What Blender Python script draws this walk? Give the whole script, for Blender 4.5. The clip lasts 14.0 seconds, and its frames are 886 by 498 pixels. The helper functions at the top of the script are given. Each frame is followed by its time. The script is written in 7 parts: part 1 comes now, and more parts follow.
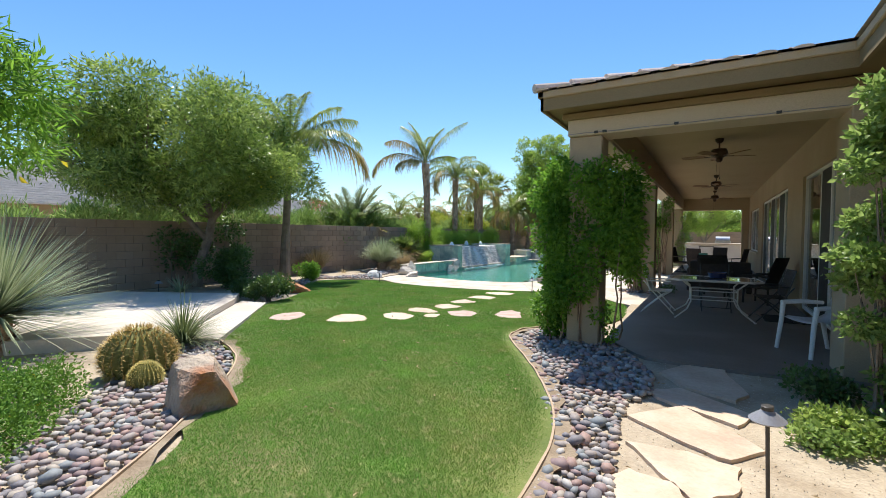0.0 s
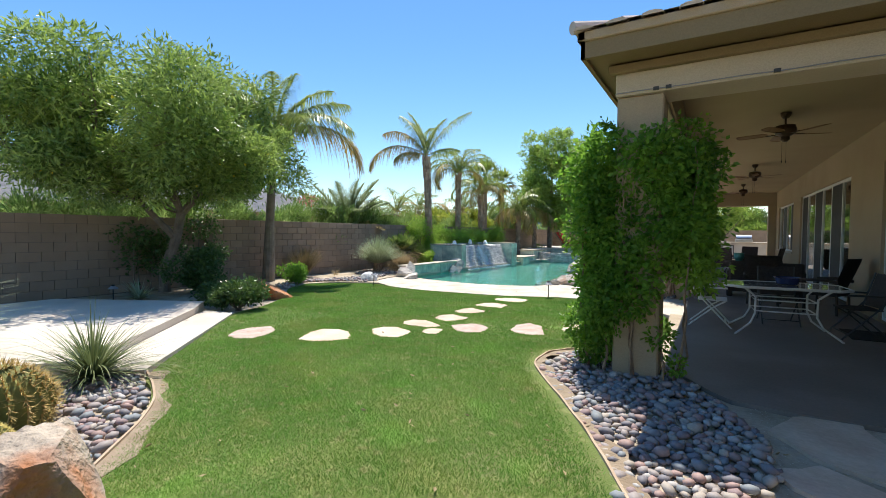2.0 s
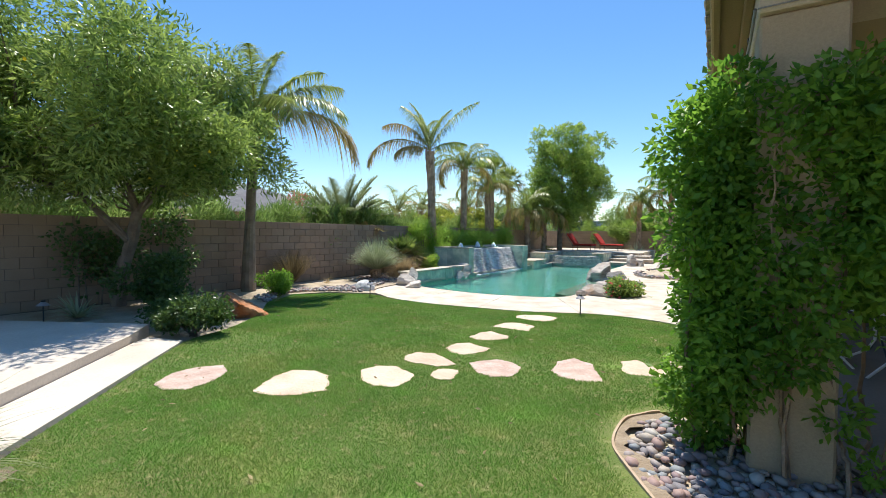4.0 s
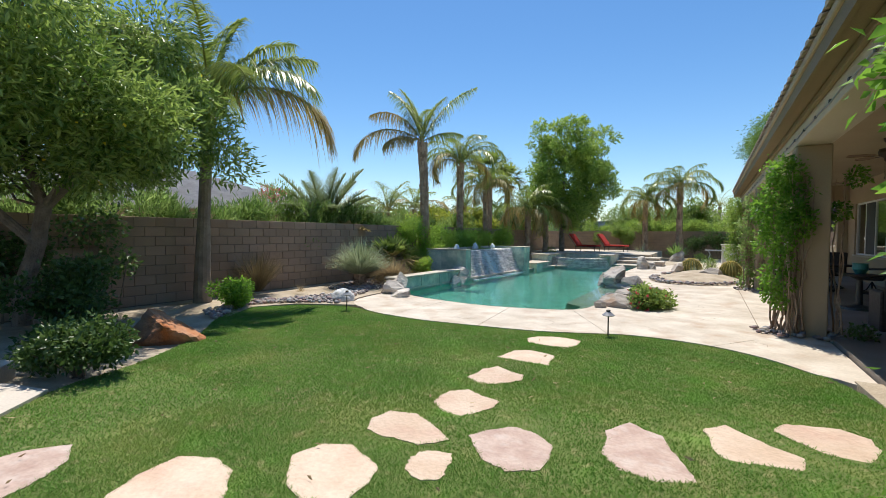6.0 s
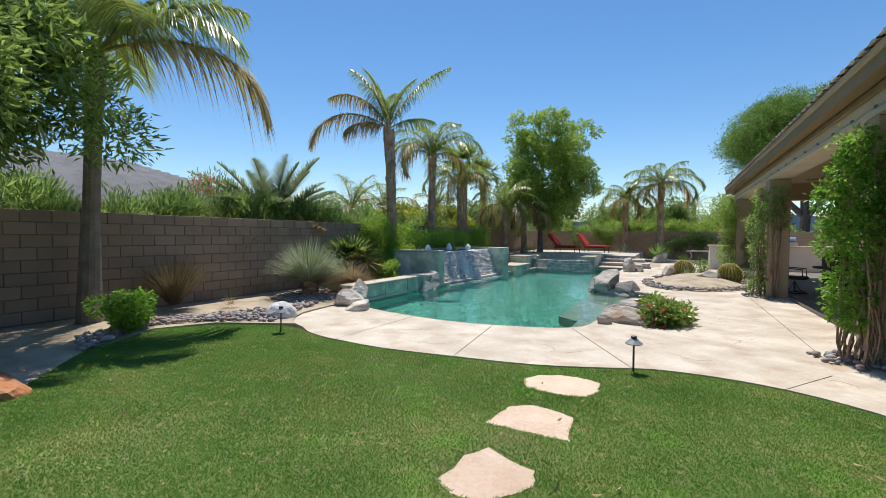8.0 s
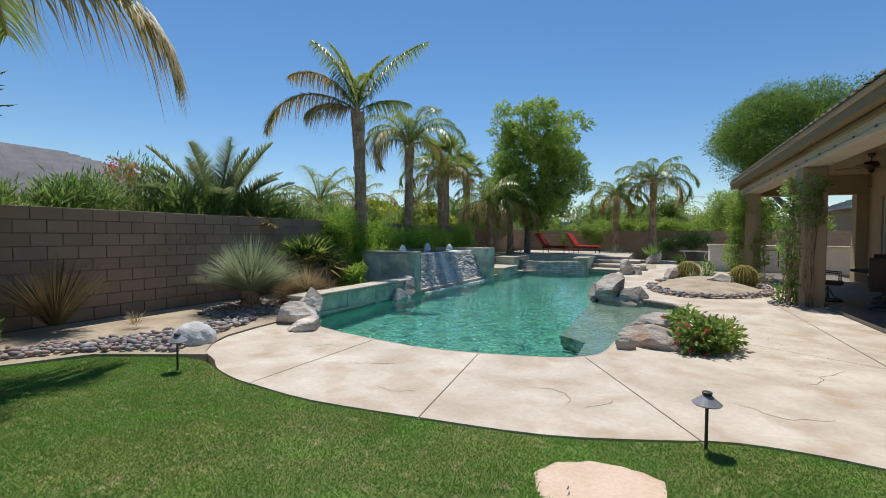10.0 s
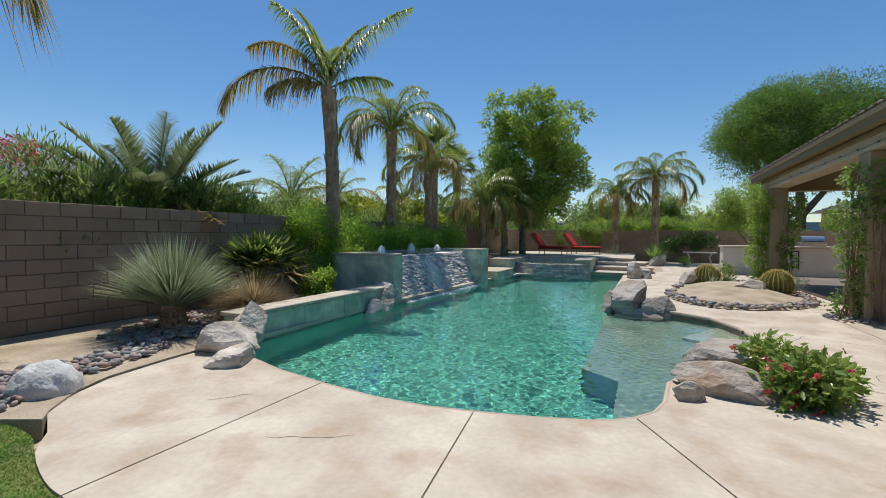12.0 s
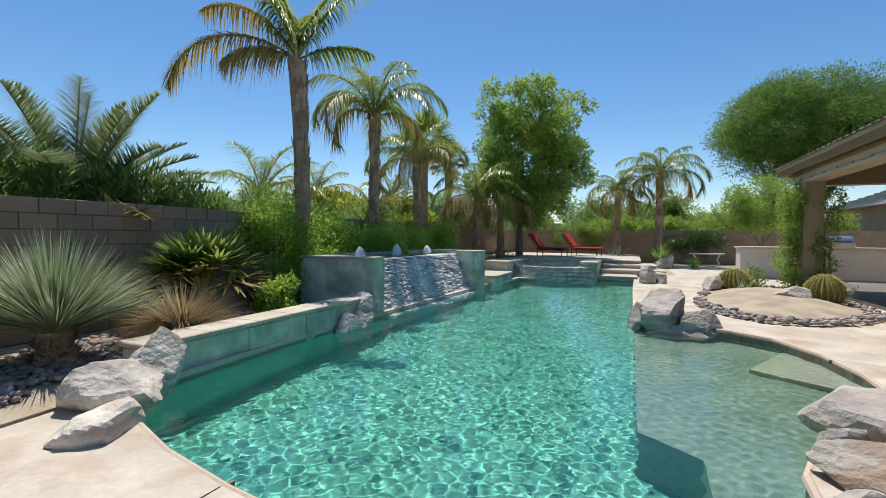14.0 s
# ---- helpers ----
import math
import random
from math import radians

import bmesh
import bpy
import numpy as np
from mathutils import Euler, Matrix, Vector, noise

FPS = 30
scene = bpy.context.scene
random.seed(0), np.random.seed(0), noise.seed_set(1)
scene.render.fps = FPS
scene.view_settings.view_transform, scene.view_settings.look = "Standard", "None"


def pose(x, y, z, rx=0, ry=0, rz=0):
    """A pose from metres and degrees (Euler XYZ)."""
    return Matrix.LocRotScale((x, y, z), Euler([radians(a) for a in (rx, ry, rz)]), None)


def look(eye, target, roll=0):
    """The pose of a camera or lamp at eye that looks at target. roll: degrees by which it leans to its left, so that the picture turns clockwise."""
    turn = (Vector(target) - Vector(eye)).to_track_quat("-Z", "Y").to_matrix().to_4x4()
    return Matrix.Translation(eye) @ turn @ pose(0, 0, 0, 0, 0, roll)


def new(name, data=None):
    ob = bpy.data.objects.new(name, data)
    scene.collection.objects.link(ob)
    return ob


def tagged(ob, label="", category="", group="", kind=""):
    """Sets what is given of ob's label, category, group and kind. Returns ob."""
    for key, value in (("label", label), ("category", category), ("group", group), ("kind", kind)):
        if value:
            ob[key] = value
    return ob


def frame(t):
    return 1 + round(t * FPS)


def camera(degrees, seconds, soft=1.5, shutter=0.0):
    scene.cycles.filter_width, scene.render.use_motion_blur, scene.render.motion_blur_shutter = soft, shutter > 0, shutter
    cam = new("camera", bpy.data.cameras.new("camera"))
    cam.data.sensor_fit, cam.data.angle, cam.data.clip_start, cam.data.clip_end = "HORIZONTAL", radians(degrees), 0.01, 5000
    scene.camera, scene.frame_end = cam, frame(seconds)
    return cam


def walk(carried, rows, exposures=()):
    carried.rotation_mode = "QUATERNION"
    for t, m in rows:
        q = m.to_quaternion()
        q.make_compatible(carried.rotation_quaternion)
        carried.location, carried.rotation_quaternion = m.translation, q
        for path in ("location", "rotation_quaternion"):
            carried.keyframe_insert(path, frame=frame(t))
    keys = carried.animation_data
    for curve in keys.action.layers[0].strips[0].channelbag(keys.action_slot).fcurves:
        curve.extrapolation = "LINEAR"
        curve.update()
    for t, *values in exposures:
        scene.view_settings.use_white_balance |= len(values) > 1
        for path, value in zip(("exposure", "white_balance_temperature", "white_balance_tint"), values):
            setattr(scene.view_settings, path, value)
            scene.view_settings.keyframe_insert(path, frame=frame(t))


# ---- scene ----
cam = camera(89.7, 14.0, soft=0.8)
METRES, EYE, TILT, LEAN, TURN = 13.0, 1.5, -1.3, 0.3, 31.0
ROWS = [
    (0.0, 0.0, 0.0, 0.0, 0.01, -0.65, -0.73),
    (0.5, -0.0016, 0.0278, 0.0, 0.06, -0.7, -0.71),
    (1.0, -0.0008, 0.0579, -0.0009, 0.12, -0.71, -0.66),
    (1.5, -0.0002, 0.0899, -0.0012, 0.16, -0.73, -0.7),
    (2.0, -0.0018, 0.1231, -0.0014, 0.22, -0.74, -0.71),
    (2.5, -0.0031, 0.1575, -0.0002, 0.29, -0.73, -0.74),
    (3.0, -0.0076, 0.1937, 0.0033, 0.33, -0.7, -0.77),
    (5.5, -0.0126, 0.3715, 0.0066, 0.46, -0.6, -0.65),
    (6.0, -0.0093, 0.4088, 0.0069, -0.11, -0.56, -0.66),
    (6.5, -0.0085, 0.4471, 0.0072, -1.01, -0.52, -0.65),
    (7.0, -0.005, 0.4861, 0.0065, -1.88, -0.49, -0.64),
    (7.5, -0.0032, 0.526, 0.0067, -2.73, -0.45, -0.63),
    (8.0, 0.0011, 0.565, 0.0075, -3.53, -0.44, -0.63),
    (10.5, 0.0306, 0.7499, 0.0081, -5.95, -0.36, -0.51),
    (11.0, 0.0357, 0.7863, 0.0085, -6.25, -0.34, -0.52),
    (11.5, 0.0422, 0.8228, 0.0081, -6.55, -0.31, -0.51),
    (12.0, 0.0485, 0.8588, 0.0085, -6.83, -0.31, -0.56),
    (12.5, 0.0535, 0.8959, 0.009, -7.12, -0.3, -0.51),
    (13.0, 0.0588, 0.9307, 0.0092, -7.41, -0.28, -0.54),
    (13.5, 0.0624, 0.9625, 0.0099, -7.68, -0.25, -0.54),
    (14.0, 0.0651, 0.9937, 0.0097, -8.0, -0.2, -0.53),
]
walk(cam, [(t, pose(0, 0, EYE, TILT, LEAN, TURN) @ pose(METRES * x, METRES * y, METRES * z, 90 + pitch, roll, yaw)) for t, x, y, z, yaw, pitch, roll in ROWS],
     [(0.0, 0.48), (3.0, 0.55), (5.5, 0.2), (8.0, 0.06), (11.0, -0.28), (12.8, -0.24), (14.0, -0.02)])

# ---- light ----
SUN_TO = Vector((-0.23, 0.37, 1.0)).normalized()
world = bpy.data.worlds.new("sky")
scene.world = world
world.use_nodes = True
_nt = world.node_tree
_sky = _nt.nodes.new("ShaderNodeTexSky")
_sky.sky_type = "NISHITA"
_sky.sun_disc = False
_sky.sun_elevation = math.asin(SUN_TO.z)
_sky.sun_rotation = math.atan2(SUN_TO.x, SUN_TO.y)
_sky.altitude = 100
_sky.air_density, _sky.dust_density, _sky.ozone_density = 1.0, 0.15, 2.2
_bg = _nt.nodes["Background"]
_bg.inputs["Strength"].default_value = 0.133
_hue = _nt.nodes.new("ShaderNodeHueSaturation")
_hue.inputs["Saturation"].default_value = 1.24
_nt.links.new(_sky.outputs[0], _hue.inputs["Color"])
_nt.links.new(_hue.outputs[0], _bg.inputs["Color"])
sun_data = bpy.data.lights.new("sun", "SUN")
sun_data.energy, sun_data.angle, sun_data.color = 4.9, radians(0.53), (1.0, 0.95, 0.87)
sun = new("sun", sun_data)
sun.matrix_world = look(SUN_TO * 60, (0, 0, 0))


# ---- materials ----
def nodes_of(m):
    return m.node_tree.nodes, m.node_tree.links


def mat(name, color, color2=None, rough=0.8, scale=8.0, fine=60.0, bump=0.3, dist=0.01, metal=0.0, island=0.0, obj=0.0, spec=0.3, stain=None, stain_scale=1.0, tint=None, grain=0.36):
    """A surface with variation at two scales: broad mottling between two colours, fine grain, and relief."""
    m = bpy.data.materials.new(name)
    m.use_nodes = True
    n, l = nodes_of(m)
    b = n["Principled BSDF"]
    b.inputs["Roughness"].default_value = rough
    b.inputs["Metallic"].default_value = metal
    b.inputs["Specular IOR Level"].default_value = spec
    geo = n.new("ShaderNodeNewGeometry")
    big = n.new("ShaderNodeTexNoise")
    big.inputs["Scale"].default_value, big.inputs["Detail"].default_value = scale, 5
    small = n.new("ShaderNodeTexNoise")
    small.inputs["Scale"].default_value, small.inputs["Detail"].default_value = fine, 3
    for t in (big, small):
        l.new(geo.outputs["Position"], t.inputs["Vector"])
    c2 = color2 or tuple(min(1, c * 1.25) for c in color)
    mix = n.new("ShaderNodeMix")
    mix.data_type = "RGBA"
    ramp = n.new("ShaderNodeMapRange")
    ramp.inputs["From Min"].default_value, ramp.inputs["From Max"].default_value = 0.32, 0.68
    l.new(big.outputs["Fac"], ramp.inputs["Value"])
    l.new(ramp.outputs[0], mix.inputs[0])
    mix.inputs[6].default_value, mix.inputs[7].default_value = (*color, 1), (*c2, 1)
    out = mix.outputs[2]
    if stain:
        sn = n.new("ShaderNodeTexNoise")
        sn.inputs["Scale"].default_value, sn.inputs["Detail"].default_value = stain_scale, 6
        l.new(geo.outputs["Position"], sn.inputs["Vector"])
        sr = n.new("ShaderNodeMapRange")
        sr.inputs["From Min"].default_value, sr.inputs["From Max"].default_value = 0.52, 0.7
        sr.inputs["To Max"].default_value = 0.75
        l.new(sn.outputs["Fac"], sr.inputs["Value"])
        sm = n.new("ShaderNodeMix")
        sm.data_type = "RGBA"
        l.new(sr.outputs[0], sm.inputs[0])
        l.new(out, sm.inputs[6])
        sm.inputs[7].default_value = (*stain, 1)
        out = sm.outputs[2]
    hsv = n.new("ShaderNodeHueSaturation")
    l.new(out, hsv.inputs["Color"])
    val = n.new("ShaderNodeMath")
    val.operation = "MULTIPLY_ADD"
    l.new(small.outputs["Fac"], val.inputs[0])
    val.inputs[1].default_value, val.inputs[2].default_value = grain, 1 - grain / 2
    v = val.outputs[0]
    for amount, node, socket in ((island, geo, "Random Per Island"), (obj, None, "Random")):
        if amount:
            src = node or n.new("ShaderNodeObjectInfo")
            k = n.new("ShaderNodeMath")
            k.operation = "MULTIPLY_ADD"
            l.new(src.outputs[socket], k.inputs[0])
            k.inputs[1].default_value, k.inputs[2].default_value = amount, 1 - amount / 2
            p = n.new("ShaderNodeMath")
            p.operation = "MULTIPLY"
            l.new(v, p.inputs[0]), l.new(k.outputs[0], p.inputs[1])
            v = p.outputs[0]
            if tint:
                tm = n.new("ShaderNodeMix")
                tm.data_type = "RGBA"
                tr = n.new("ShaderNodeMath")
                tr.operation = "MULTIPLY"
                wh = n.new("ShaderNodeTexWhiteNoise")
                wh.noise_dimensions = "1D"
                l.new(src.outputs[socket], wh.inputs["W"])
                l.new(wh.outputs["Value"], tr.inputs[0])
                tr.inputs[1].default_value = 1.0
                l.new(tr.outputs[0], tm.inputs[0])
                l.new(hsv.inputs["Color"].links[0].from_socket, tm.inputs[6])
                tm.inputs[7].default_value = (*tint, 1)
                l.new(tm.outputs[2], hsv.inputs["Color"])
    l.new(v, hsv.inputs["Value"])
    l.new(hsv.outputs[0], b.inputs["Base Color"])
    if bump:
        bp = n.new("ShaderNodeBump")
        bp.inputs["Strength"].default_value, bp.inputs["Distance"].default_value = bump, dist
        add = n.new("ShaderNodeMath")
        add.operation = "ADD"
        l.new(big.outputs["Fac"], add.inputs[0]), l.new(small.outputs["Fac"], add.inputs[1])
        l.new(add.outputs[0], bp.inputs["Height"])
        l.new(bp.outputs[0], b.inputs["Normal"])
    return m


def leaf_mat(name, color, color2, rough=0.45, glow=0.35, spec=0.4, vary=0.7):
    """Foliage: each leaf its own shade, some light let through."""
    m = bpy.data.materials.new(name)
    m.use_nodes = True
    n, l = nodes_of(m)
    b = n["Principled BSDF"]
    b.inputs["Roughness"].default_value = rough
    b.inputs["Specular IOR Level"].default_value = spec
    geo = n.new("ShaderNodeNewGeometry")
    noi = n.new("ShaderNodeTexNoise")
    noi.inputs["Scale"].default_value = 1.3
    l.new(geo.outputs["Position"], noi.inputs["Vector"])
    add = n.new("ShaderNodeMath")
    add.operation = "MULTIPLY_ADD"
    l.new(geo.outputs["Random Per Island"], add.inputs[0])
    add.inputs[1].default_value = vary
    sub = n.new("ShaderNodeMath")
    sub.operation = "MULTIPLY_ADD"
    l.new(noi.outputs["Fac"], sub.inputs[0])
    sub.inputs[1].default_value, sub.inputs[2].default_value = 1.6, -0.8 + (1 - vary) / 2
    l.new(sub.outputs[0], add.inputs[2])
    mix = n.new("ShaderNodeMix")
    mix.data_type = "RGBA"
    l.new(add.outputs[0], mix.inputs[0])
    mix.inputs[6].default_value, mix.inputs[7].default_value = (*color, 1), (*color2, 1)
    l.new(mix.outputs[2], b.inputs["Base Color"])
    tl = n.new("ShaderNodeBsdfTranslucent")
    l.new(mix.outputs[2], tl.inputs["Color"])
    sh = n.new("ShaderNodeMixShader")
    sh.inputs[0].default_value = glow
    l.new(b.outputs[0], sh.inputs[1]), l.new(tl.outputs[0], sh.inputs[2])
    l.new(sh.outputs[0], n["Material Output"].inputs["Surface"])
    return m


M = {}
M["soil"] = mat("sandy_soil", (0.37, 0.30, 0.215), (0.50, 0.42, 0.315), 0.95, 2.4, 38, 0.5, 0.02, stain=(0.30, 0.23, 0.155), stain_scale=1.6, grain=0.5)
M["turf"] = mat("turf_soil", (0.105, 0.15, 0.036), (0.145, 0.18, 0.05), 0.95, 1.5, 70, 0.6, 0.02, stain=(0.22, 0.2, 0.09), stain_scale=0.9)
M["grass"] = leaf_mat("grass_blades", (0.115, 0.26, 0.038), (0.21, 0.385, 0.072), 0.55, 0.35, 0.2, 0.35)
M["weed"] = leaf_mat("clover_leaves", (0.10, 0.21, 0.025), (0.2, 0.36, 0.055), 0.5, 0.3, 0.25)
M["deck"] = mat("tan_stamped_concrete", (0.48, 0.405, 0.315), (0.66, 0.585, 0.485), 0.7, 1.6, 22, 0.4, 0.008, grain=0.3, stain=(0.44, 0.32, 0.225), stain_scale=2.2)
M["coping"] = mat("pool_coping", (0.5, 0.38, 0.29), (0.6, 0.48, 0.38), 0.7, 2, 40, 0.3, 0.006)
# patio slab: base colour lowered to deepen the shade under the roof
M["slab"] = mat("shade_darkened_concrete", (0.17, 0.14, 0.118), (0.22, 0.185, 0.155), 0.55, 0.8, 30, 0.2, 0.005, stain=(0.3, 0.25, 0.21), stain_scale=0.6)
M["pad"] = mat("pale_concrete", (0.56, 0.49, 0.41), (0.64, 0.57, 0.49), 0.75, 1.0, 40, 0.2, 0.005, stain=(0.5, 0.42, 0.33), stain_scale=0.8)
M["flag"] = mat("buff_flagstone", (0.56, 0.41, 0.295), (0.66, 0.52, 0.40), 0.8, 3, 30, 0.45, 0.012, obj=0.2, stain=(0.55, 0.36, 0.27), stain_scale=2.0)
M["flag_rose"] = mat("rose_flagstone", (0.42, 0.29, 0.235), (0.55, 0.42, 0.35), 0.8, 5, 30, 0.45, 0.012, obj=0.2, stain=(0.58, 0.48, 0.42), stain_scale=6.0)
M["stucco"] = mat("tan_stucco", (0.40, 0.305, 0.195), (0.45, 0.35, 0.23), 0.9, 0.8, 90, 0.5, 0.008)
M["beam"] = mat("beige_stucco", (0.50, 0.42, 0.31), (0.56, 0.475, 0.36), 0.9, 1.2, 90, 0.5, 0.006)
# eave paint darkened: the shade under the overhang is in this colour
M["soffit"] = mat("shaded_eave_paint", (0.225, 0.165, 0.085), (0.25, 0.185, 0.1), 0.85, 1, 90, 0.3, 0.004)
M["tile"] = mat("roof_tile", (0.46, 0.38, 0.33), (0.58, 0.5, 0.44), 0.85, 2.5, 30, 0.4, 0.01, obj=0.25, island=0.2)
M["block"] = mat("tan_block", (0.285, 0.205, 0.143), (0.35, 0.258, 0.185), 0.95, 1.2, 80, 0.7, 0.008, obj=0.18, island=0.12)
M["mortar"] = mat("mortar", (0.19, 0.15, 0.115), (0.23, 0.185, 0.145), 0.95, 2, 60, 0.5, 0.01)
M["stone_tile"] = mat("slate_tile", (0.36, 0.46, 0.37), (0.74, 0.74, 0.58), 0.6, 3.5, 18, 0.4, 0.01, obj=0.25, spec=0.4, stain=(0.36, 0.31, 0.24), stain_scale=1.6)
M["ledge"] = mat("ledger_stone", (0.5, 0.455, 0.43), (0.86, 0.80, 0.75), 0.75, 5, 40, 0.5, 0.01, obj=0.3, island=0.5, spec=0.2)
M["cap"] = mat("cap_stone", (0.5, 0.43, 0.34), (0.6, 0.53, 0.43), 0.7, 2, 30, 0.4, 0.01, obj=0.2)
M["plaster"] = mat("pool_plaster", (0.15, 0.47, 0.375), (0.215, 0.57, 0.465), 0.7, 2.5, 24, 0.4, 0.02)
M["boulder"] = mat("grey_boulder", (0.36, 0.32, 0.285), (0.70, 0.63, 0.54), 0.85, 4.5, 22, 0.6, 0.035, stain=(0.44, 0.31, 0.19), stain_scale=2.2, obj=0.3)
M["rust_rock"] = mat("rust_boulder", (0.24, 0.18, 0.145), (0.48, 0.40, 0.31), 0.8, 3.2, 30, 0.8, 0.03, stain=(0.42, 0.14, 0.035), stain_scale=2.4)
M["orange_rock"] = mat("orange_boulder", (0.42, 0.14, 0.04), (0.5, 0.27, 0.15), 0.85, 4, 25, 0.6, 0.03, stain=(0.25, 0.14, 0.09), stain_scale=2.6)
M["speaker"] = mat("painted_rock_shell", (0.50, 0.5, 0.49), (0.66, 0.66, 0.65), 0.75, 5, 30, 0.6, 0.02)
M["date"] = leaf_mat("date_palm_leaflets", (0.14, 0.205, 0.07), (0.42, 0.47, 0.25), 0.4, 0.35, 0.4)


def lawn_patches(m):
    """Straw-coloured and clover-bright patches over the lawn, the same on blades and turf."""
    n, l = nodes_of(m)
    geo = n.new("ShaderNodeNewGeometry")
    b = n["Principled BSDF"]
    out = b.inputs["Base Color"].links[0].from_socket
    targets = [k.to_socket for k in m.node_tree.links if k.from_socket == out]
    for scale, lo, hi, top, tone in ((0.8, 0.5, 0.72, 0.45, (0.30, 0.31, 0.09)), (2.6, 0.52, 0.7, 0.35, (0.28, 0.29, 0.09)), (1.7, 0.56, 0.7, 0.35, (0.15, 0.36, 0.04)), (9.0, 0.57, 0.72, 0.55, (0.40, 0.35, 0.17))):
        t = n.new("ShaderNodeTexNoise")
        t.inputs["Scale"].default_value, t.inputs["Detail"].default_value = scale, 5
        shift = n.new("ShaderNodeVectorMath")
        shift.operation = "ADD"
        shift.inputs[1].default_value = (scale * 7, scale * 3, 0)
        l.new(geo.outputs["Position"], shift.inputs[0])
        l.new(shift.outputs[0], t.inputs["Vector"])
        r = n.new("ShaderNodeMapRange")
        r.inputs["From Min"].default_value, r.inputs["From Max"].default_value, r.inputs["To Max"].default_value = lo, hi, top
        l.new(t.outputs["Fac"], r.inputs["Value"])
        mix = n.new("ShaderNodeMix")
        mix.data_type = "RGBA"
        l.new(r.outputs[0], mix.inputs[0])
        l.new(out, mix.inputs[6])
        mix.inputs[7].default_value = (*tone, 1)
        out = mix.outputs[2]
    for k in targets:
        l.new(out, k)


lawn_patches(M["grass"])
lawn_patches(M["turf"])


def pebble_mat(name, per_object):
    """Mixed river stones: grey, mauve, rose, tan and slate, one shade each."""
    m = mat(name, (0.5, 0.5, 0.5), (0.6, 0.6, 0.6), 0.65, 14, 70, 0.15, 0.003)
    n, l = nodes_of(m)
    src = n.new("ShaderNodeObjectInfo").outputs["Random"] if per_object else n.new("ShaderNodeNewGeometry").outputs["Random Per Island"]
    ramp = n.new("ShaderNodeValToRGB")
    ramp.color_ramp.interpolation = "CONSTANT"
    shades = ((0.0, (0.42, 0.36, 0.33)), (0.2, (0.27, 0.25, 0.26)), (0.38, (0.36, 0.26, 0.25)), (0.52, (0.50, 0.43, 0.36)), (0.66, (0.30, 0.32, 0.33)), (0.8, (0.44, 0.30, 0.26)), (0.9, (0.56, 0.52, 0.48)))
    e = ramp.color_ramp.elements
    e[0].position, e[0].color = shades[0][0], (*shades[0][1], 1)
    e[1].position, e[1].color = shades[1][0], (*shades[1][1], 1)
    for p, c in shades[2:]:
        q = e.new(p)
        q.color = (*c, 1)
    l.new(src, ramp.inputs[0])
    mul = n.new("ShaderNodeMix")
    mul.data_type, mul.blend_type = "RGBA", "MULTIPLY"
    mul.inputs[0].default_value = 1
    b = n["Principled BSDF"]
    up = b.inputs["Base Color"].links[0].from_socket
    l.new(up, mul.inputs[6]), l.new(ramp.outputs[0], mul.inputs[7])
    gain = n.new("ShaderNodeMix")
    gain.data_type, gain.blend_type = "RGBA", "MULTIPLY"
    gain.inputs[0].default_value = 1
    gain.inputs[7].default_value = (1.5, 1.5, 1.5, 1)
    l.new(mul.outputs[2], gain.inputs[6])
    l.new(gain.outputs[2], b.inputs["Base Color"])
    return m


M["pebble"], M["pebbles"] = pebble_mat("river_pebble", True), pebble_mat("river_pebbles", False)
M["edging"] = mat("bender_board", (0.42, 0.30, 0.2), (0.5, 0.38, 0.27), 0.85, 4, 40, 0.3, 0.004)
M["bark"] = mat("grey_bark", (0.17, 0.13, 0.1), (0.27, 0.22, 0.17), 0.95, 6, 40, 0.9, 0.03)
M["palm_bark"] = mat("palm_bark", (0.27, 0.18, 0.115), (0.46, 0.33, 0.23), 0.95, 5, 30, 0.9, 0.03, island=0.5)
M["palm_bark_grey"] = mat("ringed_palm_bark", (0.19, 0.15, 0.115), (0.28, 0.23, 0.18), 0.95, 5, 30, 0.7, 0.02)
M["rachis"] = mat("frond_stalk", (0.22, 0.25, 0.06), (0.3, 0.3, 0.1), 0.6, 4, 30, 0.1)
M["palm"] = leaf_mat("palm_leaflets", (0.14, 0.22, 0.035), (0.42, 0.48, 0.12), 0.3, 0.55, 0.6)
M["palm_dry"] = leaf_mat("drying_palm_leaflets", (0.3, 0.25, 0.06), (0.54, 0.4, 0.17), 0.5, 0.4, 0.4)
M["leaf"] = leaf_mat("tree_leaves", (0.085, 0.17, 0.022), (0.46, 0.58, 0.15), 0.3, 0.48, 0.55)
M["leaf_bright"] = leaf_mat("bright_leaves", (0.17, 0.29, 0.045), (0.45, 0.58, 0.13), 0.4, 0.62, 0.4)
M["leaf_dark"] = leaf_mat("dark_leaves", (0.045, 0.10, 0.022), (0.14, 0.22, 0.055), 0.36, 0.35, 0.45)
M["vine"] = leaf_mat("vine_leaves", (0.08, 0.21, 0.025), (0.28, 0.48, 0.06), 0.4, 0.58, 0.35)
M["oleander"] = leaf_mat("oleander_leaves", (0.14, 0.25, 0.045), (0.40, 0.52, 0.17), 0.38, 0.58, 0.4)
M["lime"] = leaf_mat("yellow_green_leaves", (0.26, 0.33, 0.04), (0.52, 0.55, 0.1), 0.45, 0.55, 0.35)
M["fine"] = leaf_mat("feathery_leaves", (0.07, 0.15, 0.025), (0.27, 0.42, 0.085), 0.5, 0.5, 0.3)
M["spike"] = leaf_mat("grey_green_blades", (0.23, 0.285, 0.145), (0.52, 0.565, 0.37), 0.45, 0.2, 0.4)
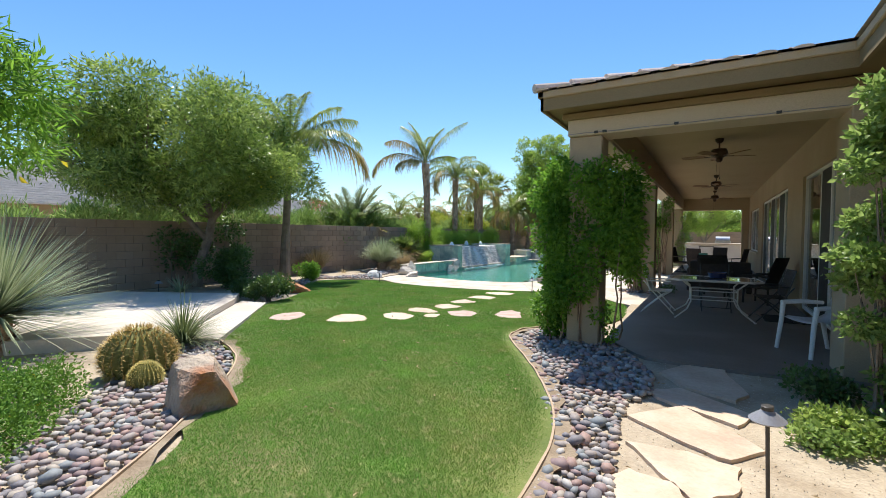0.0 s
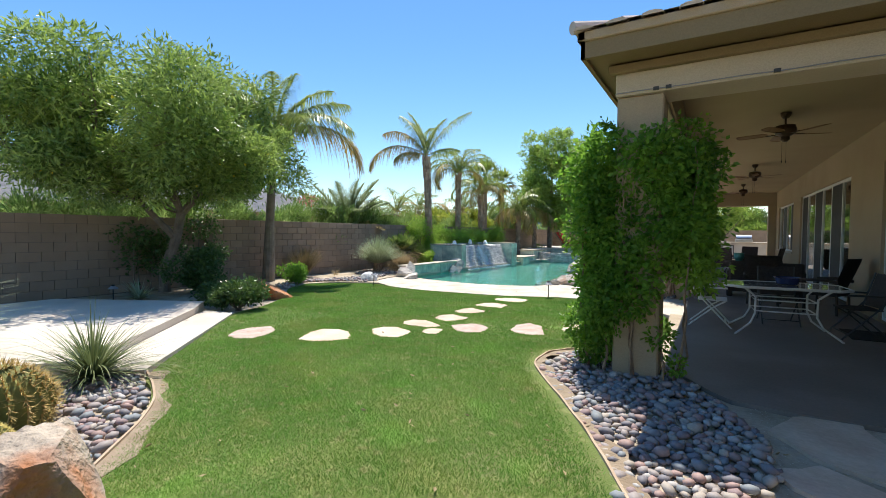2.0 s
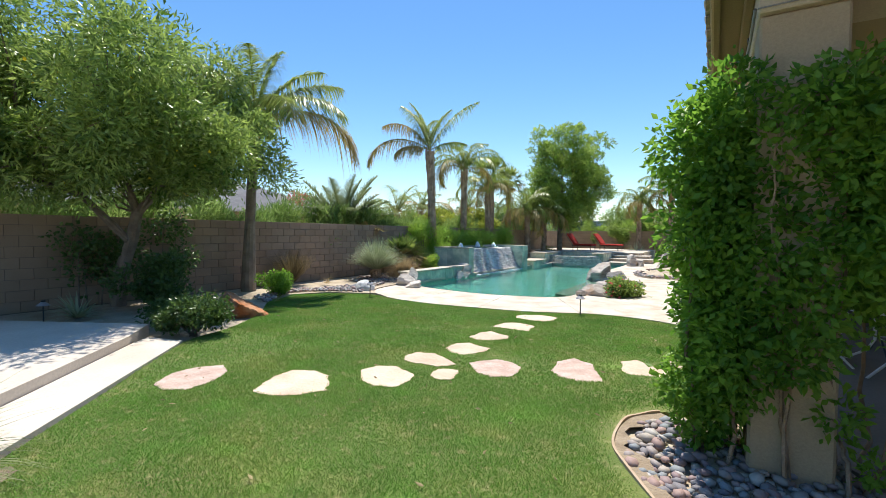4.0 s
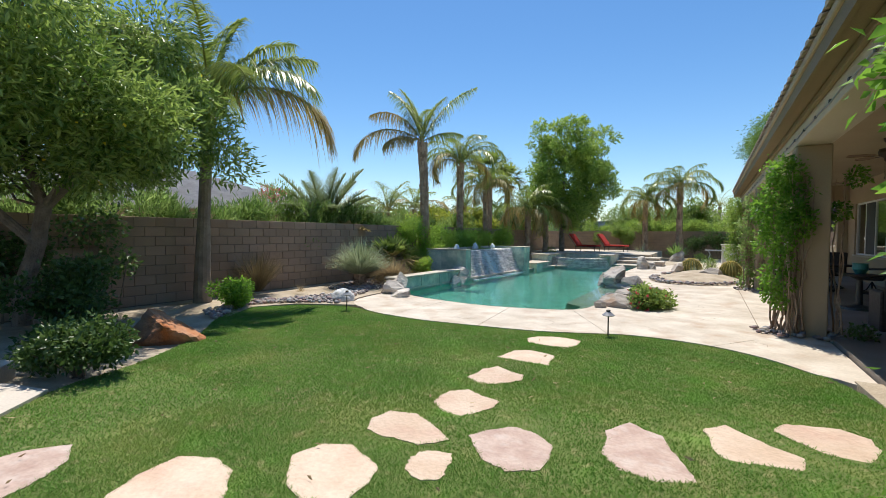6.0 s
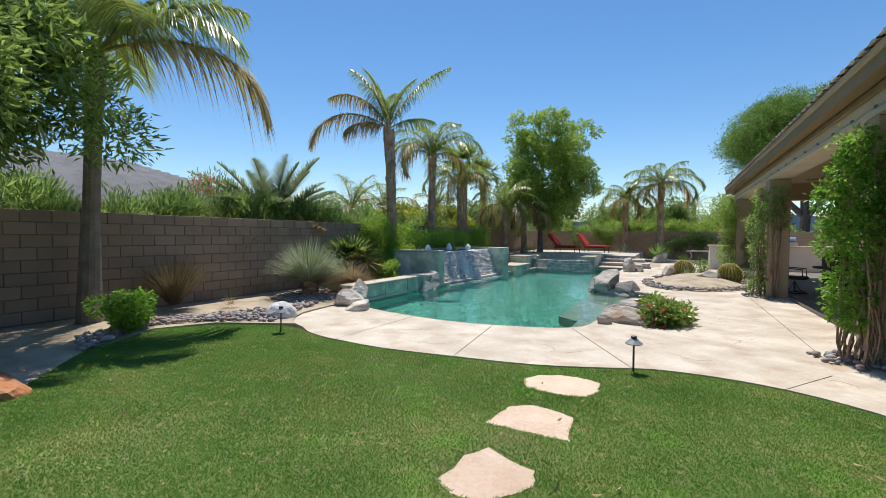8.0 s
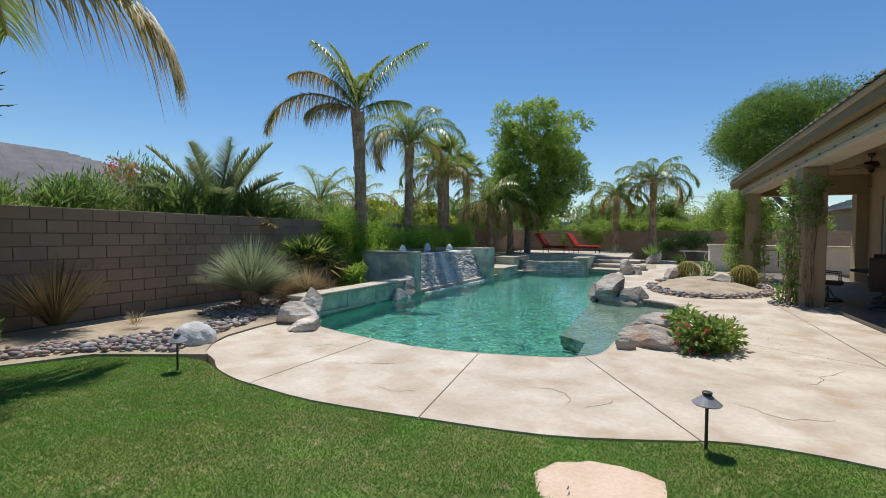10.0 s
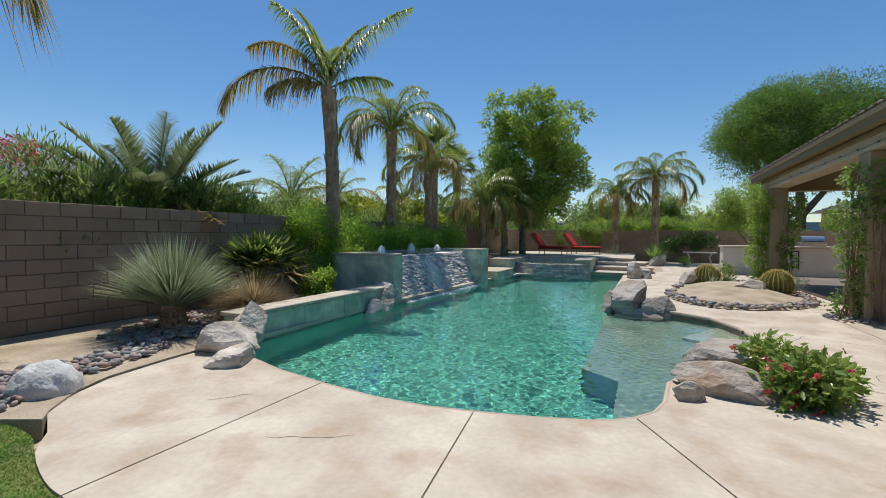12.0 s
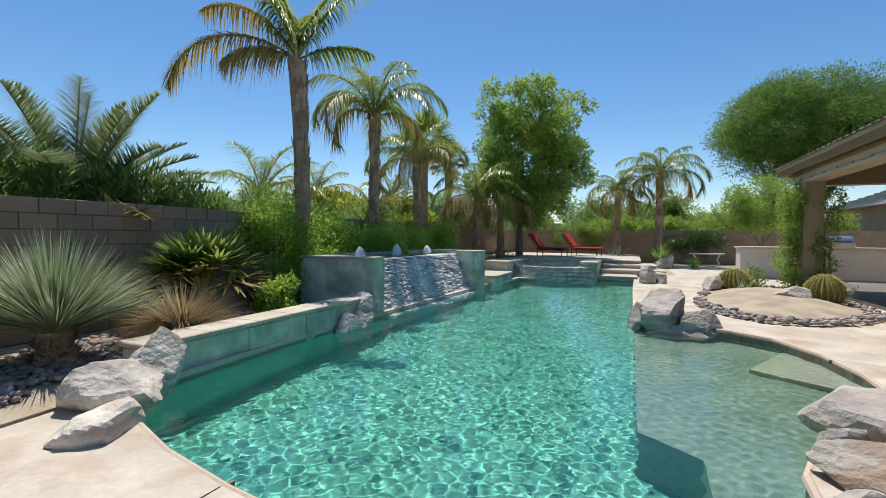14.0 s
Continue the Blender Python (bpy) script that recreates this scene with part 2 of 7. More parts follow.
M["tuft"] = leaf_mat("grass_tuft_blades", (0.10, 0.14, 0.05), (0.27, 0.30, 0.13), 0.5, 0.25, 0.35)
M["dry"] = leaf_mat("dry_grass_blades", (0.28, 0.21, 0.11), (0.54, 0.42, 0.24), 0.6, 0.35, 0.2)
M["brown_tuft"] = leaf_mat("purple_brown_blades", (0.10, 0.08, 0.04), (0.22, 0.17, 0.09), 0.6, 0.25, 0.2)
M["yellow"] = leaf_mat("yellow_petals", (0.7, 0.5, 0.02), (0.85, 0.7, 0.06), 0.5, 0.3, 0.3)
M["pink"] = leaf_mat("pink_petals", (0.7, 0.08, 0.12), (0.9, 0.25, 0.25), 0.5, 0.3, 0.3)
M["cactus"] = mat("cactus_skin", (0.16, 0.17, 0.05), (0.24, 0.23, 0.07), 0.7, 10, 50, 0.3)
M["spine"] = leaf_mat("cactus_spines", (0.45, 0.3, 0.1), (0.72, 0.55, 0.22), 0.5, 0.1, 0.3)
M["spine_gold"] = leaf_mat("golden_spines", (0.6, 0.48, 0.14), (0.8, 0.68, 0.28), 0.5, 0.1, 0.3)
M["frame"] = mat("white_window_frame", (0.66, 0.65, 0.62), (0.72, 0.71, 0.68), 0.5, 3, 60, 0.05)
M["white_plastic"] = mat("white_plastic", (0.72, 0.73, 0.74), (0.78, 0.79, 0.8), 0.4, 3, 60, 0.05, spec=0.5)
M["white_metal"] = mat("white_metal", (0.62, 0.6, 0.56), (0.7, 0.68, 0.64), 0.4, 3, 60, 0.05, spec=0.5)
M["black_metal"] = mat("dark_metal", (0.035, 0.032, 0.03), (0.05, 0.045, 0.04), 0.45, 8, 60, 0.1, spec=0.5)
M["grey_metal"] = mat("grey_lamp_metal", (0.22, 0.22, 0.24), (0.28, 0.28, 0.30), 0.45, 8, 60, 0.1, spec=0.5)
M["bronze"] = mat("bronze", (0.07, 0.045, 0.03), (0.1, 0.065, 0.045), 0.45, 8, 60, 0.1, 0.002, 0.4)
M["blade"] = mat("wooden_fan_blade", (0.2, 0.12, 0.065), (0.27, 0.165, 0.09), 0.5, 6, 60, 0.1)
M["wicker"] = mat("dark_wicker", (0.035, 0.026, 0.022), (0.06, 0.045, 0.038), 0.7, 30, 90, 0.5)
M["red_cushion"] = mat("red_cushion", (0.42, 0.03, 0.025), (0.5, 0.05, 0.035), 0.85, 5, 80, 0.3)
M["blue_pot"] = mat("blue_glaze", (0.03, 0.04, 0.1), (0.05, 0.06, 0.14), 0.25, 8, 60, 0.05, spec=0.5)
M["teal_pot"] = mat("teal_glaze", (0.04, 0.18, 0.17), (0.06, 0.24, 0.22), 0.3, 8, 60, 0.05, spec=0.5)
M["white_stucco"] = mat("white_stucco", (0.6, 0.57, 0.52), (0.66, 0.63, 0.58), 0.9, 2, 80, 0.4)
M["steel"] = mat("stainless", (0.55, 0.55, 0.55), (0.62, 0.62, 0.62), 0.3, 8, 60, 0.05, 0.002, 0.9)
M["screen"] = mat("dark_screen_mesh", (0.03, 0.03, 0.032), (0.04, 0.04, 0.042), 0.6, 8, 60, 0.05)
# room shade behind the windows, put into one dark surface colour
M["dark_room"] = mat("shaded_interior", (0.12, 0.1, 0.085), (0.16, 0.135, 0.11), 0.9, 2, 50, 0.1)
# ridge colour holds the blue of distance haze; no air is modelled
M["mount"] = mat("haze_tinted_mountain", (0.30, 0.36, 0.42), (0.34, 0.4, 0.46), 1.0, 0.02, 0.2, 0)
M["foam"] = mat("white_water", (0.8, 0.84, 0.86), (0.9, 0.93, 0.94), 0.35, 30, 90, 0.6, 0.01)
M["edge_soil"] = mat("bare_lawn_edge", (0.24, 0.18, 0.12), (0.34, 0.27, 0.19), 0.95, 6, 50, 0.6, 0.02)
M["mat"] = mat("dark_doormat", (0.04, 0.035, 0.03), (0.06, 0.05, 0.045), 0.95, 20, 90, 0.5)


def glass_mat(name, color, rough, ior):
    m = bpy.data.materials.new(name)
    m.use_nodes = True
    b = m.node_tree.nodes["Principled BSDF"]
    b.inputs["Base Color"].default_value = (*color, 1)
    b.inputs["Roughness"].default_value = rough
    b.inputs["IOR"].default_value = ior
    b.inputs["Transmission Weight"].default_value = 1
    return m


M["glass"] = glass_mat("window_glass", (0.72, 0.78, 0.78), 0.0, 1.45)
M["table_glass"] = glass_mat("table_glass", (0.75, 0.85, 0.82), 0.02, 1.45)
M["water"] = glass_mat("pool_water", (0.72, 0.95, 0.9), 0.0, 1.33)


# ---- builders ----
from mathutils.geometry import tessellate_polygon

RNG = np.random.default_rng(7)


def link_mesh(name, me, material, parent=None, label="", at=None):
    ob = new(name, me)
    if material and not me.materials:
        me.materials.append(material)
    if parent:
        ob.parent = parent
    if at is not None:
        ob.matrix_basis = at
    if label:
        ob["label"] = label
    return ob


def part(name, bm, material, parent=None, label="", at=None, smooth=False):
    """Links a bmesh as one mesh object under a thing or under a part."""
    me = bpy.data.meshes.new(name)
    bm.to_mesh(me)
    bm.free()
    if smooth:
        me.shade_smooth()
    return link_mesh(name, me, material, parent, label, at)


def thing(name, m, label, category, group="", kind=""):
    ob = new(name)
    ob.empty_display_size = 0.1
    ob.matrix_basis = m
    return tagged(ob, label, category, group, kind)


def np_mesh(name, verts, faces):
    """A mesh from arrays: verts (n, 3), faces (m, k)."""
    me = bpy.data.meshes.new(name)
    verts, faces = np.asarray(verts, np.float32), np.asarray(faces, np.int32)
    me.vertices.add(len(verts))
    me.vertices.foreach_set("co", verts.ravel())
    me.loops.add(faces.size)
    me.loops.foreach_set("vertex_index", faces.ravel())
    me.polygons.add(len(faces))
    me.polygons.foreach_set("loop_start", np.arange(0, faces.size, faces.shape[1], dtype=np.int32))
    me.update(calc_edges=True)
    return me


def add_box(bm, x0, x1, y0, y1, z0, z1, bevel=0.0):
    vs = [bm.verts.new(p) for p in ((x0, y0, z0), (x1, y0, z0), (x1, y1, z0), (x0, y1, z0), (x0, y0, z1), (x1, y0, z1), (x1, y1, z1), (x0, y1, z1))]
    fs = [bm.faces.new([vs[i] for i in f]) for f in ((3, 2, 1, 0), (4, 5, 6, 7), (0, 1, 5, 4), (1, 2, 6, 5), (2, 3, 7, 6), (3, 0, 4, 7))]
    if bevel:
        es = list({e for f in fs for e in f.edges})
        bmesh.ops.bevel(bm, geom=es, offset=bevel, segments=1, affect="EDGES")
    return vs


def box(x0, x1, y0, y1, z0, z1, bevel=0.0):
    bm = bmesh.new()
    add_box(bm, x0, x1, y0, y1, z0, z1, bevel)
    return bm


def add_tube(bm, pts, radii, sides=8, cap=True):
    """A tube along points with a radius at each."""
    pts = [Vector(p) for p in pts]
    if not hasattr(radii, "__len__"):
        radii = [radii] * len(pts)
    rings = []
    side = None
    for i, p in enumerate(pts):
        d = (pts[min(i + 1, len(pts) - 1)] - pts[max(i - 1, 0)]).normalized()
        ref = side if side is not None else (Vector((1, 0, 0)) if abs(d.x) < 0.9 else Vector((0, 1, 0)))
        a = (ref - d * ref.dot(d)).normalized()
        b = d.cross(a)
        side = a
        rings.append([bm.verts.new(p + (a * math.cos(k * 2 * math.pi / sides) + b * math.sin(k * 2 * math.pi / sides)) * radii[i]) for k in range(sides)])
    for r0, r1 in zip(rings, rings[1:]):
        for k in range(sides):
            bm.faces.new((r0[k], r0[(k + 1) % sides], r1[(k + 1) % sides], r1[k]))
    if cap:
        bm.faces.new(rings[0][::-1]), bm.faces.new(rings[-1])


def tube(pts, radii, sides=8):
    bm = bmesh.new()
    add_tube(bm, pts, radii, sides)
    return bm


def add_lathe(bm, prof, sides=20, cx=0, cy=0):
    rings = [[bm.verts.new((cx + r * math.cos(k * 2 * math.pi / sides), cy + r * math.sin(k * 2 * math.pi / sides), z)) for k in range(sides)] for r, z in prof]
    for r0, r1 in zip(rings, rings[1:]):
        for k in range(sides):
            bm.faces.new((r0[k], r0[(k + 1) % sides], r1[(k + 1) % sides], r1[k]))
    bm.faces.new(rings[0][::-1]), bm.faces.new(rings[-1])


def lathe(prof, sides=20):
    bm = bmesh.new()
    add_lathe(bm, prof, sides)
    return bm


def smooth_line(pts, closed=True, n=6):
    """Points on a soft curve through the given corners."""
    out, k = [], len(pts)
    for i in range(k if closed else k - 1):
        p = [Vector((*pts[(i + j) % k if closed else min(max(i + j, 0), k - 1)], 0)) for j in (-1, 0, 1, 2)]
        for s in range(n):
            t = s / n
            q = 0.5 * (2 * p[1] + (p[2] - p[0]) * t + (2 * p[0] - 5 * p[1] + 4 * p[2] - p[3]) * t * t + (3 * p[1] - p[0] - 3 * p[2] + p[3]) * t ** 3)
            out.append((q.x, q.y))
    if not closed:
        out.append(tuple(pts[-1]))
    return out


def area(poly):
    return 0.5 * sum(a[0] * b[1] - b[0] * a[1] for a, b in zip(poly, poly[1:] + poly[:1]))


def slab(outer, z0, z1, holes=(), bottom=False):
    """A sheet with thickness over an outline, with holes."""
    bm = bmesh.new()
    outer = outer if area(outer) > 0 else outer[::-1]
    loops = [outer] + [h if area(h) < 0 else h[::-1] for h in holes]
    tops = [bm.verts.new((x, y, z1)) for lp in loops for x, y in lp]
    for tri in tessellate_polygon([[Vector((x, y, 0)) for x, y in lp] for lp in loops]):
        a, b, c = (tops[i] for i in tri)
        if (b.co - a.co).cross(c.co - a.co).z < 0:
            b, c = c, b
        if len({a, b, c}) == 3:
            try:
                bm.faces.new((a, b, c))
            except ValueError:
                pass
    if z0 < z1:
        k = 0
        for lp in loops:
            low = [bm.verts.new((x, y, z0)) for x, y in lp]
            up = tops[k:k + len(lp)]
            k += len(lp)
            for i in range(len(lp)):
                j = (i + 1) % len(lp)
                bm.faces.new((low[i], low[j], up[j], up[i]))
    return bm


def inside(poly, x, y):
    """Which of the points (arrays) lie in the outline."""
    r = np.zeros(len(x), bool)
    px, py = np.array([p[0] for p in poly]), np.array([p[1] for p in poly])
    j = len(poly) - 1
    for i in range(len(poly)):
        c = ((py[i] > y) != (py[j] > y)) & (x < (px[j] - px[i]) * (y - py[i]) / (py[j] - py[i] + 1e-12) + px[i])
        r ^= c
        j = i
    return r


def unit(v):
    return v / np.maximum(np.linalg.norm(v, axis=-1, keepdims=True), 1e-9)


def leaf_arrays(p, d, length, width, rng, fold=0.25):
    """Folded diamond leaves at points p, pointing along d."""
    n = len(p)
    d = unit(d)
    r = unit(np.cross(d, rng.normal(size=(n, 3))))
    up = np.cross(r, d)
    L = (length * rng.uniform(0.65, 1.25, n))[:, None]
    W = L * (width / length) * 0.5
    mid = p + d * L * 0.45
    v = np.stack([p, mid + r * W + up * W * fold, p + d * L - up * L * 0.12, mid - r * W + up * W * fold], 1)
    f = np.arange(n * 4).reshape(n, 4)
    f = np.concatenate([f[:, [0, 1, 2]], f[:, [0, 2, 3]]])
    return v.reshape(-1, 3), f


def crown_points(clumps, n, rng, shell=0.5):
    """Points with outward directions in a set of clumps (cx, cy, cz, rx, ry, rz)."""
    c = np.array(clumps, float)
    w = (c[:, 3] * c[:, 4] * c[:, 5]) ** (2 / 3)
    k = rng.choice(len(c), n, p=w / w.sum())
    u = unit(rng.normal(size=(n, 3)))
    rad = shell + (1 - shell) * rng.random(n) ** 0.6
    rad *= 1 + 0.16 * rng.normal(size=n)
    p = c[k, :3] + u * c[k, 3:] * rad[:, None]
    return p, u


def scatter_clumps(center, radii, n, size, rng, flat=0.8):
    """Smaller clumps spread through an ellipsoid, so that the outline is uneven."""
    u = unit(rng.normal(size=(n, 3))) * (0.35 + 0.65 * rng.random((n, 1)) ** 0.5)
    p = np.array(center) + u * (np.array(radii) - size * 0.6)
    s = size * rng.uniform(0.55, 1.25, n)
    return np.concatenate([p, np.stack([s, s, s * flat], 1)], 1)


def foliage(name, clumps, n, length, width, material, parent=None, rng=RNG, droop=0.0, spread=0.9, label="", shell=0.45):
    p, u = crown_points(clumps, n, rng, shell)
    d = u + rng.normal(size=(n, 3)) * spread + np.array([0, 0, -droop])
    v, f = leaf_arrays(p, d, length, width, rng)
    return link_mesh(name, np_mesh(name, v, f), material, parent, label)


def blades(base, d, length, width, bend, rng, seg=3):
    """Tapered bending blades, arrays of points, directions and sizes."""
    n = len(base)
    d = unit(d)
    side = unit(np.cross(d, np.array([0, 0, 1.0])) + 1e-4)
    vs = []
    for s in range(seg + 1):
        t = s / seg
        c = base + d * (length * t)[:, None] + np.array([0, 0, -1.0]) * (bend * length * t * t)[:, None]
        w = (width * (1 - t) ** 0.7 + 0.0006)[:, None] * 0.5
        vs += [c - side * w, c + side * w]
    v = np.stack(vs, 1)
    k = 2 * (seg + 1)
    f = []
    o = np.arange(n)[:, None] * k
    for s in range(seg):
        f.append(o + np.array([[2 * s, 2 * s + 1, 2 * s + 3, 2 * s + 2]]))
    return v.reshape(-1, 3), np.concatenate(f)


def rock_mesh(name, sx, sy, sz, seed, rough=0.30, sub=4, cuts=7, base=0.35, extra=()):
    """An angular rock with chipped planes, standing on z = 0."""
    rng = np.random.default_rng(seed)
    bm = bmesh.new()
    bmesh.ops.create_icosphere(bm, subdivisions=sub, radius=1.0)
    planes = [(Vector(unit(rng.normal(size=3))), rng.uniform(0.5, 0.74)) for _ in range(cuts + 4)] + [(Vector(q[:3]).normalized(), q[3]) for q in extra]
    for v in bm.verts:
        c = v.co.normalized()
        c *= min([1.0] + [dd / c.dot(nn) for nn, dd in planes if c.dot(nn) > 0.05])
        c *= 1.12 + rough * 0.26 * noise.noise(c * 2.2 + Vector((seed, 0, 0))) + rough * 0.15 * noise.noise(c * 6 + Vector((0, seed, 0)))
        v.co = Vector((c.x * sx, c.y * sy, max(c.z, -base) * sz))
    z = min(v.co.z for v in bm.verts)
    for v in bm.verts:
        v.co.z -= z
    me = bpy.data.meshes.new(name)
    bm.to_mesh(me)
    bm.free()
    return me


def rock(name, x, y, z, size, seed, material, label, group="", turn=0, cuts=7, base=0.35, category="rock", extra=()):
    ob = link_mesh(name, rock_mesh(name, *size, seed, cuts=cuts, base=base, extra=extra), material)
    ob.matrix_basis = pose(x, y, z, 0, 0, turn)
    return tagged(ob, label, category, group)


# ---- plan ----
G0, DECK, WATER, SLAB = -0.04, -0.06, -0.17, 0.0
LC, LK = Vector((-5.8, 10.9, 1.33)), 1.065
LATE = Matrix.Translation(LC) @ Matrix.Scale(LK, 4) @ Matrix.Translation(-LC)


def late(x, y):
    """Plan of the pool garden, set out from its own datum."""
    return (LC.x + (x - LC.x) * LK, LC.y + (y - LC.y) * LK)


def settle(ob):
    """Sets a thing of the pool garden out from the same datum."""
    ob.matrix_basis = LATE @ ob.matrix_basis
    return ob


def fall_of(y):
    """The lawn falls slightly towards the pool deck."""
    return -0.076 * np.clip((np.asarray(y) - 7.5) / 3.5, 0, 1)


POOL = [late(*p) for p in [(-9.7, 13.85), (-9.16, 13.5), (-8.51, 13.28), (-7.85, 13.14), (-7.24, 13.05), (-6.78, 13.05), (-6.4, 13.11), (-5.99, 13.19), (-5.62, 13.3),
        (-5.42, 13.39), (-5.26, 13.52), (-5.13, 13.7), (-5.05, 13.97), (-5.0, 14.5), (-4.8, 15.0), (-4.3, 15.7), (-3.95, 16.1), (-3.85, 16.5), (-3.81, 17.05),
        (-3.9, 17.8), (-4.18, 18.55), (-4.6, 18.9), (-5.2, 19.1), (-5.88, 19.7), (-5.89, 21.0), (-5.89, 24.0), (-5.85, 26.95), (-7.45, 27.0),
        (-7.6, 26.4), (-8.2, 25.9), (-8.8, 25.75), (-9.3, 25.8), (-9.4, 24.7), (-9.66, 23.2), (-9.75, 20.5), (-9.88, 17.9), (-9.92, 16.0), (-9.85, 14.4)]]
EDGE = [(-9.05, 11.6), (-8.75, 11.4), (-8.3, 11.25), (-7.95, 11.2), (-7.2, 11.13), (-6.17, 11.22), (-5.2, 11.35), (-4.45, 11.62), (-3.95, 11.82), (-3.35, 11.84), (-2.75, 11.7), (-2.2, 11.35), (-1.8, 10.85)]
LAWN = smooth_line([(-2.9, 1.0), (-3.6, 1.98), (-4.12, 2.6), (-4.75, 3.17), (-5.25, 3.44), (-5.72, 3.66), (-6.8, 4.8), (-8.0, 6.1), (-8.35, 7.0), (-9.0, 8.0), (-10.3, 9.2), (-11.0, 10.3),
                    (-10.6, 11.05), (-9.8, 11.5), (-9.2, 11.55), *EDGE[1:-1], (-1.7, 10.8), (-1.42, 9.6), (-1.42, 8.2), (-1.95, 7.3), (-2.5, 6.75), (-2.52, 6.3), (-2.42, 5.95), (-1.99, 5.28), (-1.65, 4.75), (-1.41, 4.31),
                    (-1.15, 3.79), (-0.98, 3.25), (-0.91, 2.73), (-0.88, 2.2), (-0.8, 0.5), (-0.8, -4), (-2.5, -4)], n=4)
DECK_OUT = [(-10.1, 13.7), (-10.05, 13.1), (-9.95, 12.5), (-9.75, 12.1), (-9.45, 11.78), *smooth_line(EDGE, False, 3), (-1.62, 10.75), (-1.3, 10.4), (-1.3, 31.0), (4.0, 31.0), (4.0, 37.5), (-4.4, 37.5), (-4.4, 30.4), (-10.4, 30.4), (-10.4, 14.0)]

# ---- ground, lawn, deck, pool ----
tagged(part("ground", slab([(-900, -900), (900, -900), (900, 900), (-900, 900)], -0.2, -0.2, [POOL]), M["soil"]), "sandy tan desert soil under the whole yard", "ground", kind="structure")
SOIL = [[(-14, -8), (8, -8), (8, 8.2), (-14, 8.2)], [(-13, 8.2), (-9.1, 8.2), (-10.2, 9.2), (-10.9, 10.3), (-10.5, 11.1), (-9.3, 11.68), (-9.47, 11.8), (-9.77, 12.12), (-9.97, 12.5), (-10.07, 13.1), (-10.12, 13.7), (-10.35, 14.0), (-10.4, 30), (-13, 30)],
        [(-1.4, 8.2), (-1.2, 8.2), (-1.2, 10.7), (-1.5, 10.7)], [(-13, 30.4), (6, 30.4), (6, 40), (-13, 40)]]
for poly in SOIL:
    tagged(part("planting_soil", slab(poly, -0.21, G0 if poly is not SOIL[3] else -0.065), M["soil"]), "sandy tan planting soil around the lawn", "soil", kind="structure")
bm = slab(LAWN, -0.2, 0.0)
for yy in (7.5, 11.0):
    bmesh.ops.bisect_plane(bm, geom=[*bm.verts, *bm.edges, *bm.faces], plane_co=(0, yy, 0), plane_no=(0, 1, 0), dist=1e-5)
for v in bm.verts:
    v.co.z += float(fall_of(v.co.y))
tagged(part("lawn", bm, M["turf"]), "mown green lawn with worn tan edges", "lawn", kind="structure")


EDGE_LINES = [[(-2.75, 0.6), (-2.95, 1.09), (-3.6, 1.98), (-4.12, 2.62), (-4.75, 3.2), (-5.25, 3.46), (-5.74, 3.64)],
              [(-2.3, 6.95), (-2.5, 6.7), (-2.54, 6.3), (-2.44, 5.95), (-1.99, 5.26), (-1.65, 4.73), (-1.41, 4.3), (-1.15, 3.78), (-0.98, 3.25), (-0.91, 2.73), (-0.88, 1.9)]]
for line, side in zip(EDGE_LINES, (-1, 1)):
    ln = smooth_line(line, False, 4)
    off = []
    for i, (px, py) in enumerate(ln):
        a, b = ln[max(i - 1, 0)], ln[min(i + 1, len(ln) - 1)]
        d = Vector((b[0] - a[0], b[1] - a[1])).normalized()
        w = 0.12 + 0.04 * math.sin(i * 1.7) + 0.04 * math.sin(i * 0.6)
        off.append((px + d.y * w * -side, py + d.x * w * side))
    tagged(part("bare_edge", slab(ln + off[::-1], 0.0, 0.005), M["edge_soil"]), "worn bare soil along the lawn edging", "bare soil", kind="structure")


def grass_field(name, n, x0, x1, y0, y1, height, width, rng, density=None):
    x, y = rng.uniform(x0, x1, n), rng.uniform(y0, y1, n)
    k = inside(LAWN, x, y)
    for q in STONES:
        k &= ~inside(q, x, y)
    worn = np.exp(-(((x + 2.55) / 0.75) ** 2 + ((y - 8.25) / 0.45) ** 2)) * 0.8 + np.exp(-(((x + 4.0) / 0.4) ** 2 + ((y - 7.7) / 0.28) ** 2)) * 0.6
    k &= rng.random(n) > worn
    dist = np.full(n, 9.0)
    for line in EDGE_LINES:
        for (ax, ay), (bx, by) in zip(line, line[1:]):
            t = np.clip(((x - ax) * (bx - ax) + (y - ay) * (by - ay)) / ((bx - ax) ** 2 + (by - ay) ** 2), 0, 1)
            dist = np.minimum(dist, np.hypot(x - ax - t * (bx - ax), y - ay - t * (by - ay)))
    k &= rng.random(n) < np.clip((dist - 0.04) / 0.16, 0, 1)
    x, y = x[k], y[k]
    n = len(x)
    patch = np.sin(x * 2.1 + 1.3 * np.sin(y * 1.7)) * np.sin(y * 2.6 + 0.8 * np.sin(x * 2.9))
    h = height * (0.9 + 0.15 * patch) * rng.uniform(0.6, 1.25, n)
    lean = rng.normal(size=(n, 2)) * 0.75
    a = rng.uniform(0, math.pi, n)
    w = width * rng.uniform(0.6, 1.3, n) * 0.5
    b = np.stack([x, y, fall_of(y) - 0.002], 1)
    sd = np.stack([np.cos(a) * w, np.sin(a) * w, np.zeros(n)], 1)
    tip = b + np.stack([lean[:, 0] * h, lean[:, 1] * h, h], 1)
    v = np.stack([b - sd, b + sd, tip], 1).reshape(-1, 3)
    return np_mesh(name, v, np.arange(3 * n).reshape(n, 3))


STONES = []


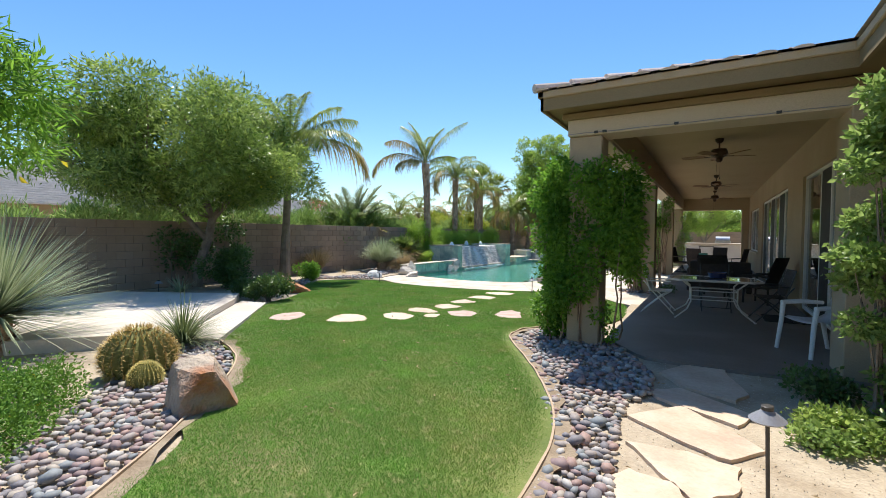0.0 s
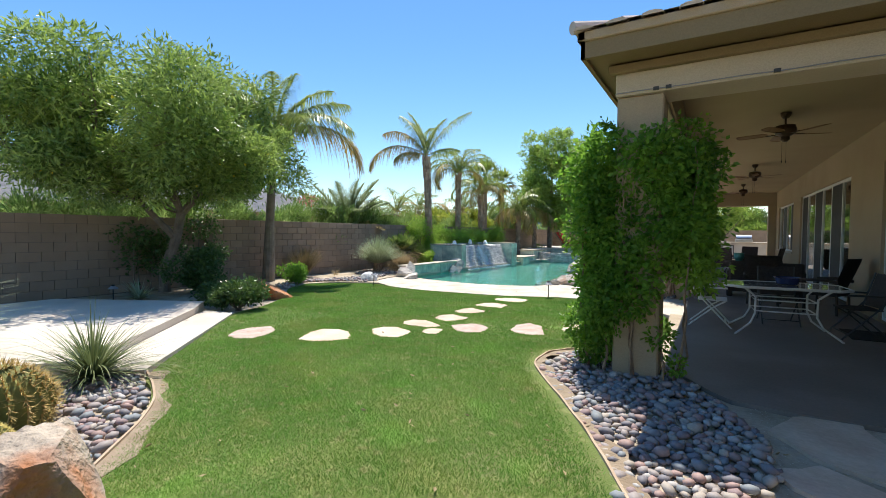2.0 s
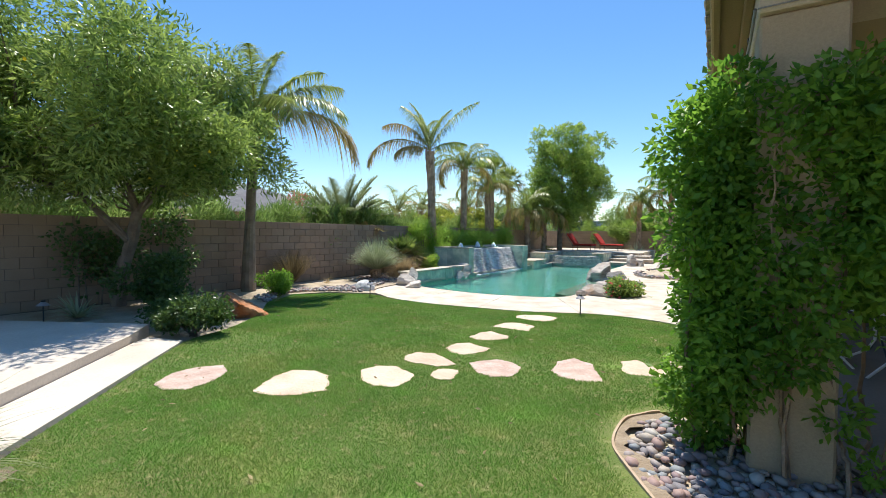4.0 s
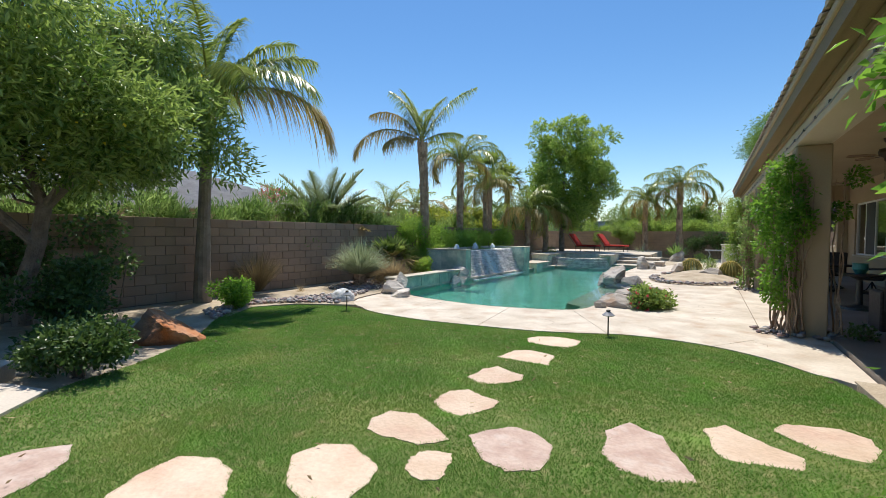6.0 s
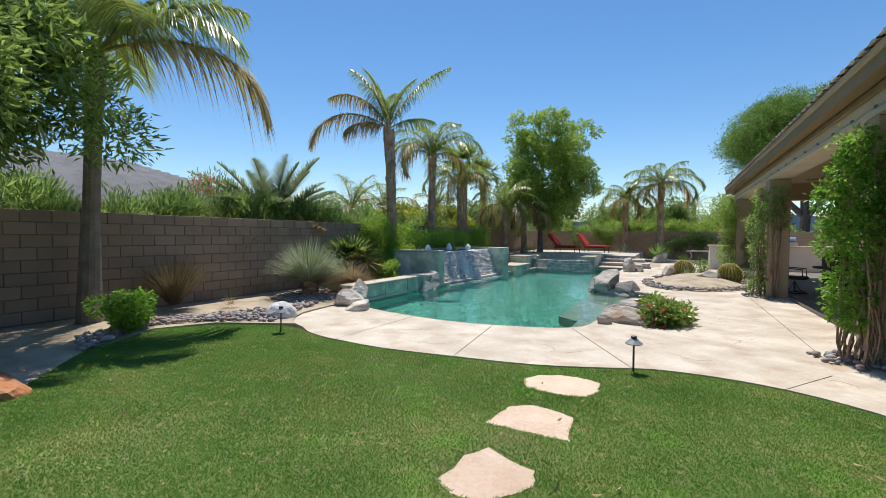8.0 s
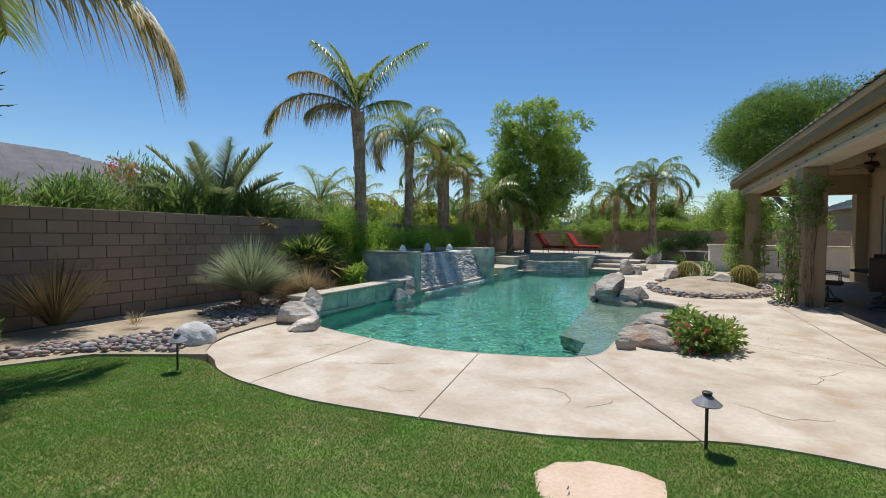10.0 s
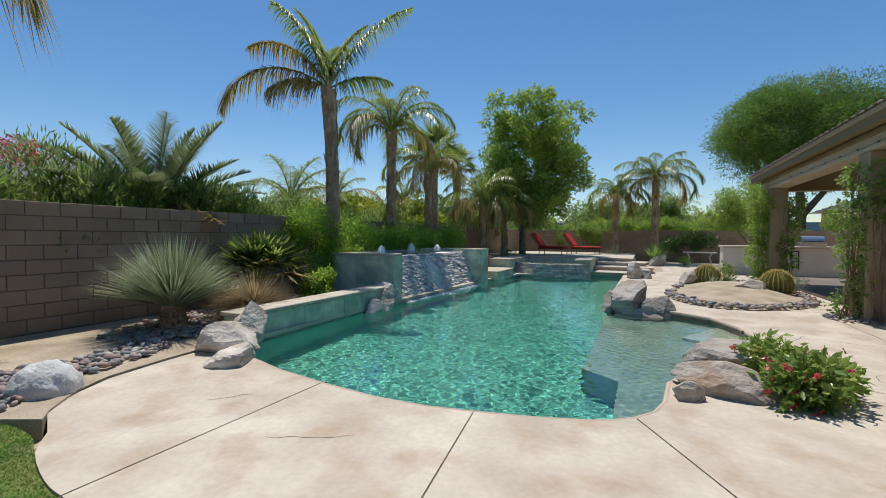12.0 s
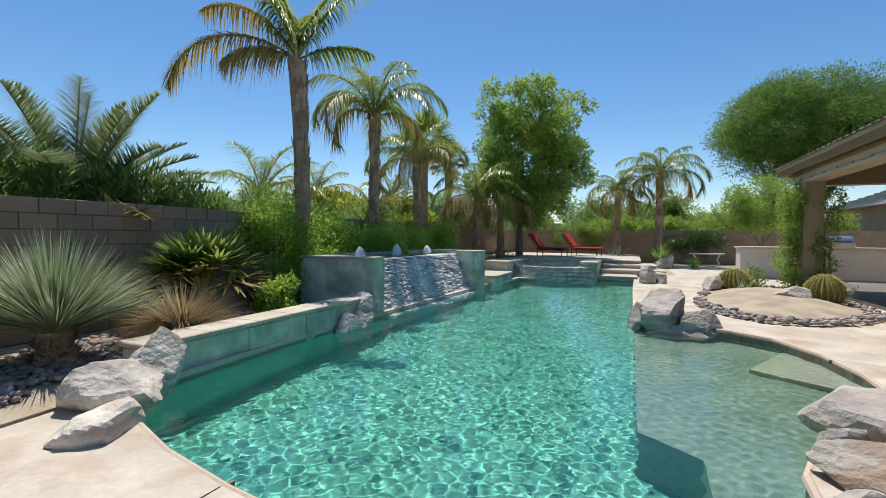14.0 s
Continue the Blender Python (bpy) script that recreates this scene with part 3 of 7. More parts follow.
def stepping_stone(x, y, radii, rose=0.0):
    """A flagstone set in the lawn: its middle and its reach in ten even directions."""
    r = np.random.default_rng(len(STONES) + 5)
    k = len(radii)
    cor = [(q * math.cos(2 * math.pi * i / k), q * math.sin(2 * math.pi * i / k)) for i, q in enumerate(radii)]
    out = []
    for (x0, y0), (x1, y1) in zip(cor, cor[1:] + cor[:1]):
        for t in (0.0, 0.25, 0.5, 0.75):
            out.append((x0 + (x1 - x0) * t + r.normal() * 0.006, y0 + (y1 - y0) * t + r.normal() * 0.006))
    STONES.append([(x + a * 0.965, y + b * 0.965) for a, b in out])
    bm = slab(out, -0.03, 0.006)
    rim = [f for f in bm.faces if f.normal.z > 0.9]
    bmesh.ops.inset_region(bm, faces=rim, thickness=0.012)
    for f in rim:
        for v in f.verts:
            v.co.z = 0.012 + 0.004 * noise.noise(Vector((v.co.x * 5, v.co.y * 5, x)))
    st = part("stepping_stone", bm, M["flag_rose" if rose else "flag"])
    st.matrix_basis = pose(x, y, float(fall_of(y)))
    tagged(st, "flat rose-grey flagstone stepping stone set in the lawn" if rose else "flat buff flagstone stepping stone set in the lawn", "stepping stone", "stepping stones in the lawn")


stepping_stone(-6.45, 5.36, (0.29, 0.27, 0.34, 0.44, 0.37, 0.32, 0.28, 0.34, 0.36, 0.38), 1)
stepping_stone(-5.45, 5.82, (0.42, 0.33, 0.34, 0.40, 0.44, 0.33, 0.31, 0.41, 0.38, 0.37))
stepping_stone(-4.84, 6.48, (0.31, 0.3, 0.26, 0.33, 0.36, 0.34, 0.26, 0.28, 0.33, 0.38))
stepping_stone(-4.35, 6.85, (0.14, 0.14, 0.2, 0.18, 0.17, 0.14, 0.14, 0.17, 0.19, 0.19))
stepping_stone(-4.79, 7.21, (0.39, 0.23, 0.2, 0.28, 0.35, 0.33, 0.28, 0.21, 0.19, 0.3))
stepping_stone(-3.99, 7.35, (0.28, 0.29, 0.3, 0.33, 0.29, 0.33, 0.25, 0.28, 0.33, 0.34), 1)
stepping_stone(-4.67, 7.92, (0.27, 0.32, 0.23, 0.33, 0.30, 0.26, 0.26, 0.27, 0.34, 0.25))
stepping_stone(-4.76, 8.79, (0.29, 0.31, 0.24, 0.36, 0.27, 0.21, 0.30, 0.31, 0.28, 0.24))
stepping_stone(-4.75, 9.77, (0.29, 0.34, 0.3, 0.31, 0.32, 0.28, 0.40, 0.26, 0.25, 0.41))
stepping_stone(-4.76, 10.80, (0.37, 0.42, 0.34, 0.32, 0.34, 0.38, 0.38, 0.31, 0.33, 0.38))
stepping_stone(-3.21, 7.77, (0.24, 0.21, 0.33, 0.48, 0.34, 0.23, 0.29, 0.35, 0.4, 0.42), 1)
stepping_stone(-2.59, 8.24, (0.33, 0.19, 0.2, 0.38, 0.32, 0.22, 0.26, 0.34, 0.25, 0.35))
stepping_stone(-2.05, 8.70, (0.27, 0.33, 0.32, 0.26, 0.32, 0.34, 0.25, 0.27, 0.37, 0.28))
for nm, n, zone, h, w in (("lawn_grass", 620000, (-6.5, -0.8, 1.0, 7.0), 0.021, 0.0052), ("lawn_grass", 560000, (-11, -1.35, 7.0, 12.0), 0.020, 0.008), ("lawn_grass", 70000, (-11, -6.5, 4.0, 7.0), 0.024, 0.009)):
    tagged(link_mesh(nm, grass_field(nm, n, *zone, h, w, np.random.default_rng(n)), M["grass"]), "short green grass blades of the lawn", "grass", kind="stuff")

# pool deck cut into panels by joints
bm = slab(DECK_OUT, -0.19, DECK, [POOL])
JOINTS = [((-6.17, 11.2), (-6.44, 13.3)), ((-8.05, 11.2), (-8.0, 13.35)), ((-4.15, 11.7), (-5.25, 13.7)), ((-2.78, 11.7), (-2.22, 12.5)), ((-2.1, 13.0), (-2.1, 20)), ((-3.8, 15.6), (-1.3, 14.2)), ((-3.8, 18.0), (-1.3, 17.2)), ((-5.8, 22.5), (-4.5, 22.5)), ((-5.8, 25.2), (-1.4, 27.2))]
for (x0, y0), (x1, y1) in JOINTS:
    d = Vector((x1 - x0, y1 - y0, 0))
    L = d.length
    d.normalize()
    nrm = Vector((-d.y, d.x, 0))
    for s in (-0.006, 0.006):
        bmesh.ops.bisect_plane(bm, geom=[*bm.verts, *bm.edges, *bm.faces], plane_co=Vector((x0, y0, 0)) + nrm * s, plane_no=nrm, dist=1e-5)
    for e in ((x0, y0), (x1, y1)):
        bmesh.ops.bisect_plane(bm, geom=[*bm.verts, *bm.edges, *bm.faces], plane_co=Vector((*e, 0)), plane_no=d, dist=1e-5)
    dead = []
    for f in bm.faces:
        c = f.calc_center_median() - Vector((x0, y0, 0))
        if abs(c.dot(nrm)) < 0.0059 and -0.01 < c.dot(d) < L + 0.01 and f.normal.z > 0.5:
            dead.append(f)
    bmesh.ops.delete(bm, geom=dead, context="FACES")
deck = tagged(part("pool_deck", bm, M["deck"]), "tan stamped concrete pool deck with saw-cut joints", "pool deck", kind="structure")

M["crack"] = mat("crack_dirt", (0.20, 0.15, 0.105), (0.27, 0.21, 0.15), 0.95, 6, 50, 0.3)
for (x0, y0), (x1, y1) in JOINTS:
    L, a = math.hypot(x1 - x0, y1 - y0), math.degrees(math.atan2(y1 - y0, x1 - x0))
    part("joint", box(0, L, -0.012, 0.012, -0.05, -0.007), M["crack"], deck, "dirt-filled saw-cut joint", at=pose(x0, y0, DECK, 0, 0, a))

# hairline cracks in the stamped concrete
rc = np.random.default_rng(44)
for cx, cy, heading, count in ((-7.6, 12.2, 10, 14), (-6.9, 11.7, -20, 10), (-5.6, 12.3, 15, 16), (-5.0, 12.0, 75, 9), (-3.9, 12.7, -8, 18), (-3.2, 13.6, 12, 20), (-3.0, 15.4, 25, 16), (-8.6, 12.5, 40, 10), (-2.4, 12.3, -15, 12), (-3.4, 17.4, 5, 18)):
    bm = bmesh.new()
    p, a, prev = Vector((cx, cy, 0)), radians(heading), None
    for i in range(count):
        w = 0.0032 * math.sin(math.pi * (i + 0.5) / count) + 0.0006
        d = Vector((math.cos(a), math.sin(a), 0))
        sd = Vector((-d.y, d.x, 0)) * w
        cur = [bm.verts.new((*(p + q).xy, DECK + 0.0015)) for q in (sd, -sd)]
        if prev:
            bm.faces.new((prev[1], cur[1], cur[0], prev[0]))
        prev = cur
        p = p + d * rc.uniform(0.03, 0.07)
        a += rc.normal() * 0.35
    part("crack", bm, M["crack"], deck, "hairline crack")

# pool shell
shell = thing("pool_basin", pose(0, 0, 0), "green plaster pool basin with a shallow sun shelf", "pool", kind="structure")
bm = bmesh.new()
lip = [bm.verts.new((x, y, DECK - 0.06)) for x, y in POOL]
low = [bm.verts.new((x, y, -1.22)) for x, y in POOL]
for i in range(len(POOL)):
    j = (i + 1) % len(POOL)
    bm.faces.new((lip[j], lip[i], low[i], low[j]))
part("side", bm, M["plaster"], shell)
part("bottom", slab(POOL, -1.22, -1.22), M["plaster"], shell)
SHELF = [late(*p) for p in [(-5.86, 15.25), (-5.45, 14.95), (-5.46, 13.3), (-5.0, 13.4), (-4.8, 15.0), (-4.3, 15.7), (-3.95, 16.1), (-3.85, 16.5), (-3.81, 17.05), (-3.9, 17.8), (-4.18, 18.55), (-4.6, 18.9), (-5.2, 19.1), (-5.86, 19.6)]]
M["shelf"] = mat("pale_pool_plaster", (0.26, 0.31, 0.25), (0.36, 0.41, 0.33), 0.7, 2.0, 24, 0.4, 0.02)
part("sun_shelf", slab(SHELF, -1.4, -0.46), M["shelf"], shell, "pale shallow shelf")
part("shelf_step", slab([late(*p) for p in [(-4.7, 17.3), (-3.85, 16.7), (-3.82, 17.05), (-3.9, 17.8), (-4.1, 18.4)]], -1.4, -0.3), M["cap"], shell, "tan entry step")
# waterline tile band pieces along the deck side
wt = mat("waterline_tile", (0.22, 0.18, 0.13), (0.32, 0.27, 0.2), 0.35, 8, 40, 0.2, obj=0.5)
for (ax, ay), (bx, by) in zip(POOL[11:23], POOL[12:24]):
    L, a = math.hypot(bx - ax, by - ay), math.degrees(math.atan2(by - ay, bx - ax))
    k = max(1, round(L / 0.15))
    for i in range(k):
        part("waterline_tile", box(L * i / k + 0.003, L * (i + 1) / k - 0.003, 0.002, 0.012, -0.31, -0.098), wt, shell, at=pose(ax, ay, 0, 0, 0, a))
xs, ys = np.arange(-10.5, -3.3, 0.024), np.arange(13.0, 28.4, 0.024)
gx, gy = np.meshgrid(xs, ys)
rw = np.random.default_rng(31)
gz = np.full(gx.shape, WATER)
for k in range(46):
    wl = rw.uniform(0.065, 0.16)
    a, ph = rw.uniform(0, 2 * math.pi), rw.uniform(0, 6.28)
    gz += 0.0021 * wl * np.sin((gx * math.cos(a) + gy * math.sin(a)) * 2 * math.pi / wl + ph + 0.8 * np.sin(gx * 0.9 * math.sin(a) + gy * 0.7))
big = [((x - -7.0) * 1.012 + -7.0, (y - 20) * 1.008 + 20) for x, y in POOL]
keep = inside(POOL, gx.ravel(), gy.ravel()) | inside(big, gx.ravel(), gy.ravel())
keep = keep.reshape(gx.shape)
cells = keep[:-1, :-1] | keep[1:, :-1] | keep[:-1, 1:] | keep[1:, 1:]
idx = np.arange(gx.size).reshape(gx.shape)
fq = np.stack([idx[:-1, :-1][cells], idx[:-1, 1:][cells], idx[1:, 1:][cells], idx[1:, :-1][cells]], 1)
used, inv = np.unique(fq, return_inverse=True)
wme = np_mesh("pool_water", np.stack([gx, gy, gz], -1).reshape(-1, 3)[used], inv.reshape(fq.shape))
wme.shade_smooth()
water = tagged(link_mesh("pool_water", wme, M["water"]), "clear blue-green pool water with small ripples", "water", kind="structure")
water.cycles.is_caustics_caster = True
for o in shell.children:
    o.cycles.is_caustics_receiver = True
sun_data.cycles.is_caustics_light = True
# rounded coping edge of the deck
bm = bmesh.new()
edge = POOL[:24]
add_tube(bm, [(x, y, DECK - 0.028) for x, y in edge], 0.034, 8)
tagged(part("coping", bm, M["coping"]), "rounded concrete coping along the pool edge", "coping", kind="structure")

# ---- block wall ----
def block_course_mesh(name, L, H, D, seed):
    bm = box(-L / 2, L / 2, -D / 2, D / 2, 0, H, 0.006)
    me = bpy.data.meshes.new(name)
    bm.to_mesh(me)
    bm.free()
    me.materials.append(M["block"])
    return me


WX, WTOP, CH, CL = -12.95, 1.8, 0.203, 0.406
def yard_wall(name, along_y, fixed, a0, a1, near0, near1, label):
    """A block wall of nine courses: mortar core, single blocks along the near stretch, the rest joined."""
    w = thing(name, pose(0, 0, 0), label, "wall", kind="structure")
    T = 0.1
    core = box(fixed - T * 0.8, fixed + T * 0.8, a0, a1, -0.2, WTOP - 0.012) if along_y else box(a0, a1, fixed - T * 0.8, fixed + T * 0.8, -0.2, WTOP - 0.012)
    part("mortar", core, M["mortar"], w)
    me = block_course_mesh("block", CL - 0.010, CH - 0.010, 2 * T, 1)
    far = bmesh.new()
    count = 0
    for c in range(9):
        z = WTOP - (c + 1) * CH + 0.005
        k0 = a0 + (CL / 2 if c % 2 else 0)
        for i in range(int((a1 - a0) / CL)):
            a = k0 + i * CL + CL / 2
            if near0 <= a <= near1 and count < 300:
                ob = link_mesh("block", me, None, w, at=pose(fixed, a, z, 0, 0, 90 + random.uniform(-0.3, 0.3)) if along_y else pose(a, fixed, z))
                count += 1
            elif along_y:
                add_box(far, fixed - T, fixed + T, a - CL / 2 + 0.005, a + CL / 2 - 0.005, z, z + CH - 0.01)
            else:
                add_box(far, a - CL / 2 + 0.005, a + CL / 2 - 0.005, fixed - T, fixed + T, z, z + CH - 0.01)
    tagged(part("far_blocks", far, M["block"], w), kind="stuff")
    return w


# ---- house ----
HX = 1.6
house = thing("house", pose(0, 0, 0), "single-storey tan stucco house with a deep tiled patio roof", "house")
# back wall of the patio with its openings: (y0, y1, z0, z1)
OPEN = [(8.5, 11.7, 0.02, 2.72), (13.8, 20.1, 0.02, 2.72), (21.6, 25.7, 0.85, 2.66)]
ys = [-7.0] + [v for o in OPEN for v in o[:2]] + [27.3]
for a, b in zip(ys[::2], ys[1::2]):
    part("wall_section", box(HX, HX + 0.25, a, b, -0.2, 3.45), M["stucco"], house)
for y0, y1, z0, z1 in OPEN:
    part("lintel", box(HX, HX + 0.25, y0, y1, z1, 3.45), M["stucco"], house)
    if z0 > 0.3:
        part("sill_wall", box(HX, HX + 0.25, y0, y1, -0.2, z0), M["stucco"], house)
part("pilaster", box(1.22, HX - 0.003, 6.15, 6.75, G0, 2.86, 0.01), M["stucco"], house)
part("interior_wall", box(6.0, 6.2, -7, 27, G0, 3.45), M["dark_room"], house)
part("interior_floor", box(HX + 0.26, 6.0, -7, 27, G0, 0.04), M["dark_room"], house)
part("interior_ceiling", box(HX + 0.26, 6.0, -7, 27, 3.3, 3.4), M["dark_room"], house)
part("end_wall", box(HX + 0.25, 6.2, 27.05, 27.3, G0, 3.45), M["stucco"], house)
part("rear_wall", box(HX + 0.25, 6.2, -7.25, -7.0, G0, 3.45), M["stucco"], house)
part("fascia_beam", box(-1.74, HX - 0.003, 6.25, 6.72, 2.86, 3.16, 0.01), M["beam"], house, "beige stucco beam over the patio front")
part("long_beam", box(-1.74, -1.3, 6.723, 27.0, 2.86, 3.16, 0.01), M["beam"], house, "beige stucco beam along the patio")
part("end_beam", box(-1.297, HX - 0.003, 26.6, 27.0, 2.8, 3.40, 0.01), M["stucco"], house)
part("end_jamb", box(1.3, HX - 0.003, 26.602, 26.998, SLAB, 2.798, 0.01), M["stucco"], house)
# lighter, warmer copy of the eave paint for the light on the ceiling
M["ceiling"] = mat("lit_ceiling_paint", (0.36, 0.28, 0.165), (0.39, 0.305, 0.185), 0.85, 1, 90, 0.3, 0.004)
part("patio_ceiling", box(-1.7, HX - 0.002, 6.3, 26.95, 3.40, 3.46), M["ceiling"], house, "tan painted patio ceiling")
part("inner_beam_face", box(-1.296, -1.27, 6.73, 26.59, 2.9, 3.398), M["stucco"], house)
part("front_beam_face", box(-1.268, HX - 0.004, 6.724, 6.75, 2.9, 3.397), M["stucco"], house)
for y in (6.52, 13.4, 20.0, 26.4):
    part("column", box(-1.73, -1.29, y - 0.225, y + 0.225, -0.2, 2.858, 0.015), M["stucco"], house, "square stucco column")
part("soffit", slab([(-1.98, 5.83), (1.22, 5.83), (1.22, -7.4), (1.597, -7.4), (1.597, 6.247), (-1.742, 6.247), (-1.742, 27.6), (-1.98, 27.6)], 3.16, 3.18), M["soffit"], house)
# frieze takes the dark eave colour to show the shadow it stands in
part("frieze", box(-1.80, HX - 0.003, 6.17, 6.247, 3.075, 3.158, 0.008), M["soffit"], house, "tan moulding under the eaves, darkened in colour for their shade")
part("frieze", box(-1.80, -1.743, 6.249, 27.1, 3.075, 3.158, 0.008), M["soffit"], house, "tan moulding under the eaves, darkened in colour for their shade")
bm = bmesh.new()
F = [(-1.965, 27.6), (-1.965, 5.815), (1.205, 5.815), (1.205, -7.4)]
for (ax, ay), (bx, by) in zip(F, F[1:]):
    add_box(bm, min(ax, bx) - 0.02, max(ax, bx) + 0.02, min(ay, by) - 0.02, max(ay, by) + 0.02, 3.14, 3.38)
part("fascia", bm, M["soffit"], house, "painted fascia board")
bm = bmesh.new()
for (ax, ay), (bx, by) in zip(F, F[1:]):
    add_box(bm, min(ax, bx) - 0.05, max(ax, bx) + 0.03, min(ay, by) - 0.05, max(ay, by) + 0.03, 3.30, 3.39, 0.01)
part("drip_edge", bm, M["stucco"], house)
# roof planes
SL = 0.31
RZ = 3.41
bm = bmesh.new()
ridge_x = 5.5
def rp(x, y, d):
    return bm.verts.new((x, y, RZ + SL * d))
for quad in (((-2.055, 27.66, 0), (-2.055, 5.74, 0), (5.5, 13.3, 7.66), (5.5, 20.0, 7.66)),
             ((-2.055, 5.74, 0), (1.13, 5.74, 0), (5.5, 10.3, 4.64), (5.5, 13.3, 7.66)),
             ((1.13, 5.74, 0), (1.13, -7.5, 0), (5.5, -2.9, 4.63), (5.5, 10.3, 4.64)),
             ((13.2, 27.66, 0), (-2.055, 27.66, 0), (5.5, 20.0, 7.66)),
             ((13.2, -7.5, 0), (13.2, 27.66, 0), (5.5, 20, 7.66), (5.5, 13.3, 7.66), (5.5, -2.9, 4.63)),
             ((1.13, -7.5, 0), (13.2, -7.5, 0), (5.5, -2.9, 4.63))):
    bm.faces.new([rp(*q) for q in quad])
part("roof", bm, M["tile"], house)
# tile ends along the eaves
bm = bmesh.new()
add_tube(bm, [(0, -0.03, -0.03), (0, 0.45, 0.11)], [0.05, 0.045], 10)
bmesh.ops.bisect_plane(bm, geom=[*bm.verts, *bm.edges, *bm.faces], plane_co=(0, 0, -0.02), plane_no=(0, -0.3, 1), clear_inner=True)
tile_me = bpy.data.meshes.new("roof_tile")
bm.to_mesh(tile_me), bm.free()
tile_me.materials.append(M["tile"])
for x in np.arange(-1.95, 1.05, 0.3):
    link_mesh("roof_tile", tile_me, None, house, at=pose(x, 5.74, RZ - 0.005) @ Matrix.Diagonal((1.9, 1, 0.6, 1)))
for y in np.arange(6.0, 27.5, 0.3):
    link_mesh("roof_tile", tile_me, None, house, at=pose(-2.02, y, RZ - 0.005, 0, 0, -90) @ Matrix.Diagonal((1.9, 1, 0.6, 1)))
for i in range(16):
    d = i * 0.38
    bm = bmesh.new()
    add_tube(bm, [(-2.055 + d, 5.74 + d, RZ + SL * d + 0.02), (-2.055 + d + 0.36, 5.74 + d + 0.36, RZ + SL * (d + 0.36) - 0.005)], [0.062, 0.052], 10)
    part("hip_tile", bm, M["tile"], house, "rounded hip ridge tile")
# cable with clips along the front beam
cable = part("cable", tube([(-1.745 + i * 0.22, 6.24, 2.885 + 0.004 * math.sin(i * 1.7)) for i in range(15)], 0.005, 6), M["grey_metal"], house, "thin grey string-light cable")
for x in (-1.25, -1.36, -0.4, 0.62):
    part("clip", box(x - 0.025, x + 0.025, 6.225, 6.25, 2.872, 2.902), M["black_metal"], house)
side_cable = part("cable", tube([(-1.75, 6.4 + i * 0.5, 2.95 - 0.02 * (i % 2)) for i in range(41)], 0.009, 6), M["grey_metal"], house)
for i in range(26):
    part("clip", box(-1.765, -1.742, 6.9 + i * 0.78, 6.96 + i * 0.78, 2.93, 2.96), M["black_metal"], house)

# windows and sliding doors
def window(name, y0, y1, z0, z1, mulls, label, screens=()):
    w = thing(name, pose(HX + 0.05, y0, z0), label, "window", kind="structure")
    L, Hh = y1 - y0, z1 - z0
    f = 0.06
    bm = bmesh.new()
    add_box(bm, 0, 0.09, 0.003, L - 0.003, 0.003, f), add_box(bm, 0, 0.09, 0.003, L - 0.003, Hh - f, Hh - 0.003)
    add_box(bm, -0.002, 0.092, 0.003, f, f, Hh - f), add_box(bm, -0.002, 0.092, L - f, L - 0.003, f, Hh - f)
    part("frame", bm, M["frame"], w)
    cuts = [f] + [m * L for m in mulls] + [L - f]
    for m in mulls:
        part("mullion", box(0.01, 0.07, m * L - 0.035, m * L + 0.035, f, Hh - f), M["frame"], w)
    for i, (a, b) in enumerate(zip(cuts, cuts[1:])):
        g = part("pane", box(0.035, 0.041, a + 0.03, b - 0.03, f, Hh - f), M["glass"], w)
        g.visible_shadow = False
        if i in screens:
            part("screen", box(0.012, 0.018, a + 0.04, b - 0.04, f + 0.002, Hh - f - 0.002), M["screen"], w, "dark insect screen")
    if z0 > 0.3:
        part("sill", box(-0.09, -0.003, -0.05, L + 0.05, -0.05, 0.0), M["beam"], w)
    return w


window("window_1", *OPEN[0], (0.3, 0.55), "white-framed sliding glass door with a screen", (1,))
window("window_2", *OPEN[1], (0.16, 0.33, 0.5, 0.66, 0.84), "wide white-framed glass door wall with dark screens", (1, 3, 5))
window("window_3", *OPEN[2], (0.25, 0.5, 0.75), "white-framed window of four tall panes", (0, 2))

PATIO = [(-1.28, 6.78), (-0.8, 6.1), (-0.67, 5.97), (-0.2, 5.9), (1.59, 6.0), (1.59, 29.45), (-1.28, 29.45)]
tagged(part("patio_floor", slab(PATIO, -0.2, SLAB), M["slab"]), "smooth grey-tan concrete patio slab, darkened in colour for the roof's shade", "patio", kind="structure")

# ---- concrete pad with a lower step ----
pad = thing("concrete_pad", pose(0, 0, 0), "pale raised concrete pad with a low step along the lawn", "concrete pad", kind="structure")
d = Vector((-8.0 + 5.76, 6.08 - 3.64)).normalized()
part("pad_top", slab([(-6.25, 3.28), (-7.43, 1.84), (-8.4, 0.6), (-11.6, 2.6), (-11.6, 4.8), (-9.0, 6.15), (-8.35, 5.6)], G0, 0.135), M["pad"], pad)
part("pad_step", slab([(-5.76, 3.62), (-6.243, 3.29), (-8.34, 5.61), (-8.6, 5.95), (-8.0, 6.1)], G0, 0.03), M["pad"], pad)

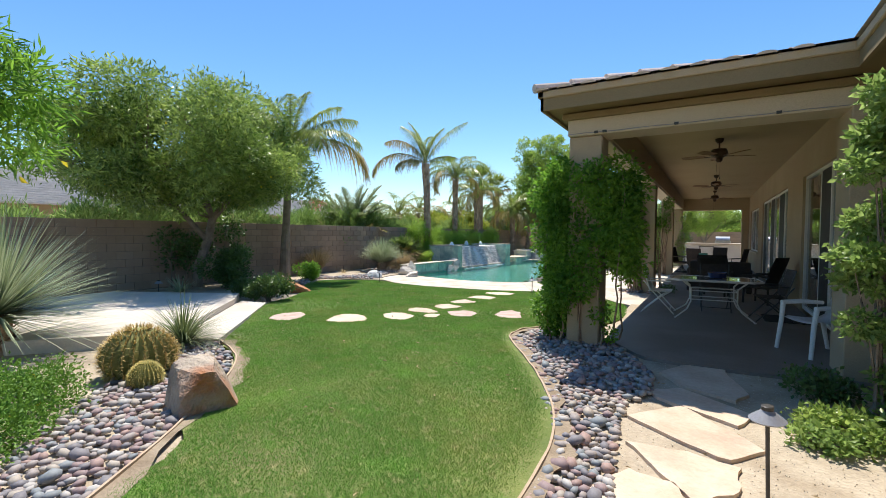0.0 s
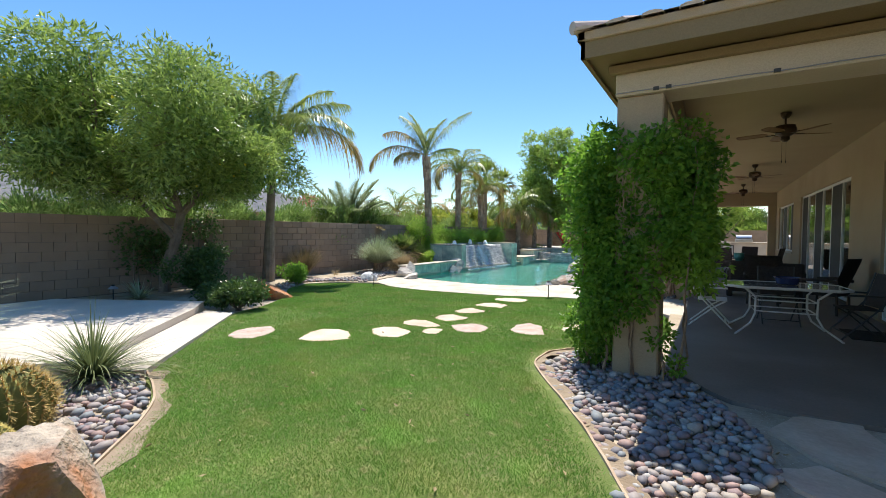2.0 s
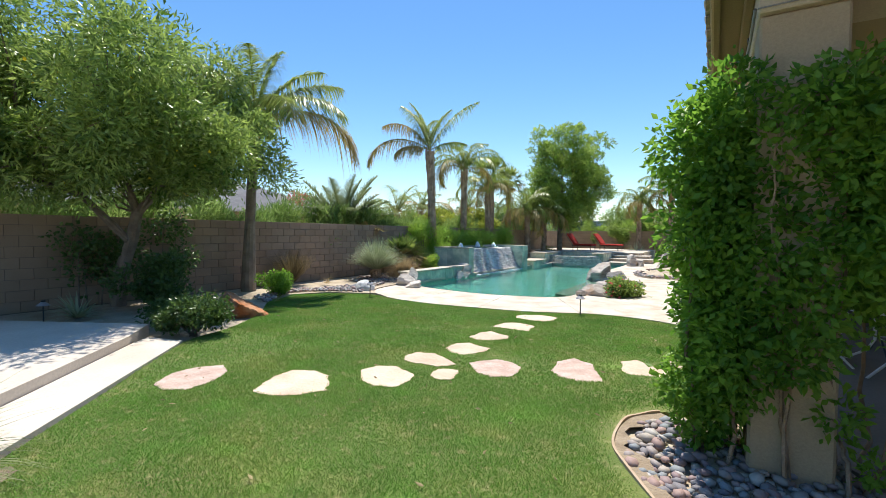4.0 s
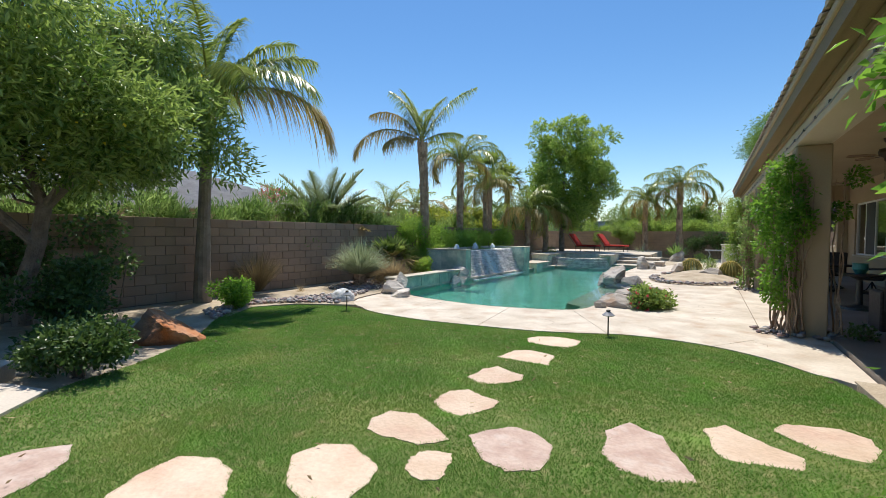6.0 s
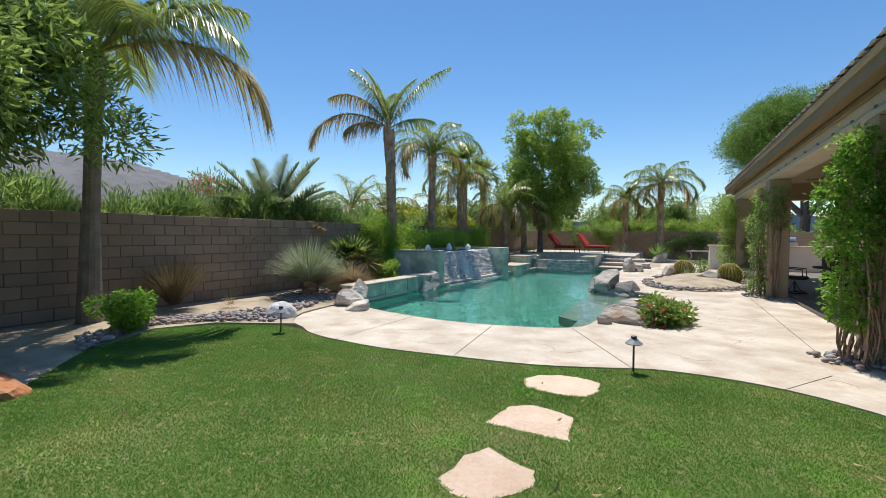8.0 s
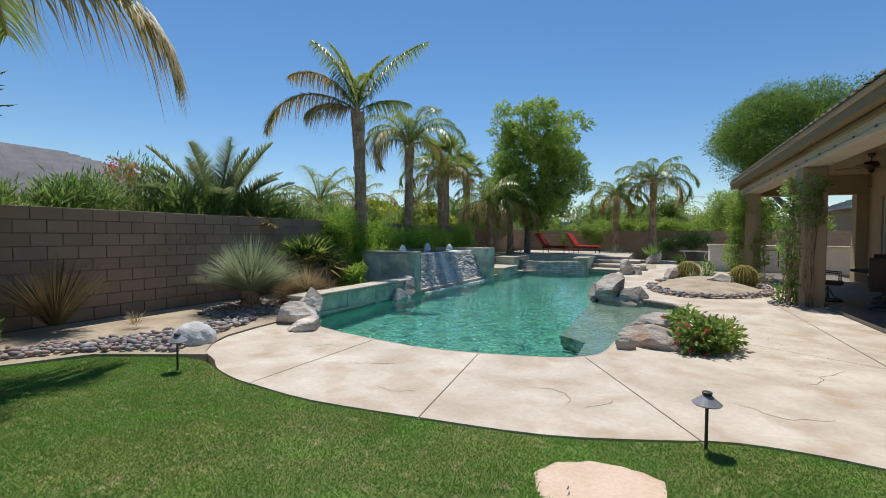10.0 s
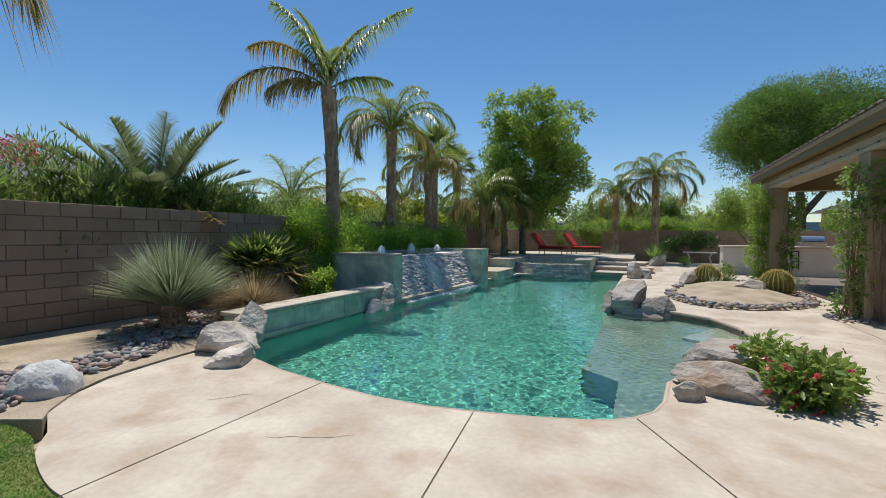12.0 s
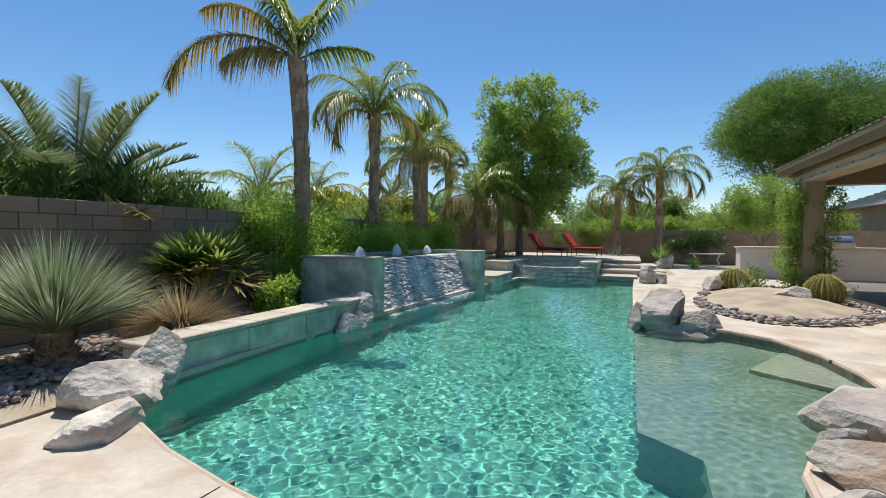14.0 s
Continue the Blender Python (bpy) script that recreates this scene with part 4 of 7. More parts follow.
# ---- waterfall wall, spa, steps ----
def tile_face(parent, origin, ux, uz, W, Hh, tw, th, seed, material, name="tile", out=0.012):
    """Uneven stone tiles over a face: origin, the two directions along it, its size and the tile's."""
    r = np.random.default_rng(seed)
    ux, uz = Vector(ux).normalized(), Vector(uz).normalized()
    nn = ux.cross(uz)
    z = 0.0
    while z < Hh - 0.02:
        h = min(th * r.uniform(0.8, 1.2), Hh - z)
        x = -r.uniform(0, tw * 0.6)
        while x < W - 0.01:
            w = tw * r.uniform(0.6, 1.4)
            a, b = max(x, 0), min(x + w, W)
            if b - a > 0.02:
                o = out * r.uniform(0.6, 1.5)
                bm = bmesh.new()
                g = 0.004
                c = [(a + g, z + g), (b - g, z + g), (b - g, z + h - g), (a + g, z + h - g)]
                lo = [bm.verts.new(Vector(origin) + ux * p + uz * q) for p, q in c]
                hi = [bm.verts.new(Vector(origin) + ux * p + uz * q + nn * o) for p, q in c]
                bm.faces.new(hi)
                for i in range(4):
                    bm.faces.new((lo[i], lo[(i + 1) % 4], hi[(i + 1) % 4], hi[i]))
                part(name, bm, material, parent)
            x += w
        z += h


fall = thing("waterfall_wall", LATE, "slate-clad raised pool wall with a ledger-stone cascade", "waterfall", kind="")
FT = 0.97
part("left_pier", box(-11.5, -9.94, 17.95, 18.3, -1.3, FT - 0.04), M["stone_tile"], fall)
part("right_pier", box(-11.5, -9.62, 22.45, 23.1, -1.3, FT + 0.0), M["stone_tile"], fall)
part("back", box(-11.5, -11.2, 18.3, 22.45, G0, FT - 0.04), M["stone_tile"], fall)
bm = bmesh.new()
for x0, x1, y0, y1 in ((-11.52, -9.92, 17.93, 18.25), (-11.52, -9.6, 22.5, 23.12), (-11.52, -11.18, 18.25, 22.5)):
    add_box(bm, x0, x1, y0, y1, FT - 0.04, FT + 0.01, 0.008)
part("cap", bm, M["cap"], fall, "buff cap stones")
tile_face(fall, (-11.5, 17.95, -0.1), (1, 0, 0), (0, 0, 1), 1.56, FT + 0.05, 0.7, 0.5, 3, M["stone_tile"])
tile_face(fall, (-9.62, 22.45, -0.1), (0, 1, 0), (0, 0, 1), 0.64, FT + 0.07, 0.3, 0.36, 4, M["stone_tile"])
tile_face(fall, (-10.3, 22.45, -0.1), (1, 0, 0), (0, 0, 1), 0.68, FT + 0.07, 0.3, 0.36, 14, M["stone_tile"])
# sloped cascade body and its ledger courses
bm = bmesh.new()
vs = [bm.verts.new(p) for p in ((-9.86, 18.28, -0.5), (-9.72, 22.46, -0.5), (-10.32, 22.46, FT - 0.07), (-10.4, 18.28, FT - 0.07), (-11.2, 22.46, FT - 0.07), (-11.2, 18.28, FT - 0.07))]
bm.faces.new((vs[0], vs[1], vs[2], vs[3])), bm.faces.new((vs[3], vs[2], vs[4], vs[5]))
part("cascade_body", bm, M["ledge"], fall)
r = np.random.default_rng(21)
ledge = bmesh.new()
rows = 36
for i in range(rows):
    t0, t1 = i / rows, (i + 1) / rows
    z0, z1 = -0.12 + t0 * (FT + 0.05), -0.12 + t1 * (FT + 0.05)
    y = 18.29
    while y < 22.44:
        w = r.uniform(0.08, 0.34)
        y1 = min(y + w, 22.445)
        f = (y - 18.28) / 4.18
        xb = (-9.905 + 0.14 * f) - t0 * (0.50 - 0.06 * f)
        o = r.uniform(0.0, 0.06)
        o *= 0.6
        add_box(ledge, xb - 0.08, xb + o, y + 0.003, y1 - 0.003, z0 + 0.005, z1 - 0.004)
        ledge.verts.ensure_lookup_table()
        for v in ledge.verts[-8:]:
            if v.co.x > xb - 0.04 and v.co.z < (z0 + z1) / 2:
                v.co.x += 0.015
        y = y1
tagged(part("ledger_stones", ledge, M["ledge"], fall, "thin stacked wet ledger stones"), kind="stuff")
up = part("upper_water", box(-11.19, -10.42, 18.3, 22.44, FT - 0.06, FT - 0.035), M["water"], fall, "shallow water behind the cascade lip")
up.visible_shadow = False
# water running down the middle of the cascade
rr = np.random.default_rng(8)
n = 900
t = rr.random(n) ** 0.8
yy = 20.05 + (1 - t) * 0.25 + rr.normal(size=n) * (0.05 + 0.22 * (1 - t))
f = (yy - 18.28) / 4.18
xx = (-9.905 + 0.14 * f) - t * (0.50 - 0.06 * f) + 0.05
p = np.stack([xx, yy, -0.1 + t * FT], 1)
v, fc = leaf_arrays(p, np.stack([np.full(n, 0.35), rr.normal(size=n) * 0.25, -np.ones(n)], 1), 0.09, 0.016, rr)
part_me = np_mesh("water_streak", v, fc)
tagged(link_mesh("water_streak", part_me, M["foam"], fall, "white streak of falling water"), kind="stuff")
n = 2600
yy = rr.uniform(18.3, 22.6, n)
f = (yy - 18.28) / 4.18
p = np.stack([-9.84 + 0.14 * f + np.abs(rr.normal(size=n)) * 0.09 * (0.5 + np.exp(-((yy - 20.6) / 0.9) ** 2)), yy, np.full(n, -0.08 + 0.006) + rr.random(n) * 0.02], 1)
v, fc = leaf_arrays(p, rr.normal(size=(n, 3)) * np.array([1, 1.5, 0.2]), 0.05, 0.02, rr)
tagged(link_mesh("foam", np_mesh("foam", v, fc), M["foam"], fall, "white foam where the fall meets the pool"), kind="stuff")
# low planter wall
part("low_wall", box(-10.25, -9.93, 14.1, 17.94, -1.3, 0.29), M["stone_tile"], fall)
tile_face(fall, (-9.93, 14.1, -0.12), (0, 1, 0), (0, 0, 1), 3.83, 0.4, 0.55, 0.4, 5, M["stone_tile"])
tile_face(fall, (-10.25, 14.1, -0.02), (1, 0, 0), (0, 0, 1), 0.32, 0.3, 0.3, 0.3, 6, M["stone_tile"])
y = 14.06
while y < 17.9:
    w = min(random.uniform(0.45, 0.7), 17.93 - y)
    part("cap_stone", box(-10.3, -9.89, y + 0.004, y + w - 0.004, 0.292, 0.345, 0.01), M["cap"], fall)
    y += w
for y, hgt in ((18.75, 0.22), (20.2, 0.26), (21.8, 0.2)):
    bm = bmesh.new()
    bmesh.ops.create_icosphere(bm, subdivisions=3, radius=1)
    for vtx in bm.verts:
        c = vtx.co.copy()
        k = 1 + 0.25 * noise.noise(c * 3 + Vector((y, 0, 0)))
        vtx.co = Vector((c.x * 0.085 * k * (1.15 - 0.45 * c.z), c.y * 0.085 * k * (1.15 - 0.45 * c.z), max(c.z, -0.6) * hgt * 0.6 * k + hgt * 0.35))
    b = part("bubbler", bm, M["foam"], smooth=True)
    b.matrix_basis = LATE @ pose(-10.75, y, FT - 0.05)
    tagged(b, "white bubbling water jet on the raised wall", "fountain jet", "bubblers on the waterfall wall")

spa = thing("spa", LATE, "raised stone-clad spa with a curved ledger-stone spillway", "spa")
CX, CY = -8.4, 27.6
ring = [(CX + 1.55 * math.cos(a), CY + 1.75 * math.sin(a)) for a in np.linspace(math.radians(205), math.radians(330), 20)]
ledge = bmesh.new()
for i in range(13):
    z0 = -0.12 + i * 0.04
    off = (12 - i) * 0.0125
    cuts = np.sort(np.concatenate([[205, 330], r.uniform(206, 329, 15)]))
    arc = [(CX + 1.55 * math.cos(radians(a)), CY + 1.75 * math.sin(radians(a))) for a in cuts]
    for (x0, y0), (x1, y1) in zip(arc, arc[1:]):
        d = Vector((x1 - x0, y1 - y0, 0))
        nn = Vector((d.y, -d.x, 0)).normalized()
        o = off + r.uniform(0, 0.03)
        q = [Vector((x0, y0, 0)) + nn * o, Vector((x1, y1, 0)) + nn * o, Vector((x1, y1, 0)) - nn * 0.1, Vector((x0, y0, 0)) - nn * 0.1]
        lo = [ledge.verts.new(c + Vector((0, 0, z0))) for c in q]
        hi = [ledge.verts.new(c + Vector((0, 0, z0 + 0.033))) for c in q]
        ledge.faces.new(hi), ledge.faces.new(lo[::-1])
        for k in range(4):
            ledge.faces.new((lo[k], lo[(k + 1) % 4], hi[(k + 1) % 4], hi[k]))
tagged(part("spillway", ledge, M["ledge"], spa, "curved wet ledger-stone spillway"), kind="stuff")
sw = part("spa_water", slab([*ring, (-7.3, 28.6), (-9.6, 28.6)], 0.38, 0.385), M["water"], spa)
sw.visible_shadow = False
part("spa_floor", slab([*ring, (-7.3, 28.6), (-9.6, 28.6)], -0.3, -0.29), M["plaster"], spa)
part("left_block", box(-10.4, -9.62, 25.6, 28.8, -1.3, 0.5, 0.01), M["stone_tile"], spa)
part("left_cap", box(-10.45, -9.55, 25.55, 28.85, 0.502, 0.56, 0.01), M["cap"], spa)
part("low_block", box(-10.3, -9.45, 23.6, 25.4, -1.3, 0.2, 0.01), M["stone_tile"], spa)
part("low_cap", box(-10.33, -9.42, 23.57, 25.43, 0.202, 0.25, 0.01), M["cap"], spa)
part("right_block", box(-7.42, -6.95, 26.6, 28.8, -1.3, 0.5, 0.01), M["stone_tile"], spa)
part("right_cap", box(-7.48, -6.92, 26.5, 28.85, 0.502, 0.56, 0.01), M["cap"], spa)
part("back_cap", box(-9.55, -7.48, 28.5, 28.85, 0.502, 0.56, 0.01), M["cap"], spa)
part("back_block", box(-9.6, -7.43, 28.52, 28.8, -0.3, 0.5), M["stone_tile"], spa)
steps = thing("garden_steps", LATE, "four broad buff stone steps up to the sun terrace", "steps", kind="structure")
for i, (y, x1, z) in enumerate(((26.95, -5.75, 0.1), (28.0, -4.85, 0.24), (28.9, -5.1, 0.37), (29.7, -5.6, 0.5))):
    part("riser", box(-6.92, x1 - 0.03, y + 0.04, y + 1.2, G0 if i else 0.02, z - 0.05), M["coping"], steps)
    part("tread", box(-6.94, x1, y, y + 1.2, z - 0.049, z, 0.01), M["cap"], steps)
settle(tagged(part("terrace", box(-12.6, -5.6, 30.9, 36.5, G0, 0.5), M["deck"]), "raised concrete sun terrace", "terrace", kind="structure"))
settle(tagged(part("terrace_front", box(-12.6, -6.95, 28.86, 30.9, G0, 0.46), M["soil"]), "planting soil beside the spa", "soil", kind="structure"))

# ---- rocks ----
B, RR = M["boulder"], M["rust_rock"]
M["slab_rock"] = mat("layered_grey_rock", (0.26, 0.23, 0.205), (0.56, 0.50, 0.44), 0.85, 5.0, 26, 0.55, 0.03, stain=(0.50, 0.41, 0.31), stain_scale=3.0)
M["rust_slab"] = mat("layered_rust_rock", (0.27, 0.235, 0.205), (0.52, 0.45, 0.38), 0.85, 5.0, 26, 0.55, 0.03, stain=(0.36, 0.19, 0.09), stain_scale=3.4)
for key in ("slab_rock", "rust_slab", "boulder"):
    # strata: the broad mottling is drawn out along the bedding
    n, l = nodes_of(M[key])
    stretch = n.new("ShaderNodeMapping")
    stretch.inputs["Rotation"].default_value = (0.25, 0.15, 0.3)
    stretch.inputs["Scale"].default_value = (0.5, 0.5, 2.2)
    noises = [q for q in n if q.type == "TEX_NOISE"]
    l.new(noises[0].inputs["Vector"].links[0].from_socket, stretch.inputs["Vector"])
    l.new(stretch.outputs[0], noises[0].inputs["Vector"])
rock("boulder", -3.76, 2.2, -0.08, (0.31, 0.28, 0.37), 27, RR, "rust and grey boulder on the river pebbles", turn=20, cuts=-3, base=0.55, extra=((0.1, -0.15, 1, 0.6), (0.8, -0.6, 0.05, 0.66), (-0.6, -0.8, 0.15, 0.66), (-0.85, 0.5, 0.2, 0.68), (0.35, 0.9, 0.1, 0.7), (0.1, -0.8, 0.75, 0.72), (0.9, 0.3, 0.5, 0.74)))
rock("boulder", -9.35, 7.8, -0.06, (0.60, 0.42, 0.35), 12, M["orange_rock"], "rust-orange boulder beside the lawn", turn=0, cuts=-2, extra=((0.5, 0.3, 0.8, 0.5), (-0.9, -0.3, 0.3, 0.62), (0.1, -0.9, 0.45, 0.6), (0.9, 0.2, 0.1, 0.85)))
for x, y, z, s, sd, tn in ((-9.72, 13.72, -0.1, (0.44, 0.38, 0.36), 31, 20), (-9.17, 13.26, -0.08, (0.4, 0.25, 0.24), 32, -25), (-9.86, 14.1, -0.1, (0.3, 0.26, 0.42), 33, 60)):
    settle(rock("rock", x, y, z, s, sd, B, "pale grey angular rock at the pool edge", "rocks at the pool edge", tn, 9))
settle(rock("rock", -10.0, 17.55, -0.1, (0.36, 0.40, 0.38), 34, B, "smooth grey boulder against the slate wall", "rocks at the pool edge", 10, 5))
settle(rock("rock", -9.85, 17.0, -0.1, (0.16, 0.22, 0.26), 35, B, "small spout rock at the slate wall", "rocks at the pool edge", 0, 6))
for x, y, z, s, sd, tn in ((-5.45, 19.2, -0.3, (0.45, 0.42, 0.56), 41, 15), (-4.95, 19.1, -0.25, (0.38, 0.32, 0.42), 42, 70), (-5.85, 19.2, -0.3, (0.16, 0.24, 0.36), 43, 0), (-5.3, 18.85, -0.32, (0.6, 0.2, 0.26), 44, -5),
                           (-4.88, 14.12, 0.0, (0.15, 0.13, 0.12), 48, 0)):
    settle(rock("rock", x, y, z, s, sd, M["slab_rock"], "angular grey-brown boulder at the pool shelf", "boulders at the pool shelf", tn, 10, 0.6))
rock("rock", -4.36, 15.62, -0.1, (0.50, 0.62, 0.27), 45, M["slab_rock"], "broad flat layered grey boulder at the pool shelf", "boulders at the pool shelf", -18, 12, 0.5)
rock("rock", -4.47, 14.62, -0.1, (0.50, 0.30, 0.20), 46, M["rust_slab"], "low rust-streaked layered boulder at the pool shelf", "boulders at the pool shelf", -12, 12, 0.5)
rock("rock", -4.72, 14.98, -0.1, (0.20, 0.16, 0.20), 47, M["slab_rock"], "small angular grey boulder at the pool shelf", "boulders at the pool shelf", 30, 10, 0.5)
for x, y, s, sd in ((-5.5, 25.9, (0.36, 0.3, 0.38), 51), (-5.15, 26.0, (0.3, 0.2, 0.3), 52), (-4.6, 33.5, (0.5, 0.35, 0.45), 53), (-2.95, 22.15, (0.42, 0.3, 0.26), 54), (-4.0, 24.3, (0.25, 0.3, 0.34), 55)):
    settle(rock("rock", x, y, 0.02 if sd < 54 else 0.1, s, sd, B, "weathered grey rock on the garden ground", "garden rocks", sd * 13, 9))
sp = link_mesh("rock_speaker", rock_mesh("rock_speaker", 0.25, 0.23, 0.23, 61, 0.55, 4, -4, 0.15), M["speaker"])
sp.data.shade_smooth()
sp.matrix_basis = pose(-10.02, 12.02, -0.07)
tagged(sp, "grey painted rock-shaped garden speaker beside the deck", "garden speaker")

# ---- planting island ----
ISL = smooth_line([(-4.7, 22.1), (-4.6, 20.6), (-4.0, 19.75), (-3.25, 19.8), (-2.5, 20.35), (-1.95, 21.4), (-1.85, 23.9), (-2.3, 25.7), (-3.9, 25.2)], n=4)
bm = bmesh.new()
cx, cy = -3.2, 22.7
prev = None
for k, zz in ((1.0, 0.034), (0.8, 0.07), (0.55, 0.17), (0.25, 0.24)):
    cur = [bm.verts.new((cx + (x - cx) * k, cy + (y - cy) * k, zz)) for x, y in ISL]
    if prev:
        for i in range(len(cur)):
            j = (i + 1) % len(cur)
            bm.faces.new((prev[i], prev[j], cur[j], cur[i]))
    prev = cur
bm.faces.new(prev)
settle(tagged(part("planting_mound", bm, M["soil"], smooth=True), "low sandy mound in the pool deck", "planting bed", kind="structure"))

# ---- pebble beds ----
def pebble_mesh(seed):
    rg = np.random.default_rng(seed)
    bm = bmesh.new()
    bmesh.ops.create_icosphere(bm, subdivisions=1, radius=1)
    for v in bm.verts:
        c = v.co
        k = 1 + 0.18 * noise.noise(c * 1.6 + Vector((seed * 3.1, 0, 0)))
        v.co = Vector((c.x * k, c.y * 0.72 * k, c.z * 0.5 * k))
    me = bpy.data.meshes.new("pebble")
    bm.to_mesh(me), bm.free()
    me.shade_smooth()
    me.materials.append(M["pebble"])
    return me


PEB = [pebble_mesh(i) for i in range(6)]
PV = [np.array([v.co for v in m.vertices]) for m in PEB]
PF = [np.array([p.vertices for p in m.polygons]) for m in PEB]


def place_pebbles(poly, n, r0, r1, seed, z=G0, layers=0.03):
    rg = np.random.default_rng(seed)
    xs, ys = [p[0] for p in poly], [p[1] for p in poly]
    out, cell = [], {}
    for _ in range(n * 6):
        if len(out) >= n:
            break
        x, y = rg.uniform(min(xs), max(xs)), rg.uniform(min(ys), max(ys))
        if not inside(poly, np.array([x]), np.array([y]))[0]:
            continue
        rad = rg.uniform(r0, r1) * (1 if rg.random() < 0.75 else 1.35)
        key = (int(x / 0.1), int(y / 0.1))
        near = [q for i in (-1, 0, 1) for j in (-1, 0, 1) for q in cell.get((key[0] + i, key[1] + j), ())]
        if any((x - a) ** 2 + (y - b) ** 2 < ((rad + c) * 0.5) ** 2 for a, b, c in near):
            continue
        cell.setdefault(key, []).append((x, y, rad))
        out.append((x, y, z + rad * 0.3 + rg.random() * layers, rad, rg.uniform(0, 360), rg.uniform(-22, 22), rg.uniform(-22, 22), int(rg.integers(6))))
    return out


def pebble_bed(name, poly, n, r0, r1, seed, label, singles=lambda q: False, z=G0):
    bed = thing(name, pose(0, 0, 0), label, "pebble bed", kind="structure")
    vs, fs, o, count = [], [], 0, 0
    for q in place_pebbles(poly, n, r0, r1, seed, z):
        x, y, zz, rad, a, b, c, k = q
        m = pose(x, y, zz, b, c, a) @ Matrix.Diagonal((rad, rad, rad, 1))
        if singles(q) and count < 300:
            link_mesh("pebble", PEB[k], None, bed, at=m)
            count += 1
        else:
            mm = np.array(m)
            vs.append(PV[k] @ mm[:3, :3].T + mm[:3, 3])
            fs.append(PF[k] + o)
            o += len(PV[k])
    if vs:
        me = np_mesh("pebbles", np.concatenate(vs), np.concatenate(fs))
        me.shade_smooth()
        tagged(link_mesh("pebbles", me, M["pebbles"], bed), kind="stuff")
    return bed


BED_L = [(-2.75, 0.6), (-2.97, 1.09), (-3.63, 1.98), (-4.16, 2.6), (-4.78, 3.17), (-5.28, 3.42), (-5.74, 3.58), (-6.2, 3.2), (-5.7, 2.6), (-5.1, 2.0), (-4.5, 1.5), (-4.1, 1.15), (-3.7, 0.7), (-3.4, 0.1)]
BED_R = [(-2.4, 6.7), (-2.42, 5.97), (-1.95, 5.28), (-1.38, 4.31), (-1.22, 3.79), (-0.95, 3.25), (-0.88, 2.73), (-0.85, 1.9), (-0.42, 2.1), (-0.45, 2.7), (-0.58, 3.5), (-0.62, 4.2), (-0.45, 4.7), (-0.5, 5.3), (-0.8, 5.92), (-1.25, 6.75), (-1.9, 7.0)]
BED_W = [(-10.15, 9.05), (-10.9, 9.9), (-11.1, 10.5), (-10.7, 11.1), (-9.75, 11.6), (-10.2, 12.5), (-10.35, 13.2), (-10.6, 13.6), (-11.2, 13.3), (-11.9, 13.4), (-12.4, 15.0), (-12.4, 17.6), (-11.6, 17.8), (-10.4, 17.6), (-10.4, 14.6), (-10.95, 13.3), (-10.8, 12.5), (-11.0, 11.75), (-11.55, 10.7), (-11.1, 9.4)]

# ---- edging ----
def edging(name, line):
    bm = bmesh.new()
    pts = smooth_line(line, False, 5)
    prev = None
    for i, (x, y) in enumerate(pts):
        a, b = pts[max(i - 1, 0)], pts[min(i + 1, len(pts) - 1)]
        d = Vector((b[0] - a[0], b[1] - a[1])).normalized()
        nx, ny = -d.y * 0.009, d.x * 0.009
        zt = 0.02 + 0.006 * math.sin(i * 1.3)
        cur = [bm.verts.new(p) for p in ((x - nx, y - ny, G0), (x - nx, y - ny, zt), (x + nx, y + ny, zt), (x + nx, y + ny, G0))]
        if prev:
            for k in range(3):
                bm.faces.new((prev[k], prev[k + 1], cur[k + 1], cur[k]))
        prev = cur
    return tagged(part(name, bm, M["edging"]), "thin weathered bender-board lawn edging", "lawn edging", "lawn edging strips")


edging("lawn_edging", [(-2.75, 0.6), (-2.95, 1.09), (-3.6, 1.98), (-4.12, 2.62), (-4.75, 3.2), (-5.25, 3.46), (-5.74, 3.64)])
edging("lawn_edging", [(-2.3, 6.95), (-2.5, 6.7), (-2.54, 6.3), (-2.44, 5.95), (-1.99, 5.26), (-1.65, 4.73), (-1.41, 4.3), (-1.15, 3.78), (-0.98, 3.25), (-0.91, 2.73), (-0.88, 1.9)])

# ---- flagstone path by the patio ----
rg = np.random.default_rng(58)
for corners in ([(-0.45, 5.43), (-0.26, 5.85), (0.16, 6.17), (0.17, 5.82), (0.35, 5.11), (0.22, 4.83), (-0.25, 5.11)],
                [(-0.48, 4.76), (-0.22, 4.98), (0.34, 4.56), (0.23, 4.22), (-0.41, 4.58)],
                [(-0.57, 3.98), (-0.19, 4.46), (0.37, 3.83), (0.16, 3.53), (-0.2, 3.7)],
                [(-0.49, 3.48), (-0.1, 3.52), (0.2, 3.45), (0.19, 3.12), (-0.04, 2.88), (-0.3, 3.2)],
                [(-0.59, 2.72), (-0.43, 3.05), (-0.15, 3.03), (-0.07, 2.8), (-0.1, 2.4), (-0.42, 2.45)]):
    poly = []
    for p, q in zip(corners, corners[1:] + corners[:1]):
        for t in (0, 0.22, 0.5, 0.76):
            poly.append((p[0] + (q[0] - p[0]) * t + rg.normal() * 0.008, p[1] + (q[1] - p[1]) * t + rg.normal() * 0.008))
    c = sum((Vector(p) for p in poly), Vector((0, 0))) / len(poly)
    f = part("flagstone", slab([(p[0] - c.x, p[1] - c.y) for p in poly], G0 - 0.03, -0.012), M["flag"])
    f.matrix_basis = pose(c.x, c.y, 0)
    tagged(f, "large buff flagstone with a chipped edge in sand", "flagstone", "flagstone path by the patio")

